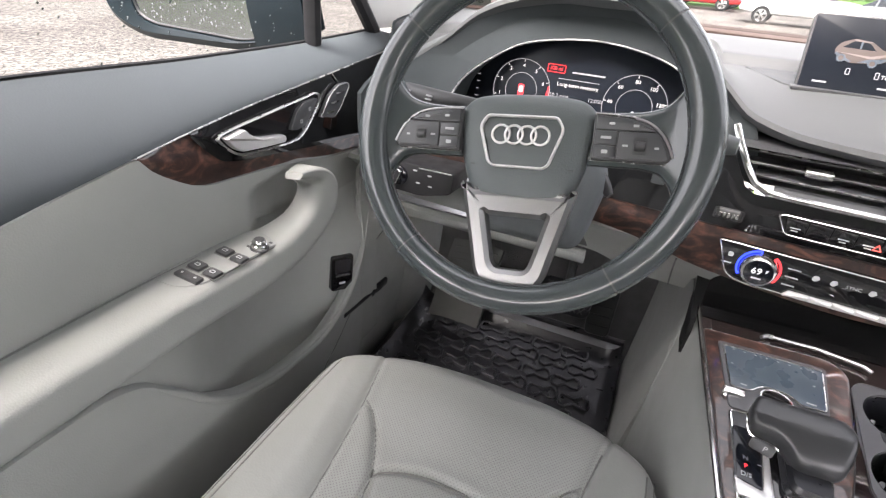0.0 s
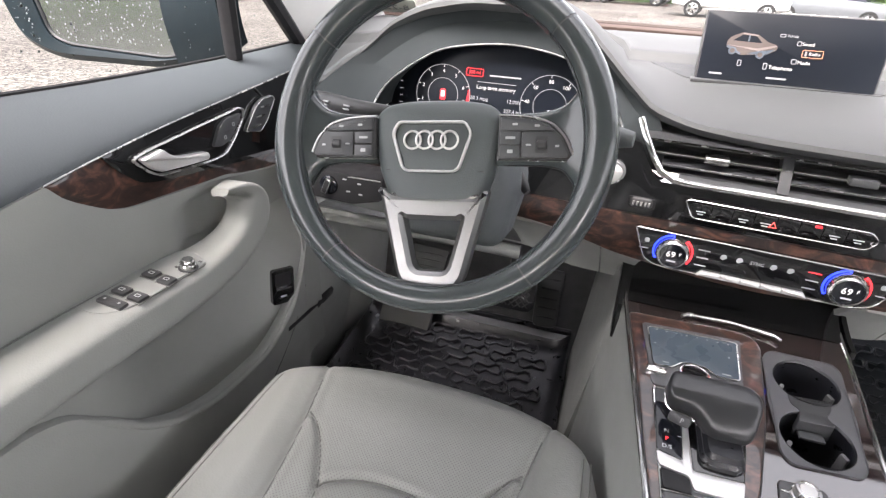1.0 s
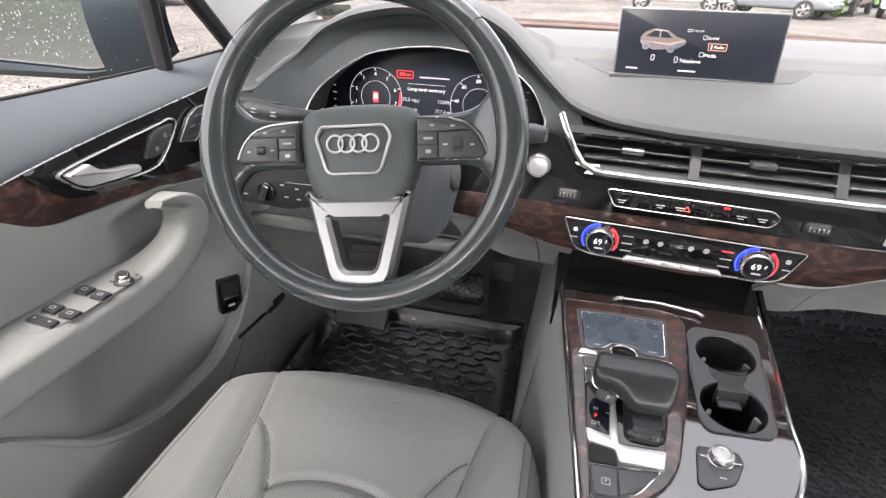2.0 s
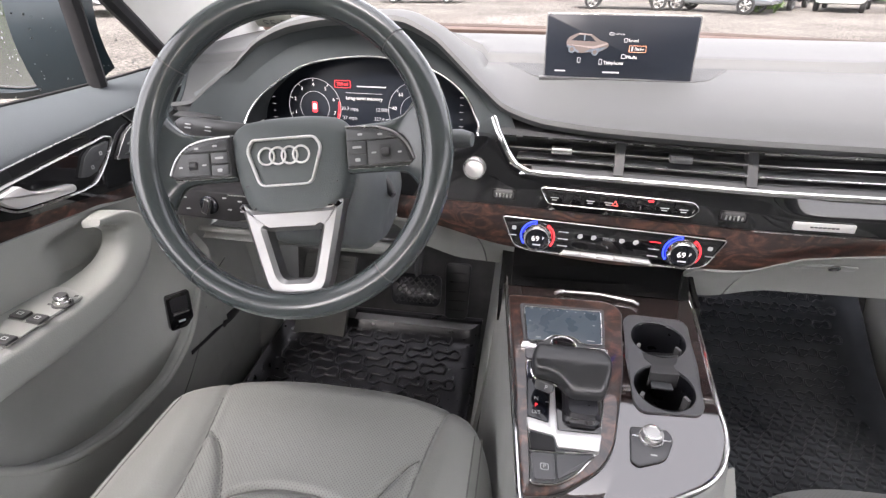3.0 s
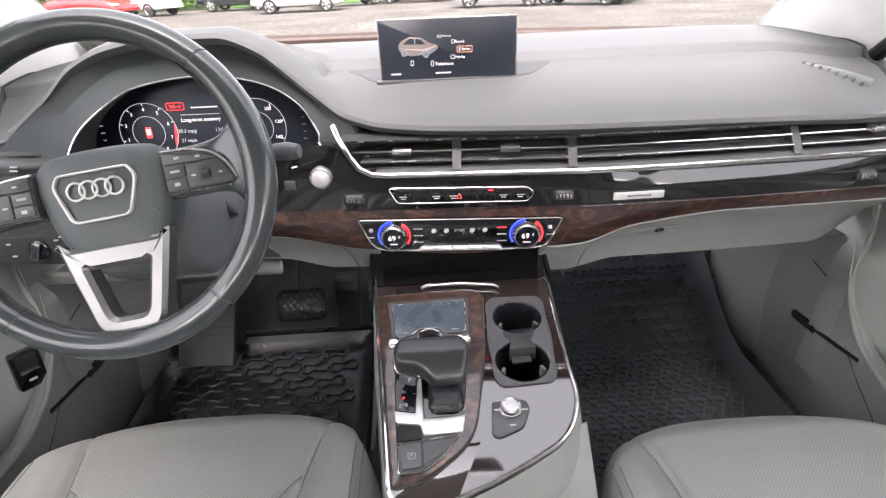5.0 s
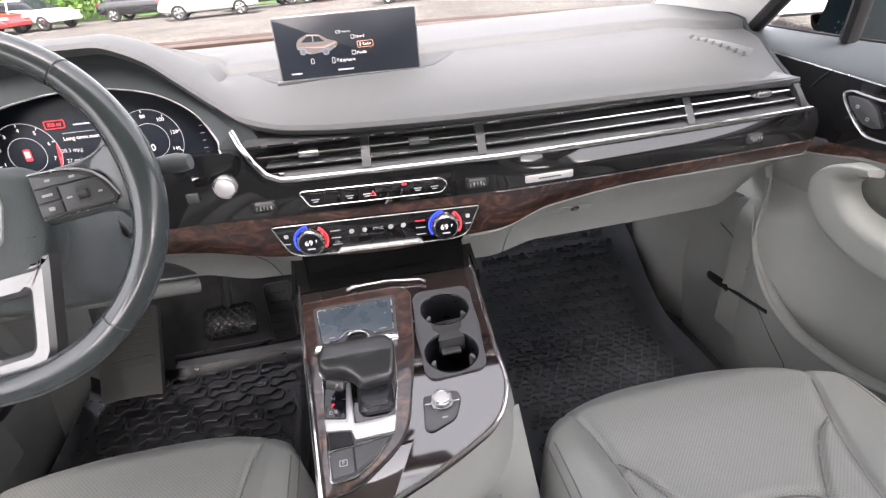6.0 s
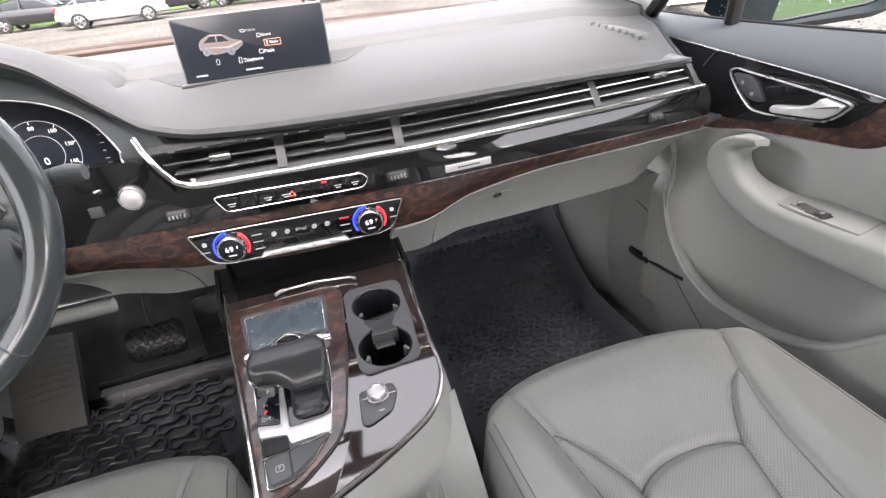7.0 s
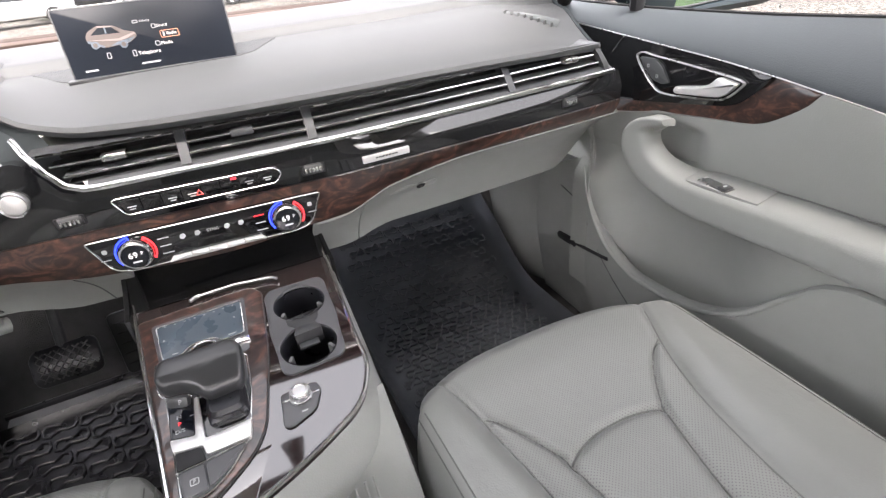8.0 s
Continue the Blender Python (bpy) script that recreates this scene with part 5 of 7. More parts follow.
        part("mirror_knob", revolve([(0.0105, 0.003), (0.0105, 0.0085), (0.0090, 0.0100), (0.0085, 0.0150), (0.0072, 0.0165)], K @ local(0.0195, 0.038), 24, cap1=True), M_CHROME, sw, "chrome mirror knob")
        part("knob_top", prism(circle2(0.0066, 20), 0.0170, K @ local(0.0195, 0.038), base=0.0155), M_BLACK, sw)
        for x, y in ((0.0030, 0.044), (0.0220, 0.0575), (0.0060, 0.0320)):
            part("switch_mark", prism(rect(0.0050, 0.0035, 0.001, 2, x, y), 0.0034, K, base=0.0025), M_BLACK, sw)
    else:
        K = frame_at((s * 0.708, 0.41, 1.0508), (1, 0, 0.09), (0, 1, -0.04))
        pp = ccw(rounded([(-0.024, -0.056), (0.029, -0.050), (0.029, 0.040), (0.014, 0.072), (-0.026, 0.070)], [0.004, 0.004, 0.02, 0.012, 0.010], 5))
        sw = part("switch_panel", prism(pp, 0.0030, K, 0.0012, base=-0.008), M_PANEL_LOW, d, "grey switch panel")
        part("panel_gap", sweep([K @ Vector((q[0], q[1], -0.0006)) for q in pp], 0.0009, 5, closed=True), M_SEAM, sw)
        Q = K @ Matrix.Rotation(radians(-8), 4, "Z")
        part("switch_trim", prism(rect(0.0190, 0.058, 0.003, 3, -0.015, 0.020), 0.0036, Q, 0.0004, base=0.002), M_ALU, sw, "brushed silver switch surround")
        part("window_switch", box((0.0150, 0.0165, 0.006), (-0.0145, 0.0020, 0.0045), 0.0022, Q), M_BLACK, sw, "single dark window switch")
        part("switch_mark", prism(rect(0.006, 0.004, 0.001, 2, -0.0145, 0.0020), 0.0079, Q, base=0.006), M_PRINT, sw)

    # hollow under the arm rest, and the pocket wall with its swinging rim
    rim = [(-0.36, 1.0), (0.10, 0.998), (0.20, 0.994), (0.243, 0.980), (0.285, 0.937), (0.332, 0.882), (0.388, 0.844), (0.457, 0.822), (0.548, 0.815), (0.625, 0.840), (0.688, 0.902), (0.707, 0.940), (0.717, 0.985), (0.727, 1.030), (0.738, 1.060), (0.76, 1.072), (0.90, 1.075)]

    def hollow(u, v):
        z = lerp(1.035, 0.70, v)
        base = lerp(0.692, 0.732, sstep(0.26, 0.50, u))
        x = base - 0.040 * sstep(0.60, 0.68, u) * sstep(0.02, 0.25, v) + 0.022 * sstep(0.30, 0.42, u) * sstep(0.64, 0.52, u) * sstep(0.0, 0.35, v)
        return (s * x, u, z)
    part("hollow", grid(hollow, steps(y0, 0.76, 50), steps(0, 1, 20)), M_PANEL, d, "grey hollow below the arm rest")

    def lower(u, v):
        zt = curve_at(rim, u)
        if v < 0.06:
            a = v / 0.06 * math.pi / 2
            return (s * lerp(0.706 - 0.024 * math.sin(a), 0.716, sstep(0.702, 0.735, u)), u, zt - 0.010 + 0.010 * math.sin(a * 2) * 0.5 + 0.008 * math.cos(a))
        k = (v - 0.06) / 0.94
        return (s * (0.682 + 0.008 * k + 0.03 * sstep(0.5, 1, k) + 0.012 * sstep(0.60, 0.80, u) + 0.022 * sstep(0.702, 0.735, u) * (1 - sstep(0.1, 0.5, k))), u, lerp(zt - 0.012, 0.52, k))

    def on_lower(u, z, o=0.0):
        v = 0.06 + 0.94 * (curve_at(rim, u) - 0.012 - z) / (curve_at(rim, u) - 0.012 - 0.52)
        p = Vector(lower(u, v))
        return Vector((p.x - s * o, p.y, p.z))
    part("pocket_wall", thicken(grid(lower, steps(y0, 0.90, 96), [0, 0.015, 0.03, 0.045, 0.06] + steps(0.08, 1, 20)), 0.008), M_PANEL_LOW, d, "grey lower wall of the door pocket")
    part("rim_edge", sweep([(s * 0.685, u, curve_at(rim, u) - 0.006) for u in steps(0.25, 0.720, 90)], 0.0055, 10, taper=[min(1, 0.15 + i / 10, 0.10 + (90 - i) / 12) for i in range(91)]), M_PANEL, d, "rounded pocket rim")
    part("wall_seam", sweep([on_lower(u, z, -0.0003) for u, z in ((0.82, 0.905), (0.77, 0.894), (0.709, 0.862), (0.651, 0.807), (0.605, 0.772), (0.565, 0.744), (0.54, 0.70))], 0.0012, 6), M_BLACK, d)
    # dark slot in the lower wall
    part("slot_strip", sweep([on_lower(u, z, 0.0) for u, z in ((0.628, 0.8155), (0.69, 0.803), (0.748, 0.791))], 0.0040, 8), M_SEAL, d, "black marker strip")
    part("slot_end", sweep([on_lower(u, z, 0.0) for u, z in ((0.735, 0.794), (0.745, 0.791), (0.78, 0.787), (0.808, 0.785), (0.813, 0.784))], 0.0110, 8, taper=[0.4, 1, 1, 0.9, 0.5], flat=0.5, up=(0, 0, 1)), M_SEAL, d, "black marker strip end")
    if s < 0:
        fr = frame_at((s * 0.700, 0.650, 0.894), (-s * 0.5, 0.85, -0.10), (0, 0.12, 1))
        fp = part("tailgate_switch", prism(rect(0.042, 0.070, 0.006), 0.003, fr, 0.0012, base=-0.014), M_GLOSS, d, "black tailgate switch plate")
        part("switch_pull", box((0.028, 0.004, 0.004), (0, -0.004, 0.0045), 0.001, fr), M_ALU, fp, "silver pull edge")
        part("switch_mark", prism(rect(0.012, 0.004, 0.001, 2, 0, -0.020), 0.0036, fr, base=0.0025), M_PRINT, fp)
        part("finger_slot", prism(rect(0.030, 0.026, 0.004, 3, 0, 0.014), 0.0034, fr, base=0.002), M_SEAL, fp, "dark finger slot")
    else:
        d.location.x += SIDE
    return d


door(-1), door(1)


def side_window(s):
    w = thing("left_window" if s < 0 else "right_window", "wet side window glass beaded with rain", "window", kind="structure", at=(s * 0.8, 0.3, 1.28))
    # quarter light bar and pane
    bar = lambda v: Vector((s * lerp(0.792, 0.70, v), lerp(0.728, 0.62, v), lerp(1.270, 1.62, v)))
    part("quarter_bar", sweep([bar(v) for v in steps(0, 1, 8)], 0.0150, 8, flat=0.8), M_SEAL, w, "black upright quarter light bar")
    g = grid(lambda u, v: (s * lerp(0.806, 0.70, v), lerp(-0.30, lerp(0.93, 0.42, v), u), lerp(1.262, 1.63, v)), steps(0, 1, 8), steps(0, 1, 4))
    pane = part("pane", g, M_SIDE, w)
    pane.visible_shadow = False
    rng = random.Random(3 + s)
    bm = bmesh.new()
    for _ in range(150):
        u, v = rng.random(), rng.random() ** 1.5 * 0.5
        x, y, z = s * lerp(0.806, 0.70, v), lerp(0.15, lerp(0.93, 0.42, v), u), lerp(1.262, 1.63, v)
        r = rng.uniform(0.0006, 0.0018)
        revolve([(r, 0), (r * 0.75, r * 0.45), (r * 0.1, r * 0.65)], frame_at((x + s * 0.0006, y, z), (0, s, 0), (-s * 0.28, 0, 1)), 7, bm)
    tagged(part("rain_beads", bm, M_DROP, w), kind="stuff")
    w.location.x += SIDE * (s > 0)


side_window(-1), side_window(1)


def door_mirror(s):
    m = thing("left_door_mirror" if s < 0 else "right_door_mirror", "dark green door mirror beaded with rain", "door mirror", "door mirrors", at=(s * 0.9, 0.8, 1.25))
    F = frame_at((s * 1.150, 0.80, 1.312), (1, -s * 0.13, 0), (0.0, 0.03, 1))
    o = rounded([(-s * 0.205, -0.078), (-s * 0.12, -0.094), (s * 0.110, -0.092), (s * 0.185, -0.060), (s * 0.215, 0.050), (s * 0.190, 0.110), (-s * 0.205, 0.105)], [0.02, 0.04, 0.05, 0.05, 0.05, 0.04, 0.03], 6)
    g = rounded([(-s * 0.196, -0.054), (-s * 0.14, -0.072), (s * 0.075, -0.060), (s * 0.110, -0.046), (s * 0.130, 0.060), (s * 0.115, 0.090), (-s * 0.196, 0.088)], [0.02, 0.03, 0.03, 0.03, 0.04, 0.03, 0.02], 6)
    if s < 0:
        o, g = o[::-1], g[::-1]
    seq = [(inset(g, -0.004), 0.000), (inset(g, -0.006), 0.008), (inset(o, 0.012), 0.010), (o, 0.0), (inset(o, -0.002), -0.04), (shrink(o, 0.02), -0.085), (shrink(o, 0.06), -0.11)]
    part("shell", rings(bmesh.new(), [[F @ Vector((p[0], p[1], z)) for p in q] for q, z in seq], True, False, True), M_BODY, m, "dark green mirror shell")
    part("rim", band(inset(g, -0.005), g, 0.006, F, base=-0.006, bev=0.002), M_BLACK, m, "black rim")
    gl = part("mirror_glass", prism(g, 0.002, F, base=-0.004), M_MIRROR, m, "wet mirror glass")
    rng = random.Random(8 + s)
    bm = bmesh.new()
    for _ in range(260):
        x, y = s * rng.uniform(-0.185, 0.105), rng.uniform(-0.055, 0.085)
        r = rng.choice((0.0006, 0.0008, 0.0011, 0.0016))
        revolve([(r, 0), (r * 0.75, r * 0.45), (r * 0.1, r * 0.65)], F @ local(x, y, 0.002) @ Matrix.Diagonal((1, rng.uniform(0.8, 1.8), 1, 1)), 7, bm)
    tagged(part("rain_beads", bm, M_DROP, gl), kind="stuff")
    bm = bmesh.new()
    for _ in range(60):
        x, y = s * rng.uniform(0.135, 0.185), rng.uniform(-0.06, 0.09)
        r = rng.choice((0.0009, 0.0014, 0.0019))
        revolve([(r, 0), (r * 0.75, r * 0.45), (r * 0.1, r * 0.65)], F @ local(x, y, 0.009), 7, bm)
    tagged(part("rain_beads", bm, M_DROP, m), kind="stuff")
    part("foot", thicken(grid(lambda u, v: (s * lerp(0.835, 0.965, u), 0.775 + 0.015 * u - 0.02 * math.sin(math.pi * v), lerp(1.262 - 0.045 * u, 1.44, v)), steps(0, 1, 8), steps(0, 1, 10)), 0.05), M_BODY, m, "broad dark green mirror foot")


door_mirror(-1), door_mirror(1)


def rear_view_mirror():
    m = thing("rear_view_mirror", "black rear-view mirror on the windscreen", "mirror", at=(0.01, 0.72, 1.60))
    F = frame_at((0.0, 0.640, 1.585), (1, 0, 0), (0, 0.25, 1))
    o = rect(0.22, 0.062, 0.024, 6)
    part("housing", rings(bmesh.new(), [[F @ Vector((p[0], p[1], z)) for p in q] for q, z in ((shrink(o, 0.002), 0.004), (o, 0.0), (shrink(o, 0.004), -0.015), (shrink(o, 0.02), -0.03))], True, False, True), M_BLACK, m)
    part("glass", prism(shrink(o, 0.003), 0.003, F, base=0.001), M_MIRROR, m, "mirror glass")
    part("foot", sweep([(0.0, 0.665, 1.595), (0.0, 0.71, 1.603), (0.0, 0.745, 1.590)], 0.018, 10, taper=[0.6, 1, 1.6]), M_BLACK, m)


rear_view_mirror()

# ---- seats ----


def seat(name, cx, y_front, label):
    st = thing(name, label, "car seat", "front seats", at=(cx, y_front - 0.3, FLOOR_Z))
    W, y_back = 0.243, -0.12

    out_side = 1 if cx > 0 else -1
    seams = {False: [(-0.7, 0.105), (-0.29, 0.132), (-0.22, 0.140), (-0.14, 0.152), (-0.05, 0.171), (0.0, 0.190)],
             True: [(-0.7, 0.085), (-0.38, 0.100), (-0.26, 0.116), (-0.16, 0.145), (-0.06, 0.188), (0.0, 0.205)]}

    def seam_out(y, x):                    # bolster seam, distance from the middle
        return curve_at(seams[cx > 0 and x * out_side > 0], y - y_front)

    def leaf_in(y, x):                     # inner edge of the side insert
        k = y - y_front
        return seam_out(y, x) - 0.050 * math.sqrt(max(0, min(1, (-0.140 - k) / 0.085))) - 0.012 * sstep(-0.2, -0.45, k)

    def arc_y(x):                          # front edge of the middle insert
        return y_front - (0.198 if cx < 0 else 0.214) - 0.024 * (abs(x) / 0.085) ** 2.4

    def shape(x, y):
        """Upper skin: x from the middle."""
        k, a = y - y_front, abs(x)
        z = SEAT_Z + 0.002
        so = seam_out(y, x)
        z += 0.026 * sstep(so - 0.02, so + 0.035, a) * sstep(0.02, -0.22, k)
        z -= 0.012 * sstep(0.16, 0.0, a) * sstep(-0.10, -0.30, k)
        z += 0.010 * sstep(-0.20, -0.08, k) * sstep(0.0, -0.05, k)
        edge = W - 0.022 * sstep(-0.10, 0.0, k)
        z -= 0.030 * max(0, (a - (edge - 0.035)) / 0.035) ** 2.2 if a > edge - 0.035 else 0
        g = lambda d, w: math.exp(-(d / w) ** 2)
        z -= 0.0050 * g(a - so, 0.0036)
        if k < -0.140:
            z -= 0.006 * g(a - leaf_in(y, x), 0.0045) * sstep(-0.142, -0.16, k)
        if a < leaf_in(y, x) + 0.01:
            z -= 0.007 * g(y - arc_y(x), 0.0055) * sstep(leaf_in(y, x) + 0.008, leaf_in(y, x) - 0.006, a)
            z += 0.006 * sstep(0.02, -0.05, y - arc_y(x)) * sstep(leaf_in(y, x) + 0.006, leaf_in(y, x) - 0.020, a)
        if k < -0.15 and so > a > leaf_in(y, x):
            z += 0.005 * math.sin(math.pi * (a - leaf_in(y, x)) / max(so - leaf_in(y, x), 1e-3))
        return z

    nu, nv = 150, 190
    verts, us = [], steps(-1.16, 1.16, nu)
    rows = steps(0.0, 1.10, nv)
    for v in rows:
        line = []
        for u in us:
            b = min(abs(u), 1.0)
            k = min(v, 1.0)
            front = y_front - 0.060 * (b ** 3.2)
            y = lerp(y_back, front, k)
            half = W - 0.035 * sstep(0.80, 1.0, k) ** 2
            x = half * max(-1, min(1, u))
            z = shape(x, y)
            z -= 0.020 * ((k - 0.93) / 0.07) ** 2 if k > 0.93 else 0
            if abs(u) > 1:
                d = (abs(u) - 1) / 0.16
                x += math.copysign(0.010 * math.sin(min(d * 3, 1) * math.pi / 2) - 0.012 * d, u)
                z -= 0.014 * min(d * 3, 1) + 0.155 * d
            if v > 1:
                d = (v - 1) / 0.10
                y += 0.012 * math.sin(min(1, d * 3) * math.pi / 2) - 0.05 * d * d
                z -= 0.010 * min(1, d * 3) + 0.15 * d
            line.append(Vector((cx + x, y, z)))
        verts.append(line)

    def region(i, j):
        u, v = (us[i] + us[i + 1]) / 2, (rows[j] + rows[j + 1]) / 2
        p = (verts[j][i] + verts[j + 1][i + 1]) / 2
        x, y = p.x - cx, p.y
        a = abs(x)
        if abs(u) > 1 or a > seam_out(y, x):
            return ("bolster", x < 0)
        if y - y_front < -0.140 and a > leaf_in(y, x):
            return ("side_insert", x < 0)
        if y < arc_y(x) and a < leaf_in(y, x):
            return ("middle_insert", 0)
        return ("front_panel", 0)
    def slope(i, j):
        a, b = verts[j][max(i - 1, 0)], verts[j][min(i + 1, nu)]
        c, e = verts[max(j - 1, 0)][i], verts[min(j + 1, nv)][i]
        return (b - a).cross(e - c).normalized()
    groups = {}
    for j in range(len(rows) - 1):
        for i in range(nu):
            groups.setdefault(region(i, j), []).append((i, j))
    for (nm, _), cells in groups.items():
        bm, made, shade = bmesh.new(), {}, []

        def vert(i, j):
            if (i, j) not in made:
                made[i, j] = bm.verts.new(verts[j][i])
                shade.append(slope(i, j))
            return made[i, j]
        for i, j in cells:
            bm.faces.new((vert(i, j), vert(i + 1, j), vert(i + 1, j + 1), vert(i, j + 1)))
        part(nm, bm, M_SEAT if nm == "bolster" else M_PERF, st, "smooth grey leather side bolster" if nm == "bolster" else "grey perforated leather panel", angle=180, normals=shade)
    # seams between the panels
    for sx in (-1, 1):
        for nm, ys, fn in (("seam", steps(y_back + 0.02, y_front - 0.082, 60), seam_out), ("seam", steps(y_back + 0.02, y_front - 0.1405, 60), leaf_in)):
            line = [Vector((cx + sx * fn(y, sx), y, shape(sx * fn(y, sx), y) + 0.0006)) for y in ys]
            part(nm, sweep(line, 0.0013, 5), M_SEAM, st)
    xs = [x for x in steps(-0.11, 0.11, 60) if abs(x) < leaf_in(arc_y(x), x)]
    part("seam", sweep([Vector((cx + x, arc_y(x), shape(x, arc_y(x)) + 0.0006)) for x in xs], 0.0013, 5), M_SEAM, st)
    # stitched lines on the bolsters
    for sx in (-1, 1):
        for o in (0.216, 0.226):
            line = [Vector((cx + sx * o, y, shape(sx * o, y) + 0.0002)) for y in steps(y_back + 0.02, y_front - 0.10, 30)]
            part("stitch_line", sweep(line, 0.0010, 5), M_SEAM, st)
    part("base_shell", box((0.46, 0.50, 0.10), (cx, (y_front + y_back) / 2 - 0.02, 0.655), 0.02), M_BLACK, st, "black seat base shell")
    # backrest behind the camera closes the seat
    bk = grid(lambda u, v: (cx + u * 0.25, -0.18 - 0.02 * v - 0.10 * v + 0.03 * (1 - u * u) * 0 + 0.03 * abs(u) ** 3, SEAT_Z - 0.02 + 0.16 * v), steps(-1, 1, 12), steps(0, 1, 8))
    part("backrest", thicken(bk, 0.05), M_SEAT, st, "grey leather lower backrest")
    for sx in (-1, 1):
        part("seat_rail", box((0.03, 0.50, 0.035), (cx + sx * 0.19, 0.16, 0.592), 0.004), M_BLACK, st)
    return st


seat("car_seat", -0.362, 0.568, "grey perforated leather driver seat with dark seams")
seat("car_seat", 0.408, 0.500, "grey perforated leather passenger seat with dark seams")

# ---- centre console ----


def zc(y):
    return 0.992 + 0.10 * (y - 0.615)


def on_top(pts, o=0.0):
    return [Vector((p[0], p[1], zc(p[1]) + o)) for p in pts]


def slab(pts, top, base, bev=0.001, bm=None):
    """Plate that follows the console's sloping top; heights are over that slope."""
    bm = bm or bmesh.new()
    loops = [on_top(pts, base), on_top(pts, top - bev), on_top(inset(pts, bev * 0.3), top - bev * 0.3), on_top(inset(pts, bev), top)]
    return rings(bm, loops, True, True, True)


def collar(outer, inner, top, base, bev=0.0006):
    seq = [(outer, base), (outer, top - bev), (inset(outer, bev), top), (inset(inner, -bev), top), (inner, top - bev), (inner, base)]
    return rings(bmesh.new(), [on_top(q, z) for q, z in seq])


def console():
    c = thing("centre_console", "gloss black and walnut centre console with chrome edging", "console", at=(0.02, 0.5, FLOOR_Z))
    outline = ccw(rounded([(-0.128, 0.735), (-0.118, 0.62), (-0.100, 0.44), (-0.088, 0.315), (-0.030, 0.310), (0.045, 0.340), (0.118, 0.380), (0.142, 0.435), (0.141, 0.48), (0.148, 0.58), (0.158, 0.735)],
                          [0.01, 0.02, 0.02, 0.02, 0.02, 0.03, 0.04, 0.04, 0.03, 0.02, 0.01], 6))
    # grey flanks widening to the floor
    loops = [on_top(inset(outline, 0.001), -0.006), on_top(inset(outline, -0.006), -0.022), [Vector((p[0] * 1.18 + 0.004, p[1] - 0.03, 0.78)) for p in outline], [Vector((p[0] * 1.30 + 0.004, p[1] - 0.02, FLOOR_Z - 0.01)) for p in outline]]
    part("flank", rings(bmesh.new(), loops), M_PANEL, c, "grey plastic console flank")
    for sx, x0 in ((-1, -0.1315), (1, 0.1615)):
        part("front_flank", thicken(grid(lambda u, v, sx=sx, x0=x0: (x0 + sx * (0.045 * (1 - v) ** 1.5 + 0.02 * u * v), lerp(0.70, 1.02, u), lerp(FLOOR_Z, zc(0.70) + 0.004 + 0.03 * u, v)), steps(0, 1, 8), steps(0, 1, 8)), 0.008, (sx * 0.5, 0.4, 1.2)), M_PANEL, c, "grey plastic console flank")
    # deck with the holder's two round openings cut by building it of strips round them
    deck = bmesh.new()
    hole = ccw(rounded([(0.047, 0.614), (0.058, 0.626), (0.128, 0.624), (0.135, 0.612), (0.124, 0.470), (0.116, 0.459), (0.050, 0.455), (0.042, 0.468)], 0.010, 5))

    def ray_out(p, q, poly):
        best = None
        for i in range(len(poly)):
            a, b = Vector(poly[i - 1][:2]), Vector(poly[i][:2])
            d, e = q - p, b - a
            den = d.x * e.y - d.y * e.x
            if abs(den) < 1e-12:
                continue
            t = ((a.x - p.x) * e.y - (a.y - p.y) * e.x) / den
            k = ((a.x - p.x) * d.y - (a.y - p.y) * d.x) / den
            if t > 1e-6 and -1e-6 <= k <= 1 + 1e-6 and (best is None or t < best):
                best = t
        return p + (q - p) * best
    mid = Vector((0.088, 0.54))
    angs = sorted({round(math.atan2(p[1] - mid.y, p[0] - mid.x), 4) for p in list(hole) + list(outline)})
    inner, outer = [], []
    for a in angs:
        q = mid + Vector((math.cos(a), math.sin(a)))
        inner.append(ray_out(mid, q, hole)), outer.append(ray_out(mid, q, outline))
    rings(deck, [on_top(outer, -0.012), on_top(outer, -0.001), on_top([o.lerp(i, 0.01) for o, i in zip(outer, inner)], 0.0), on_top([o.lerp(i, 0.5) for o, i in zip(outer, inner)], 0.0), on_top(inner, 0.0), on_top(inner, -0.012)])
    part("deck", deck, M_DECK, c, "deep brown lacquered console deck")
    # chrome edge
    edge = on_top(inset(outline, 0.0005), 0.0)
    part("chrome_edge", sweep(edge, 0.0030, 8, closed=True), M_CHROME, c, "chrome edge strip")
    # tray at the front
    tray = part("front_tray", grid(lambda u, v: (lerp(-0.127, 0.157, u), lerp(0.672, 0.80, v), zc(0.672) + 0.001 + lerp(0.0, 0.075, v ** 1.6)), steps(0, 1, 8), steps(0, 1, 12)), M_GLOSS, c, "gloss black lid below the climate panel")
    for x in (-0.127, 0.157):
        part("tray_side", thicken(grid(lambda u, v, x=x: (x, lerp(0.655, 0.82, u), lerp(0.94, zc(0.672) + 0.002 + 0.080 * u ** 1.6, v)), steps(0, 1, 10), [0, 1]), 0.006), M_GLOSS, tray)
    hp = [(-0.048, 0.654), (-0.040, 0.660), (0.014, 0.661), (0.066, 0.652), (0.073, 0.645)]
    part("tray_handle", sweep([Vector((x, y, zc(y) + 0.006)) for x, y in hp], 0.0028, 10, flat=0.9), M_ALU, c, "slim chrome pull")

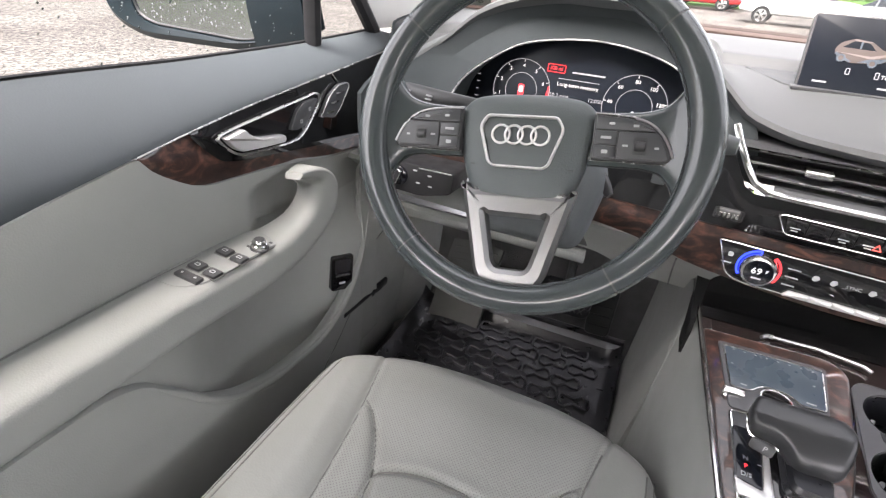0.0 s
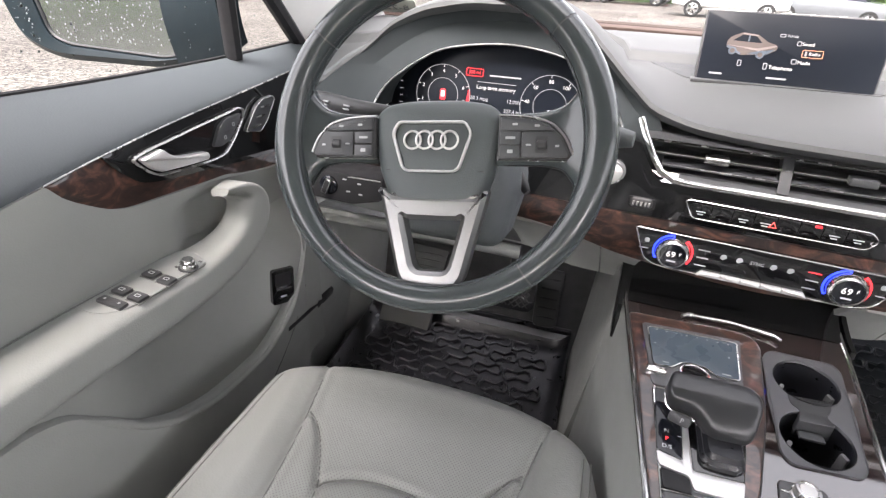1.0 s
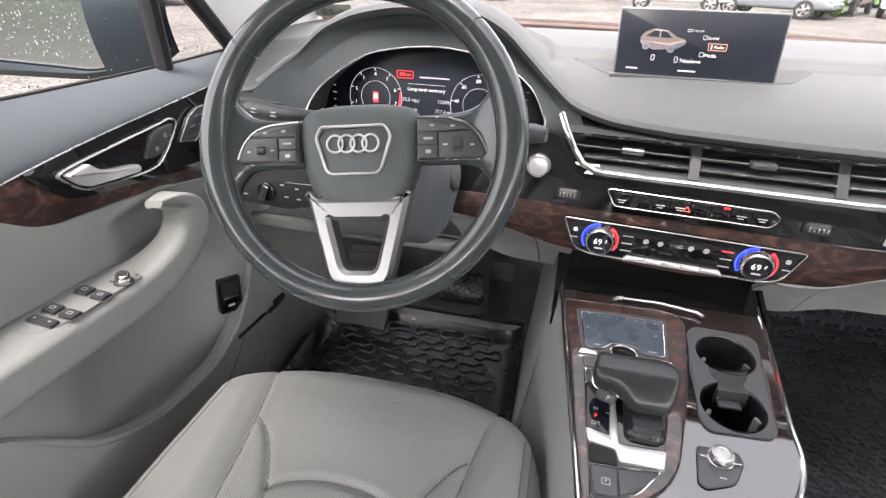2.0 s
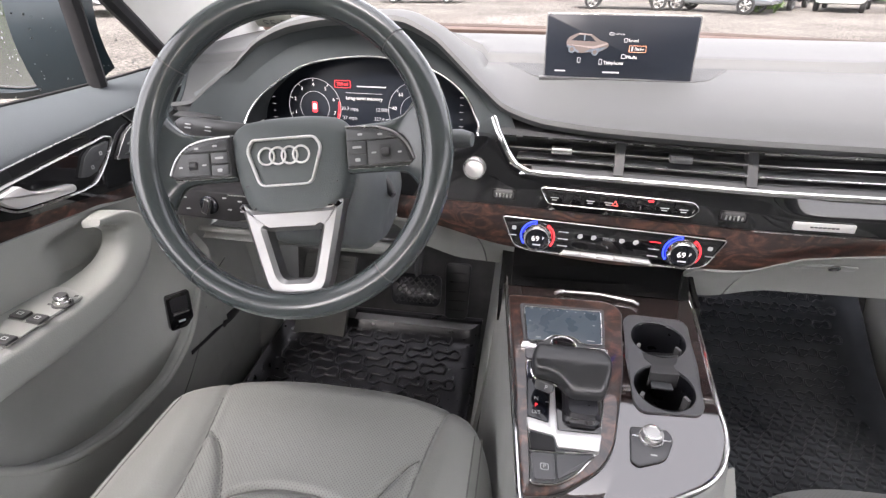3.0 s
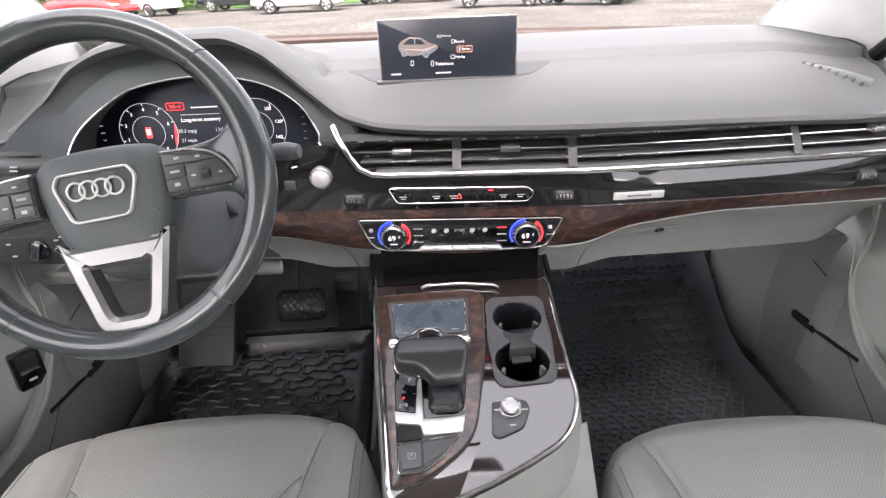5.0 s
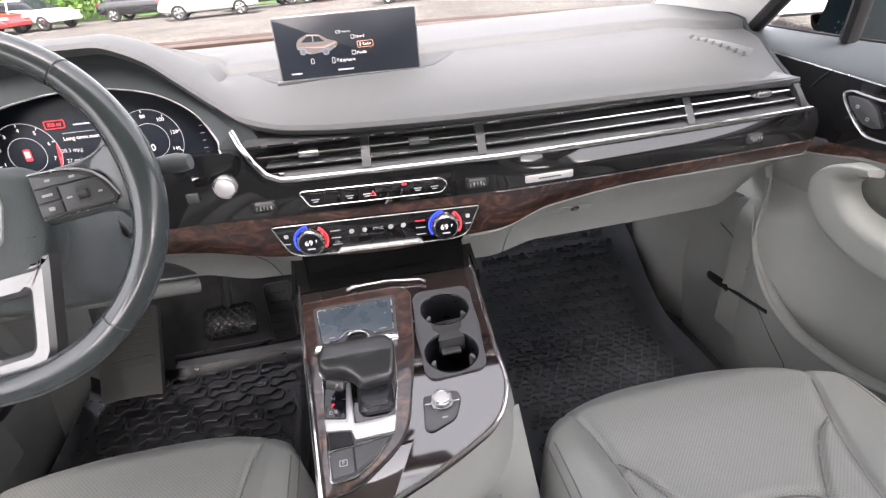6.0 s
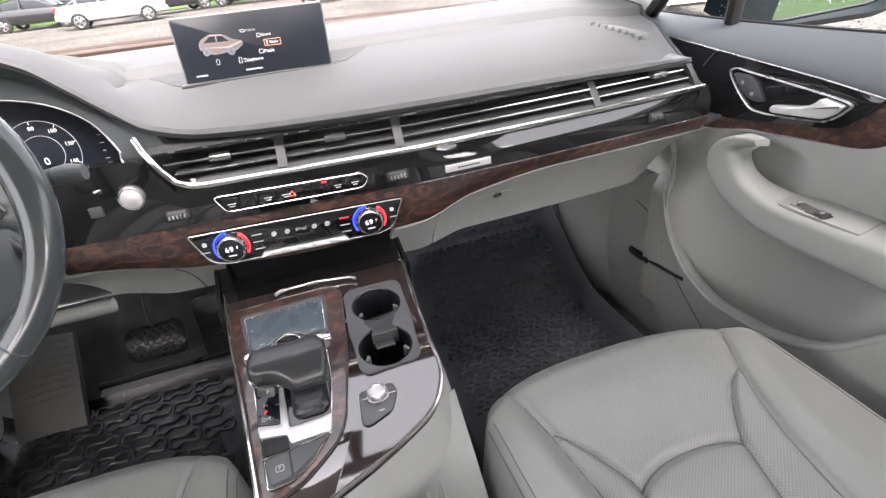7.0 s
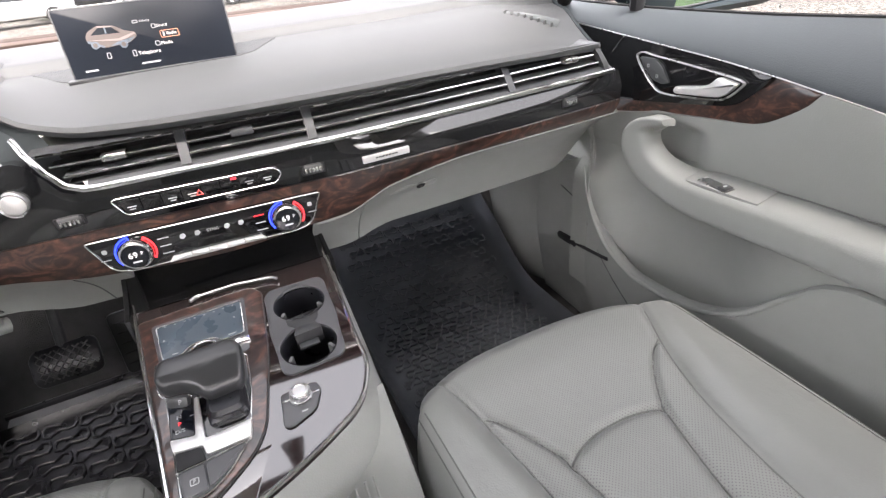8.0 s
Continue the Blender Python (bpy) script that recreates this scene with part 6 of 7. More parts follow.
    # walnut frame
    wo = ccw(rounded([(-0.117, 0.645), (0.030, 0.649), (0.047, 0.632), (0.034, 0.505), (0.012, 0.40), (-0.004, 0.372), (-0.050, 0.335), (-0.086, 0.330)], [0.008, 0.012, 0.015, 0.03, 0.03, 0.02, 0.02, 0.006], 6))
    wd = part("walnut_frame", slab(wo, 0.004, -0.002, 0.003), M_WOOD, c, "glossy burl walnut frame")
    part("frame_edge", sweep(on_top(wo, 0.0015), 0.0011, 6, closed=True), M_BLACK, wd)
    # touchpad
    to = ccw(rounded([(-0.100, 0.625), (0.022, 0.628), (0.014, 0.520), (-0.088, 0.516)], 0.006, 4))
    part("control_plate", slab(to, 0.006, 0.002, 0.001), M_GRAPH, c, "graphite control plate")
    po = ccw(rounded([(-0.094, 0.616), (0.017, 0.619), (0.013, 0.551), (-0.014, 0.549), (-0.025, 0.561), (-0.053, 0.561), (-0.064, 0.548), (-0.087, 0.546)], [0.004, 0.004, 0.006, 0.006, 0.012, 0.012, 0.006, 0.006], 4))
    tp = part("touchpad", slab(po, 0.0075, 0.005, 0.0006), M_TOUCH, c, "glass touchpad coloured with reflected sky blue, with a silver rim")
    part("touchpad_rim", collar(po, inset(po, 0.0014), 0.0088, 0.005), M_ALU, tp, "silver rim")
    for i in range(8):
        part("touchpad_mark", slab(rect(0.0022, 0.0010, 0, 2, -0.082 + 0.0125 * i, 0.6125), 0.0080, 0.0072, 0.0001), M_PRINT, tp)
    for x, y, w in ((-0.084, 0.586, 0.0022), (0.004, 0.588, 0.0022), (-0.072, 0.555, 0.007), (-0.002, 0.557, 0.010)):
        part("touchpad_mark", slab(rect(w, 0.0014, 0, 2, x, y), 0.0080, 0.0072, 0.0001), M_PRINT, tp)
    rk = [Vector((-0.039 + 0.0160 * math.cos(a), 0.544 + 0.0160 * math.sin(a), zc(0.544) + 0.0082)) for a in (2 * math.pi * i / 32 for i in range(32))]
    rg = part("control_ring", sweep(rk, 0.0015, 8, closed=True), M_CHROME, c, "chrome ring of the rotary control")
    part("control_dial", slab(circle2(0.0155, 28, -0.039, 0.544), 0.0084, 0.004, 0.001), M_GLOSS, rg)
    for x in (-0.084, 0.006):
        part("toggle_key", slab(rect(0.024, 0.010, 0.002, 3, x, 0.5355), 0.013, 0.005, 0.003), M_CHROME, c, "chrome toggle key")

    # gear gate
    go = ccw(rounded([(-0.087, 0.512), (0.008, 0.515), (0.006, 0.46), (-0.006, 0.392), (-0.030, 0.360), (-0.052, 0.345), (-0.078, 0.343)], [0.006, 0.006, 0.02, 0.008, 0.01, 0.008, 0.006], 5))
    gp = part("gear_gate", slab(go, 0.0062, 0.002, 0.001), M_BTN, c, "graphite gear gate plate")
    part("gate_edge", sweep(on_top(go, 0.0058), 0.0014, 6, closed=True), M_CHROME, gp, "chrome edge of the gate")
    part("gate_well", slab(ccw(rounded([(-0.056, 0.505), (0.004, 0.505), (-0.0010, 0.4125), (-0.0485, 0.4105)], 0.003, 4)), 0.0072, 0.004, 0.0006), M_GLOSS, gp, "dark gate slot")
    fo = ccw(rounded([(-0.0845, 0.4230), (-0.0590, 0.4170), (-0.0565, 0.470), (-0.0515, 0.470), (-0.0495, 0.4090), (-0.0010, 0.4110), (-0.0055, 0.3880), (-0.0500, 0.3875), (-0.0535, 0.4015), (-0.0820, 0.4060)], 0.003, 3))
    part("gate_apron", slab(fo, 0.0092, 0.004, 0.0012), M_SATIN, gp, "bright apron below the lever")
    ind = ccw(rounded([(-0.0845, 0.490), (-0.058, 0.490), (-0.0595, 0.4190), (-0.0838, 0.4250)], 0.003, 3))
    part("gear_indicator", slab(ind, 0.0078, 0.005, 0.0006), M_SCREEN, gp, "black gear indicator")
    for w, y, mt in (("N", 0.4505, M_PRINT), ("P", 0.4405, M_LITRED), ("D/S", 0.4305, M_PRINT)):
        lettering("gear_letter", w, 0.0070, mt, gp, frame_at((-0.0735, y, zc(y) + 0.0081), (1, 0, 0), (0, 1, 0.1)))
    for x in (-0.0605,):
        part("gear_mark", slab(rect(0.004, 0.001, 0, 2, x, 0.447), 0.0082, 0.0075, 0.0001), M_PRINT, gp)
    for nm, pts, lb in (("blank_key", [(-0.0805, 0.4035), (-0.0540, 0.3990), (-0.0515, 0.3820), (-0.0785, 0.3810)], "gloss black blank"), ("brake_key", [(-0.0785, 0.377), (-0.0535, 0.3785), (-0.0525, 0.349), (-0.0745, 0.347)], "grey parking brake key"), ("hold_key", [(-0.0515, 0.378), (-0.010, 0.383), (-0.032, 0.362), (-0.0505, 0.350)], "grey hold key")):
        part(nm, slab(ccw(rounded(pts, 0.003, 3)), 0.0090, 0.005, 0.001), M_SEAL if nm == "blank_key" else M_GRAPH, gp, lb)
    for a, b in (((-0.0805, 0.3785), (-0.0520, 0.3800)), ((-0.0505, 0.3800), (-0.0085, 0.3850))):
        part("key_line", sweep(on_top([a, b], 0.0092), 0.0009, 6), M_ALU, gp, "thin silver line between keys")
    part("brake_symbol", collar(rect(0.009, 0.008, 0.002, 3, -0.064, 0.362), rect(0.007, 0.006, 0.0015, 3, -0.064, 0.362), 0.0096, 0.0085), M_PRINT, gp)
    lettering("brake_letter", "P", 0.006, M_PRINT, gp, frame_at((-0.064, 0.362, zc(0.362) + 0.0092), (1, 0, 0), (0, 1, 0.1)))

    # cup holder
    cf = part("cup_holder", collar(ccw(hole), ccw(inset(hole, 0.0008)), 0.003, -0.004), M_GRAPH, c, "grey double cup holder with black wells")
    cups = ((0.0905, 0.582, 0.036), (0.083, 0.497, 0.0365))
    hi = inset(ccw(hole), 0.0008)
    # plate: strips between the frame and each well
    m0 = Vector((0.0868, 0.5395))
    for half, (px, py, pr) in enumerate(cups):
        poly = [p for p in hi if (p[1] >= m0.y) == (half == 0)]
        ctr = Vector((px, py))
        cut = [Vector((0.0415 + 0.0, m0.y)), Vector((0.1318, m0.y))] if half == 0 else [Vector((0.1318, m0.y)), Vector((0.0415, m0.y))]
        full = ccw(sorted(poly + cut, key=lambda p: math.atan2(p[1] - ctr.y, p[0] - ctr.x)))
        ang = sorted({round(math.atan2(p[1] - ctr.y, p[0] - ctr.x), 4) for p in full} | {round(-math.pi + 2 * math.pi * i / 40, 4) for i in range(40)})
        o2 = [ray_out(ctr, ctr + Vector((math.cos(a), math.sin(a))), full) for a in ang]
        i2 = [ctr + Vector((math.cos(a), math.sin(a))) * pr for a in ang]
        part("holder_plate", rings(bmesh.new(), [on_top(o2, 0.0015), on_top(i2, 0.0015), on_top([ctr + (p - ctr) * 0.985 for p in i2], -0.002)]), M_GRAPH, cf, "grey plate round the well")
        zz = zc(py)
        part("well", revolve([(pr * 0.99, 0.0), (pr * 0.96, -0.03), (pr * 0.90, -0.072), (0.001, -0.073)], Matrix.Translation((px, py, zz)), 40), M_RUBBER, cf, "black cup well")
        for k in (-1, 1):
            q = Vector((px + k * pr * 0.72, py - 0.008, zz - 0.022))
            part("grip_fin", box((0.005, 0.010, 0.034), (0, 0, 0), 0.002, frame_at(q, (1, k * 0.5, 0), (k * 0.55, 0.25, 1)) @ pose(0, 0, 0, 90, 0, 0)), M_TREAD, cf, "rubber grip fin")
    clip = ccw(rounded([(0.0868 + x, 0.5395 + y) for x, y in ((-0.022, 0.016), (-0.013, 0.010), (0.013, 0.012), (0.025, 0.019), (0.020, 0.002), (0.014, -0.006), (0.020, -0.020), (-0.018, -0.022), (-0.013, -0.006), (-0.021, 0.002))], 0.003, 3))
    mc = part("middle_clip", slab(clip, 0.0024, -0.020, 0.001), M_BLACK, cf, "black middle clip")
    part("clip_tab", box((0.026, 0.012, 0.004), (0.0850, 0.512, zc(0.51) - 0.012), 0.0015), M_BTN, mc)
    # volume knob
    ko = ccw(rounded([(0.034, 0.432), (0.074, 0.433), (0.078, 0.421), (0.066, 0.395), (0.036, 0.383), (0.029, 0.388)], [0.004, 0.005, 0.006, 0.008, 0.004, 0.004], 4))
    kp = part("knob_plate", slab(ko, 0.0020, 0.0002, 0.0006), M_GRAPH, c, "graphite plate of the volume knob")
    part("plate_edge", sweep(on_top(ko, 0.0014), 0.0009, 6, closed=True), M_BLACK, kp)
    V = Matrix.Translation((0.0545, 0.4195, zc(0.4195) + 0.001))
    vk = part("volume_knob", revolve([(0.0128, 0.000), (0.0128, 0.0030), (0.0116, 0.0036), (0.0116, 0.0105), (0.0108, 0.0120), (0.0086, 0.0122), (0.0080, 0.0112)], V, 36), M_ALU, c, "silver volume knob")
    part("knob_top", revolve([(0.0081, 0.0106), (0.0076, 0.0117), (0.0, 0.0120)], V, 28), M_SATIN, vk, "grey knob top")
    for k in range(30):
        part("knurl", box((0.0005, 0.0012, 0.0062), (0.01165, 0, 0.0072), 0.0, V @ Matrix.Rotation(2 * math.pi * k / 30, 4, "Z")), M_ALU, vk)
    for sx in (-1, 1):
        part("knob_wing", box((0.0085, 0.0020, 0.0012), (0.0545 + sx * 0.0165, 0.4195 - sx * 0.001, zc(0.4195) + 0.0026), 0.0004), M_ALU, kp)
    part("plate_mark", slab(rect(0.007, 0.0018, 0.0005, 2, 0.054, 0.3985), 0.0024, 0.0018, 0.0001), M_PRINT, kp)
    # rear grey box end with ribs
    bx = thing("console_box", "grey ribbed storage box behind the console", "storage box", at=(0.06, 0.2, FLOOR_Z))
    part("wall", thicken(grid(lambda u, v: (lerp(-0.07, 0.150, u), lerp(0.26, 0.33, v) + 0.09 * u * v, lerp(0.80, 0.945, v)), steps(0, 1, 10), steps(0, 1, 6)), 0.006), M_PANEL, bx)
    part("lid", box((0.20, 0.30, 0.05), (0.03, 0.10, 0.905), 0.015), M_PANEL, bx, "grey padded lid")
    for i in range(8):
        x = 0.02 + 0.011 * i
        part("rib", sweep([(x, 0.262, 0.812), (x + 0.004, 0.31 + 0.03 * i / 8, 0.90)], 0.0022, 6), M_PANEL_LOW, bx)
    return c


console()


def gear_lever():
    g = thing("gear_lever", "broad black leather gear lever with silver edging", "gear lever", at=(-0.028, 0.44, zc(0.44)))
    part("gaiter", rings(bmesh.new(), [[Vector((-0.022 + p[0] * k, 0.450 + p[1] * k + dy * 0.5, zc(0.447) + z)) for p in rect(0.046, 0.066, 0.012, 5)] for z, k, dy in ((0.003, 1.0, 0), (0.008, 0.90, -0.003), (0.011, 0.94, -0.005), (0.015, 0.80, -0.009), (0.018, 0.83, -0.011), (0.024, 0.70, -0.015))], True, True, True), M_RUBBER, g, "folded black gaiter", angle=20)

    def top(y):
        return 1.0285 + 0.20 * (min(y, 0.486) - 0.465) - 0.60 * max(0, 0.463 - y) - 9.0 * max(0, 0.463 - y) ** 2
    head = ccw(rounded([(-0.0830, 0.4700), (-0.0775, 0.4880), (0.0015, 0.4880), (0.0105, 0.4750), (0.0070, 0.4540), (0.0020, 0.4405), (-0.036, 0.4390), (-0.046, 0.4480), (-0.057, 0.4530), (-0.0810, 0.4550)], [0.006, 0.006, 0.010, 0.010, 0.02, 0.008, 0.008, 0.012, 0.010, 0.008], 6))
    loops = [[Vector((p[0], p[1] + (0.004 if z < -0.01 else 0), top(p[1]) + z)) for p in shrink(head, d)] for d, z in ((0.0085, -0.0190), (0.0030, -0.0165), (0.0004, -0.0110), (0.0, -0.0040), (0.0, 0.0025), (0.0010, 0.0052), (0.0030, 0.0070), (0.0062, 0.0079), (0.012, 0.0084), (0.020, 0.0086))]
    grip = part("grip", rings(bmesh.new(), loops, True, True, True), M_GRIP, g, "broad black leather grip", angle=70)
    front = [p for p in head if p[0] < -0.050 and p[1] < 0.474]
    front.sort(key=lambda p: (p[0] > -0.079 and p[1] < 0.458, p[0] if p[1] < 0.458 and p[0] > -0.079 else -p[1]))
    part("grip_edge", sweep([Vector((p[0] - 0.0004, p[1] - 0.0006, top(p[1]) - 0.0092)) for p in front], 0.0013, 6), M_CHROME, grip, "silver edge under the grip")
    neck = [[Vector((-0.020 + p[0] * k, 0.455 + p[1] * k + dy, z)) for p in rect(0.033, 0.024, 0.010, 5)] for z, k, dy in ((0.984, 0.86, 0.004), (0.990, 0.94, 0.003), (0.9925, 1.02, 0.002), (0.998, 1.04, 0.0), (1.006, 1.06, 0.0), (1.014, 1.0, 0.004))]
    part("neck", rings(bmesh.new(), neck, True, True, True), M_RUBBER, g, "black leather neck")
    ringp = rect(0.0345, 0.0255, 0.012, 5)
    part("collar", sweep([Vector((-0.020 + p[0], 0.457 + p[1], 0.9905)) for p in ringp], 0.0011, 6, closed=True), M_BTN, g, "dark collar")
    B = frame_at((-0.0660, 0.4490, 1.0060), (0.90, -0.36, 0), (0.15, 0.50, 1))
    pb = part("park_button", prism(rect(0.022, 0.0115, 0.004), 0.0040, B, 0.001, base=-0.004), M_BLACK, g, "black park button")
    lettering("park_letter", "P", 0.0075, M_PRINT, pb, B @ local(0.003, 0, 0.0043))


gear_lever()

# ---- footwells ----


def floor_mat(name, xs, ys, label, toe, start, size, rubber):
    m = thing(name, label, "floor mat", "floor mats", at=((xs[0] + xs[1]) / 2, ys[0], FLOOR_Z))

    def height(u, v):
        x, y = lerp(*xs, u), lerp(*ys, v)
        edge = 0.024 * (sstep(0.05, 0.0, u) + sstep(0.95, 1.0, u) + sstep(0.96, 1.0, v))
        return (x, y, FLOOR_Z + 0.010 + edge + toe * sstep(start, 1.05, v) ** 1.1)
    part("tray", thicken(grid(height, steps(0, 1, 30), steps(0, 1, 36)), 0.006), rubber, m, "black rubber tray")
    # hourglass-shaped tread loops
    px, py = 0.0385 * size, 0.0270 * size
    nx, ny = int((xs[1] - xs[0] - 0.05) / px), int((ys[1] - ys[0] - 0.02) / py)
    half = [(-0.0190, 0.001), (-0.0165, 0.0085), (-0.0085, 0.0100), (0.0, 0.0055), (0.0085, 0.0100), (0.0165, 0.0085), (0.0190, 0.001)]
    loop = [Vector((x * size, (y + 0.0025 * math.sin(x * 160)) * size)) for x, y in half] + [Vector((x * size, (-y + 0.0025 * math.sin(x * 160)) * size)) for x, y in half[::-1]]
    loop = loop[::-1]
    mesh = None
    for j in range(ny):
        for i in range(nx):
            u = (0.03 + (i + 0.5) * px + (px * 0.4 if j % 2 else 0)) / (xs[1] - xs[0])
            v = (0.02 + (j + 0.5) * py) / (ys[1] - ys[0])
            if u > 0.94 or v > 0.97:
                continue
            p = Vector(height(u, v))
            F = frame_at(p, (1, 0, 0), Vector(height(u, v + 0.01)) - p)
            if mesh is None:
                first = part("tread_block", band(loop, inset(loop, 0.0030 * size), 0.0062, base=-0.001, bev=0.0014), rubber, m)
                mesh = first.data
                first.matrix_basis = F
            else:
                o = new("tread_block", mesh)
                o.parent, o.matrix_parent_inverse, o.matrix_basis = m, first.matrix_parent_inverse, F
    return m


MAT = floor_mat("driver_floor_mat", (-0.690, -0.185), (0.46, 1.010), "black rubber driver floor mat with wavy tread", 0.014, 0.50, 1.78, M_RUBBER)
part("front_lip", thicken(grid(lambda u, v: (lerp(-0.515, -0.187, u), 1.008 + 0.038 * v, 0.623 + 0.003 * v), steps(0, 1, 8), steps(0, 1, 4)), 0.008), M_TREAD, MAT, "worn grey front lip")
# black strip drawn for the shade in the gap behind the lip
part("lip_shade", sweep([(-0.522, 1.056, 0.626), (-0.182, 1.058, 0.626)], 0.009, 8), M_RUBBER, MAT, "black strip for the shaded gap behind the lip")
floor_mat("passenger_floor_mat", (0.225, 0.690), (0.40, 1.16), "black rubber passenger floor mat with wavy tread", 0.16, 0.60, 1.08, M_DUSTY_LIT)


def pedals():
    b = thing("brake_pedal", "worn rubber brake pedal with a diamond tread", "pedal", at=(-0.34, 0.95, 0.70))
    F = frame_at((-0.330, 0.945, 0.785), (1, 0.02, 0), (0, 0.55, 0.83))
    dome = lambda x, y: 0.010 - 9.0 * y * y - 1.2 * x * x
    o = rect(0.114, 0.074, 0.020, 6)
    pd = part("pad", rings(bmesh.new(), [[F @ Vector((p[0] * k, p[1] * k, z if z < -0.002 else dome(p[0] * k, p[1] * k) + z)) for p in o] for k, z in ((0.96, -0.016), (1.0, -0.010), (1.0, -0.0018), (0.985, -0.0006), (0.94, 0.0), (0.7, 0.0), (0.4, 0.0), (0.1, 0.0))], True, True, True), M_RUBBER, b, "worn black rubber pad")
    for i in range(-6, 7):
        for s in (-1, 1):
            x = i * 0.0150
            pts = [(x - s * 0.028 + s * 0.056 * k, -0.028 + 0.056 * k) for k in steps(0, 1, 8)]
            pts = [p for p in pts if abs(p[0]) < 0.050]
            if len(pts) > 1:
                part("tread", sweep([F @ Vector((p[0], p[1], dome(*p) + 0.0004)) for p in pts], 0.0017, 5), M_STUD, pd)
    part("arm", sweep([F @ Vector((0.0, 0.0, -0.004)), (-0.335, 1.02, 0.86), (-0.335, 1.06, 0.98)], 0.010, 8), M_BLACK, b)
    a = thing("accelerator_pedal", "gloss black floor-hinged accelerator pedal", "pedal", at=(-0.255, 1.08, 0.64))
    A = frame_at((-0.252, 1.085, 0.700), (1, 0.05, 0), (0, 0.42, 0.91))
    pl = part("plate", prism(rounded([(-0.030, -0.075), (0.028, -0.075), (0.034, 0.070), (-0.034, 0.070)], 0.014, 5), 0.010, A, 0.005, base=-0.010), M_BLACK, a, "black pedal plate")
    for i in range(5):
        part("rib", sweep([A @ Vector((-0.022, -0.05 + 0.024 * i, 0.0102)), A @ Vector((0.022, -0.05 + 0.024 * i, 0.0102))], 0.0018, 6), M_RUBBER, pl)
    r = thing("foot_rest", "dull grey ribbed foot rest beside the pedals", "foot rest", at=(-0.58, 0.95, 0.60))
    face = lambda u, v: (lerp(-0.645, -0.516, u) + 0.012 * v, lerp(0.930, 1.040, v), lerp(0.634, 0.800, v) + 0.004 * math.sin(math.pi * u))
    part("plate", thicken(grid(face, steps(0, 1, 10), steps(0, 1, 12)), 0.02), M_FOOT, r, "grey plastic plate")
    for i in range(8):
        v = 0.34 + 0.08 * i
        part("rib", sweep([Vector(face(u, v + 0.03 * u)) + Vector((0, -0.001, 0.0005)) for u in steps(0.08, 0.92, 6)], 0.0016, 6), M_FOOT, r)


pedals()


def screen_sticker():
    s = thing("window_sticker", "pale paper sticker printed 8-22 low on the windscreen", "sticker", at=(-0.68, 1.14, 1.31))
    F = frame_at((-0.680, 1.140, 1.330), (1, 0.22, 0), (0.1, -0.86, 0.46))
    part("paper", prism(rect(0.085, 0.060, 0.003), 0.0008, F), surface("sticker_paper", (0.30, 0.31, 0.27), 0.7, fine=200, bump=0.1), s)
    lettering("print", "8-22", 0.030, M_BTN, s, F @ local(0.0, -0.006, 0.0012) @ Matrix.Diagonal((-1, 1, 1, 1)))


screen_sticker()

# ---- outside ----


GROUND_Z = -0.2


def gravel_material():
    m, n, l, b = principled("pale_gravel")
    tc = n.new("ShaderNodeTexCoord")
    v = n.new("ShaderNodeTexVoronoi")
    v.inputs["Scale"].default_value = 26
    l.new(tc.outputs["Object"], v.inputs["Vector"])
    big = n.new("ShaderNodeTexNoise")
    big.inputs["Scale"].default_value, big.inputs["Detail"].default_value = 0.35, 6
    l.new(tc.outputs["Object"], big.inputs["Vector"])
    r = n.new("ShaderNodeValToRGB")
    r.color_ramp.elements[0].position, r.color_ramp.elements[1].position = 0.22, 0.80
    r.color_ramp.elements[0].color, r.color_ramp.elements[1].color = (0.035, 0.033, 0.030, 1), (0.230, 0.216, 0.198, 1)
    l.new(v.outputs["Color"], r.inputs["Fac"])
    r2 = n.new("ShaderNodeValToRGB")
    r2.color_ramp.elements[0].position, r2.color_ramp.elements[1].position = 0.35, 0.68
    r2.color_ramp.elements[0].color, r2.color_ramp.elements[1].color = (0.62, 0.58, 0.54, 1), (1.1, 1.08, 1.04, 1)
    l.new(big.outputs["Fac"], r2.inputs["Fac"])
    mx = n.new("ShaderNodeMix")
    mx.data_type, mx.blend_type, mx.inputs["Factor"].default_value = "RGBA", "MULTIPLY", 1.0
    l.new(r.outputs["Color"], mx.inputs["A"]), l.new(r2.outputs["Color"], mx.inputs["B"])
    l.new(mx.outputs["Result"], b.inputs["Base Color"])
    b.inputs["Roughness"].default_value = 0.9
    bp = n.new("ShaderNodeBump")
    bp.inputs["Strength"].default_value, bp.inputs["Distance"].default_value = 0.9, 0.02
    l.new(v.outputs["Distance"], bp.inputs["Height"])
    l.new(bp.outputs[0], b.inputs["Normal"])
    return m


tagged(part("ground", grid(lambda u, v: (u, v, GROUND_Z), steps(-400, 400, 4), steps(-400, 400, 4)), gravel_material(), smooth=False), "pale worn gravel parking lot", "ground", kind="structure")


def grass_material():
    m = surface("grass", (0.075, 0.17, 0.028), 0.9, var=0.35, scale=0.8, fine=30, bump=0.8, depth=0.05)
    return m


M_GRASS = grass_material()
tagged(part("grass_verge", grid(lambda u, v: (u, v, GROUND_Z + 0.04 + 0.012 * max(0, v - 40)), steps(-160, 60, 40), steps(35.5, 70, 6)), M_GRASS), "bright green grass verge behind the cars", "grass", kind="structure")
tagged(part("grass_verge", grid(lambda u, v: (u, v, GROUND_Z + 0.04), steps(6.5, 60, 20), steps(-40, -2, 20)), M_GRASS), "green grass beside the parking lot", "grass", kind="structure")

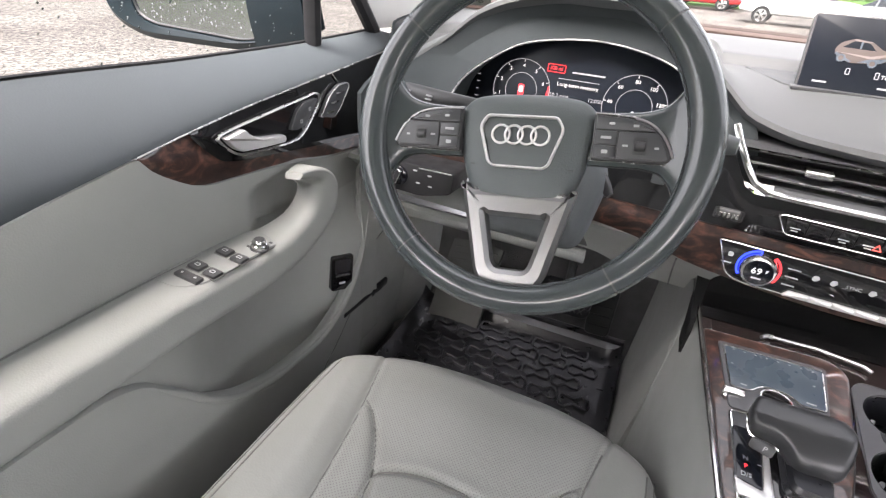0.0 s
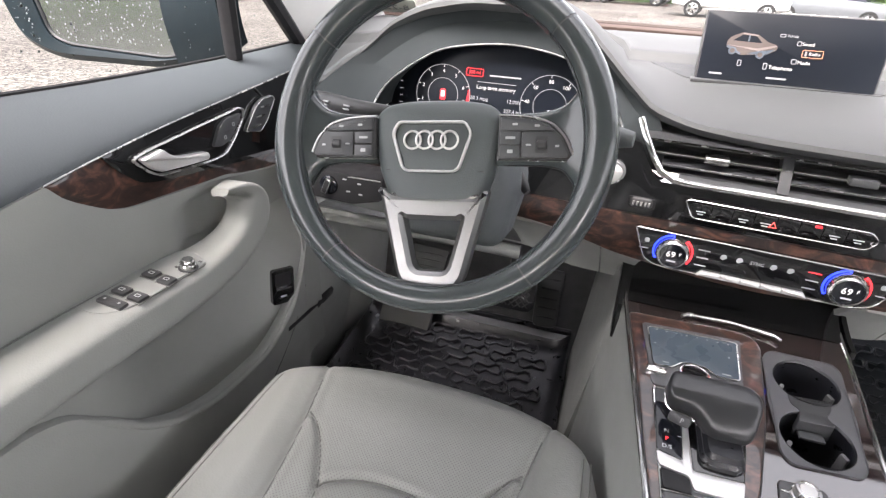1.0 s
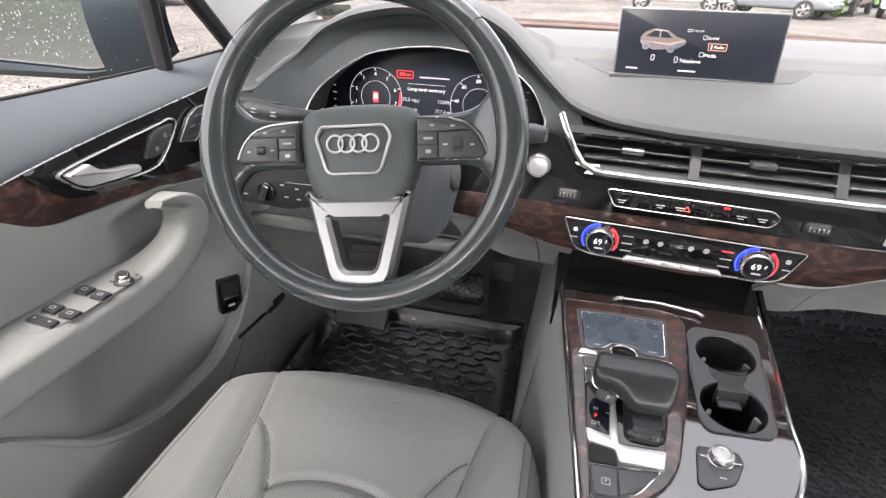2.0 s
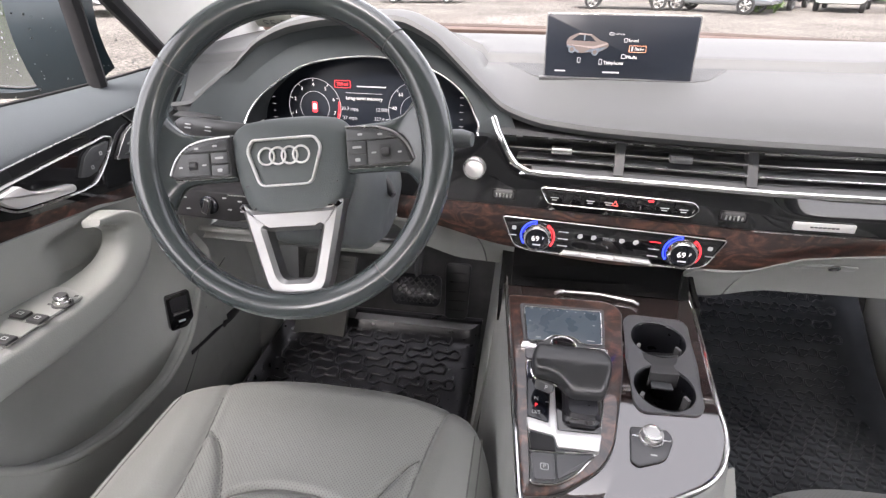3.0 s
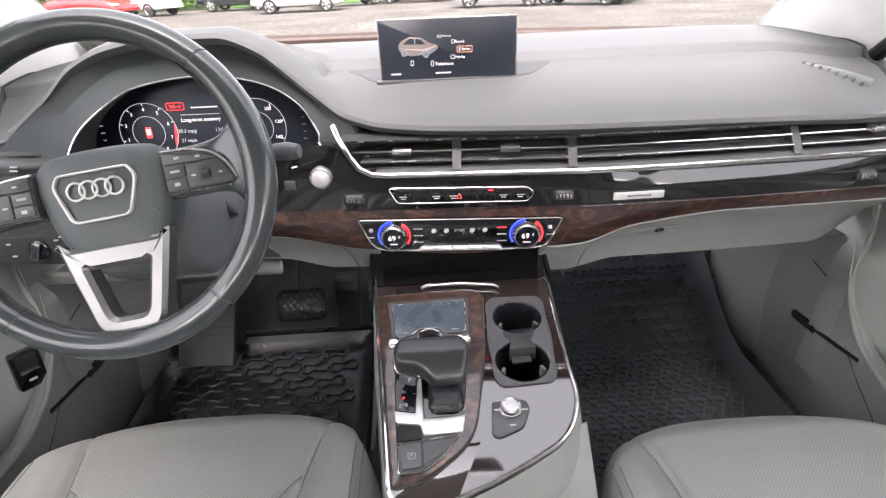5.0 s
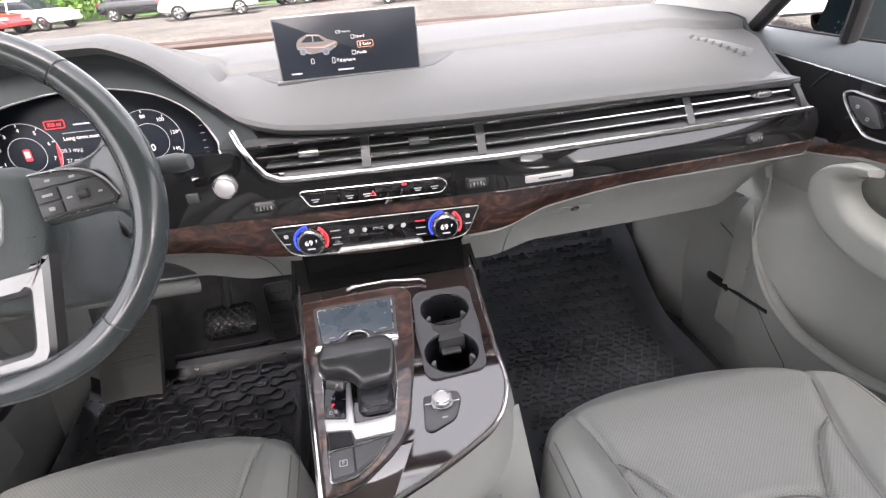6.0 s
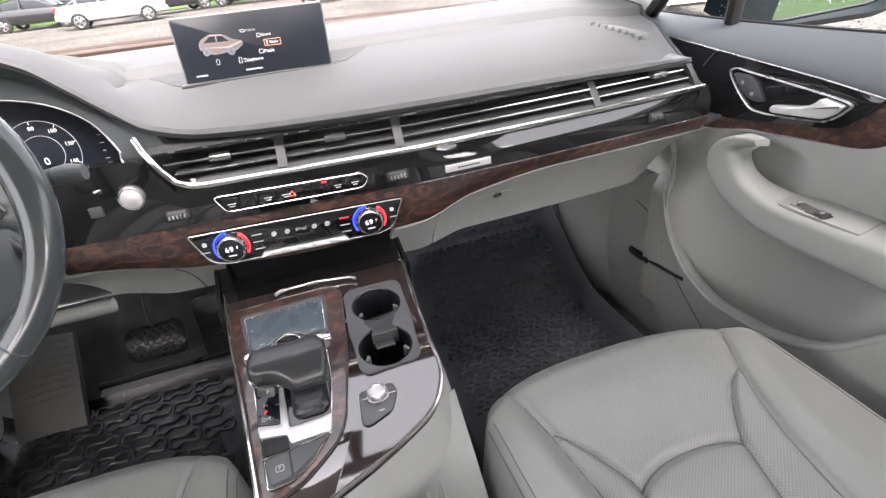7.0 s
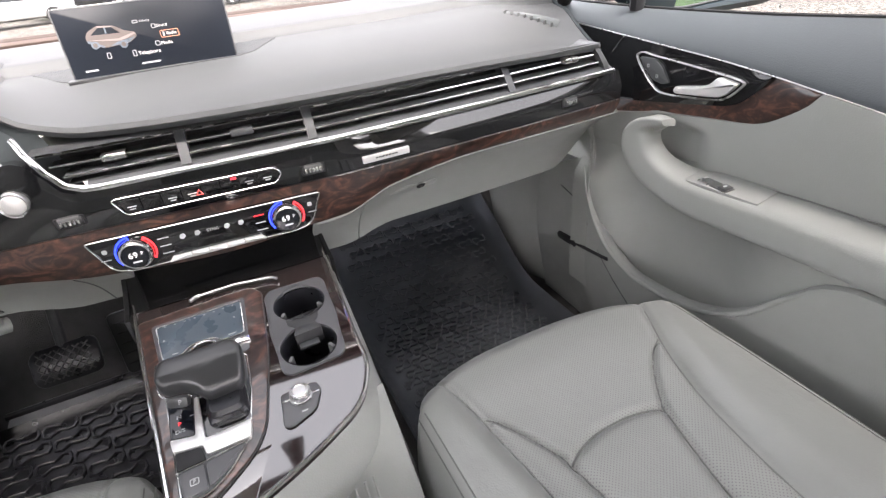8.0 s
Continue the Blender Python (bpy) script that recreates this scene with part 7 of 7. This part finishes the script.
CARPAINT = {"white": (0.75, 0.75, 0.74), "red": (0.45, 0.03, 0.03), "black": (0.012, 0.013, 0.015), "grey": (0.16, 0.17, 0.18), "blue": (0.03, 0.05, 0.12), "silver": (0.45, 0.46, 0.47)}
M_TYRE = surface("tyre_rubber", (0.02, 0.02, 0.02), 0.85, bump=0.1)
M_DARKGLASS = surface("dark_car_glass", (0.02, 0.025, 0.03), 0.06, bump=0.0)
M_LAMP = surface("lamp_lens", (0.7, 0.7, 0.72), 0.1, bump=0.0)
M_TAIL = surface("tail_lens", (0.5, 0.02, 0.02), 0.15, bump=0.0)
CAR_BASE = {}


def parked_car(colour, x, y, turn, tall=False):
    """Plain modern car, nose towards its local +x."""
    H = 1.66 if tall else 1.45
    key = (colour, tall)
    if key in CAR_BASE:
        return copy_thing(CAR_BASE[key], pose(x, y, GROUND_Z, 0, 0, turn))
    c = thing("parked_suv" if tall else "parked_car", f"{colour} parked {'sport utility vehicle' if tall else 'saloon car'} on the gravel lot", "car", "parked cars")
    CAR_BASE[key] = c
    paint = surface(f"{colour}_car_paint", CARPAINT[colour], 0.2, var=0.03, bump=0.0, coat=0.8)
    prof_hi = [(-2.25, 0.75), (-2.1, 0.98 + 0.1 * tall), (-1.2, 1.02 + 0.08 * tall), (0.9, 0.98 + 0.08 * tall), (1.9, 0.88 + 0.1 * tall), (2.25, 0.62)]

    def body(u, v):
        a = 2 * math.pi * v
        hi, lo = curve_at(prof_hi, u), 0.30 + 0.06 * tall
        end = math.sqrt(max(0.0, 1 - (abs(u) / 2.26) ** 8))
        yy, zz = math.cos(a), math.sin(a)
        yy = math.copysign(abs(yy) ** 0.24, yy) * 0.9 * (0.80 + 0.20 * end)
        zz = math.copysign(abs(zz) ** 0.42, zz)
        return (u, yy, lerp(lo, hi, (zz * (0.35 + 0.65 * end) + 1) / 2))
    part("body", rings(bmesh.new(), [[Vector(body(u, v / 24)) for v in range(24)] for u in steps(-2.25, 2.25, 36)], True, True, True), paint, c, f"{colour} painted body")
    roof = [(-2.0 if tall else -1.75, 1.02), (-1.55 if tall else -1.05, H - 0.06), (-0.6, H), (0.2, H - 0.02), (1.1, 1.0)]

    def cabin(u, v, k):
        a = math.pi * v
        top = curve_at(roof, u)
        return (u, math.copysign(abs(math.cos(a)) ** 0.35, math.cos(a)) * lerp(0.80, 0.62, max(0, (top - 1.0) / 0.6)) * k, 0.92 + (top - 0.92) * abs(math.sin(a)) ** 0.35 * k)
    part("glasshouse", grid(lambda v, u: cabin(u, v, 1.0), steps(0, 1, 16), steps(roof[0][0], roof[-1][0], 24)), M_DARKGLASS, c, "dark windows")
    part("roof", grid(lambda v, u: tuple(Vector(cabin(u, v, 1.012))), steps(0.22, 0.78, 10), steps(roof[1][0] - 0.05, 0.30, 14)), paint, c, f"{colour} roof")
    for px in (-0.42, -1.3):
        for sy in (-1, 1):
            part("pillar", sweep([(px, sy * 0.80, 0.95), (px + 0.03, sy * 0.64, H - 0.05)], 0.04, 6), paint, c)
    for wx in (-1.38, 1.38):
        for sy in (-1, 1):
            M = Matrix.Translation((wx, sy * 0.82, 0.34)) @ pose(0, 0, 0, -90 * sy, 0, 0)
            w = part("wheel", revolve([(0.23, -0.10), (0.33, -0.09), (0.345, 0.0), (0.33, 0.09), (0.23, 0.10)], M, 24), M_TYRE, c, "black tyre")
            part("rim", revolve([(0.23, 0.095), (0.21, 0.07), (0.05, 0.085), (0.0, 0.088)], M, 20), M_ALU, w, "alloy rim")
            for i in range(5):
                part("rim_gap", prism([Vector((0.07, -0.02)), Vector((0.19, -0.045)), Vector((0.19, 0.045)), Vector((0.07, 0.02))], 0.097, M @ Matrix.Rotation(2 * math.pi * i / 5, 4, "Z"), base=0.08), M_TYRE, w)
    for sy in (-1, 1):
        part("headlight", box((0.16, 0.36, 0.13), (2.12, sy * 0.62, 0.72), 0.04), M_LAMP, c)
        part("tail_light", box((0.12, 0.34, 0.14), (-2.16, sy * 0.62, 0.86), 0.04), M_TAIL, c)
    c.matrix_basis = pose(x, y, GROUND_Z, 0, 0, turn)
    return c


def lot():
    # colour, first and second wheel on the near side, tall
    for colour, a, b, tall in (
            ("white", (-7.2, 28.1), (-4.7, 28.4), False), ("white", (2.5, 25.9), (5.0, 25.5), True), ("grey", (6.0, 25.4), (8.0, 24.0), False), ("black", (-11.5, 32.2), (-9.0, 31.9), False),
            ("white", (-16.8, 31.2), (-14.2, 30.3), False), ("red", (-18.6, 29.8), (-15.9, 29.0), False), ("red", (-1.4, 33.0), (1.0, 32.6), False), ("red", (-0.9, 36.0), (1.6, 35.6), False), ("black", (-4.8, 31.6), (-2.6, 32.6), False), ("grey", (-9.5, 34.0), (-7.0, 34.0), False)):
        turn = math.atan2(b[1] - a[1], b[0] - a[0])
        parked_car(colour, (a[0] + b[0]) / 2 - 0.82 * math.sin(turn), (a[1] + b[1]) / 2 + 0.82 * math.cos(turn), math.degrees(turn), tall)
    for i, (colour, tall) in enumerate((("black", True), ("white", False), ("white", True), ("black", False), ("white", False), ("silver", True), ("grey", False), ("white", True))):
        parked_car(colour, 11.0 + 2.35 * i, 28.3 - 0.85 * i, 236 + 3 * i, tall)
    for i, (colour, tall) in enumerate((("white", False), ("silver", True), ("black", False), ("white", True), ("grey", False))):
        parked_car(colour, 12.5 + 2.9 * i, 36.0 - 0.5 * i, 262, tall)
    for colour, x, y, turn, tall in (("silver", -16.8, 19.2, 148, True), ("black", -22.5, 26.5, 160, False), ("silver", 8.1, 9.9, 70, False)):
        parked_car(colour, x, y, turn, tall)


lot()


def bushes():
    """Low leafy wood edge behind the lot: many small leaf clumps on branching stems."""
    rng = random.Random(11)
    leaf = surface("fresh_leaves", (0.12, 0.24, 0.03), 0.6, var=0.5, scale=0.9, bump=0.0)
    bark = surface("grey_bark", (0.10, 0.08, 0.06), 0.9, fine=40, bump=0.6)
    for x0, x1, y0, n, hh, den in ((-60, -10.5, 37.5, 30, 7.5, 1.7), (-9, 34, 66, 18, 5.0, 0.6), (34, 80, 46, 10, 7.0, 0.7), (9, 30, -30, 8, 5.0, 0.6), (8.9, 9.3, 25.4, 1, 3.2, 0.5), (-36, -9, -26, 12, 6.0, 0.8)):
        for i in range(n):
            x, y = lerp(x0, x1, (i + rng.random()) / n), y0 + (rng.uniform(-1.5, 4) if n > 1 else 0)
            h = hh * rng.uniform(0.7, 1.25)
            t = thing("leafy_tree", "bright green leafy tree at the edge of the lot", "tree", "wood edge", at=(x, y, GROUND_Z))
            bm = sweep([(x, y, GROUND_Z - 0.1), (x + rng.uniform(-0.2, 0.2), y, h * 0.4), (x + rng.uniform(-0.5, 0.5), y, h * 0.85)], 0.14, 7, taper=[1, 0.7, 0.2])
            for k in range(4):
                a = rng.uniform(0, 6.28)
                sweep([(x, y, h * (0.2 + 0.12 * k)), (x + math.cos(a) * h * 0.15, y + math.sin(a) * h * 0.15, h * (0.35 + 0.12 * k)), (x + math.cos(a) * h * 0.27, y + math.sin(a) * h * 0.27, h * (0.42 + 0.13 * k))], 0.05, 5, bm=bm, taper=[1, 0.7, 0.3])
            part("trunk", bm, bark, t)
            V, Fc = [], []
            for _ in range(int(900 * den)):
                a, r, q = rng.uniform(0, 6.28), rng.random() ** 0.5, rng.random()
                rr = h * 0.36 * r * (0.6 + 0.8 * noise.noise((x + math.cos(a) * 1.7, a, q * 4)) + 0.3) * math.sin(math.pi * min(0.95, 0.25 + q * 0.75)) ** 0.5
                c = Vector((x + math.cos(a) * rr, y + math.sin(a) * rr, GROUND_Z + 0.10 + h * q))
                s = rng.uniform(0.10, 0.24)
                ax = Vector((rng.uniform(-1, 1), rng.uniform(-1, 1), rng.uniform(-1, 1))).normalized()
                bx = ax.orthogonal().normalized()
                for w in range(2):
                    k = len(V)
                    o = c + ax * s * rng.uniform(-0.8, 0.8)
                    V += [o + ax * s, o + bx * s * 0.5, o - ax * s, o - bx * s * 0.5]
                    Fc.append((k, k + 1, k + 2, k + 3))
                    ax, bx = bx, ax.cross(bx).normalized()
            me = bpy.data.meshes.new("crown")
            me.from_pydata(V, [], Fc)
            me.materials.append(leaf)
            o = new("crown", me)
            o.parent, o.matrix_parent_inverse = t, Matrix.Translation((x, y, GROUND_Z)).inverted()
            tagged(o, kind="stuff")


bushes()
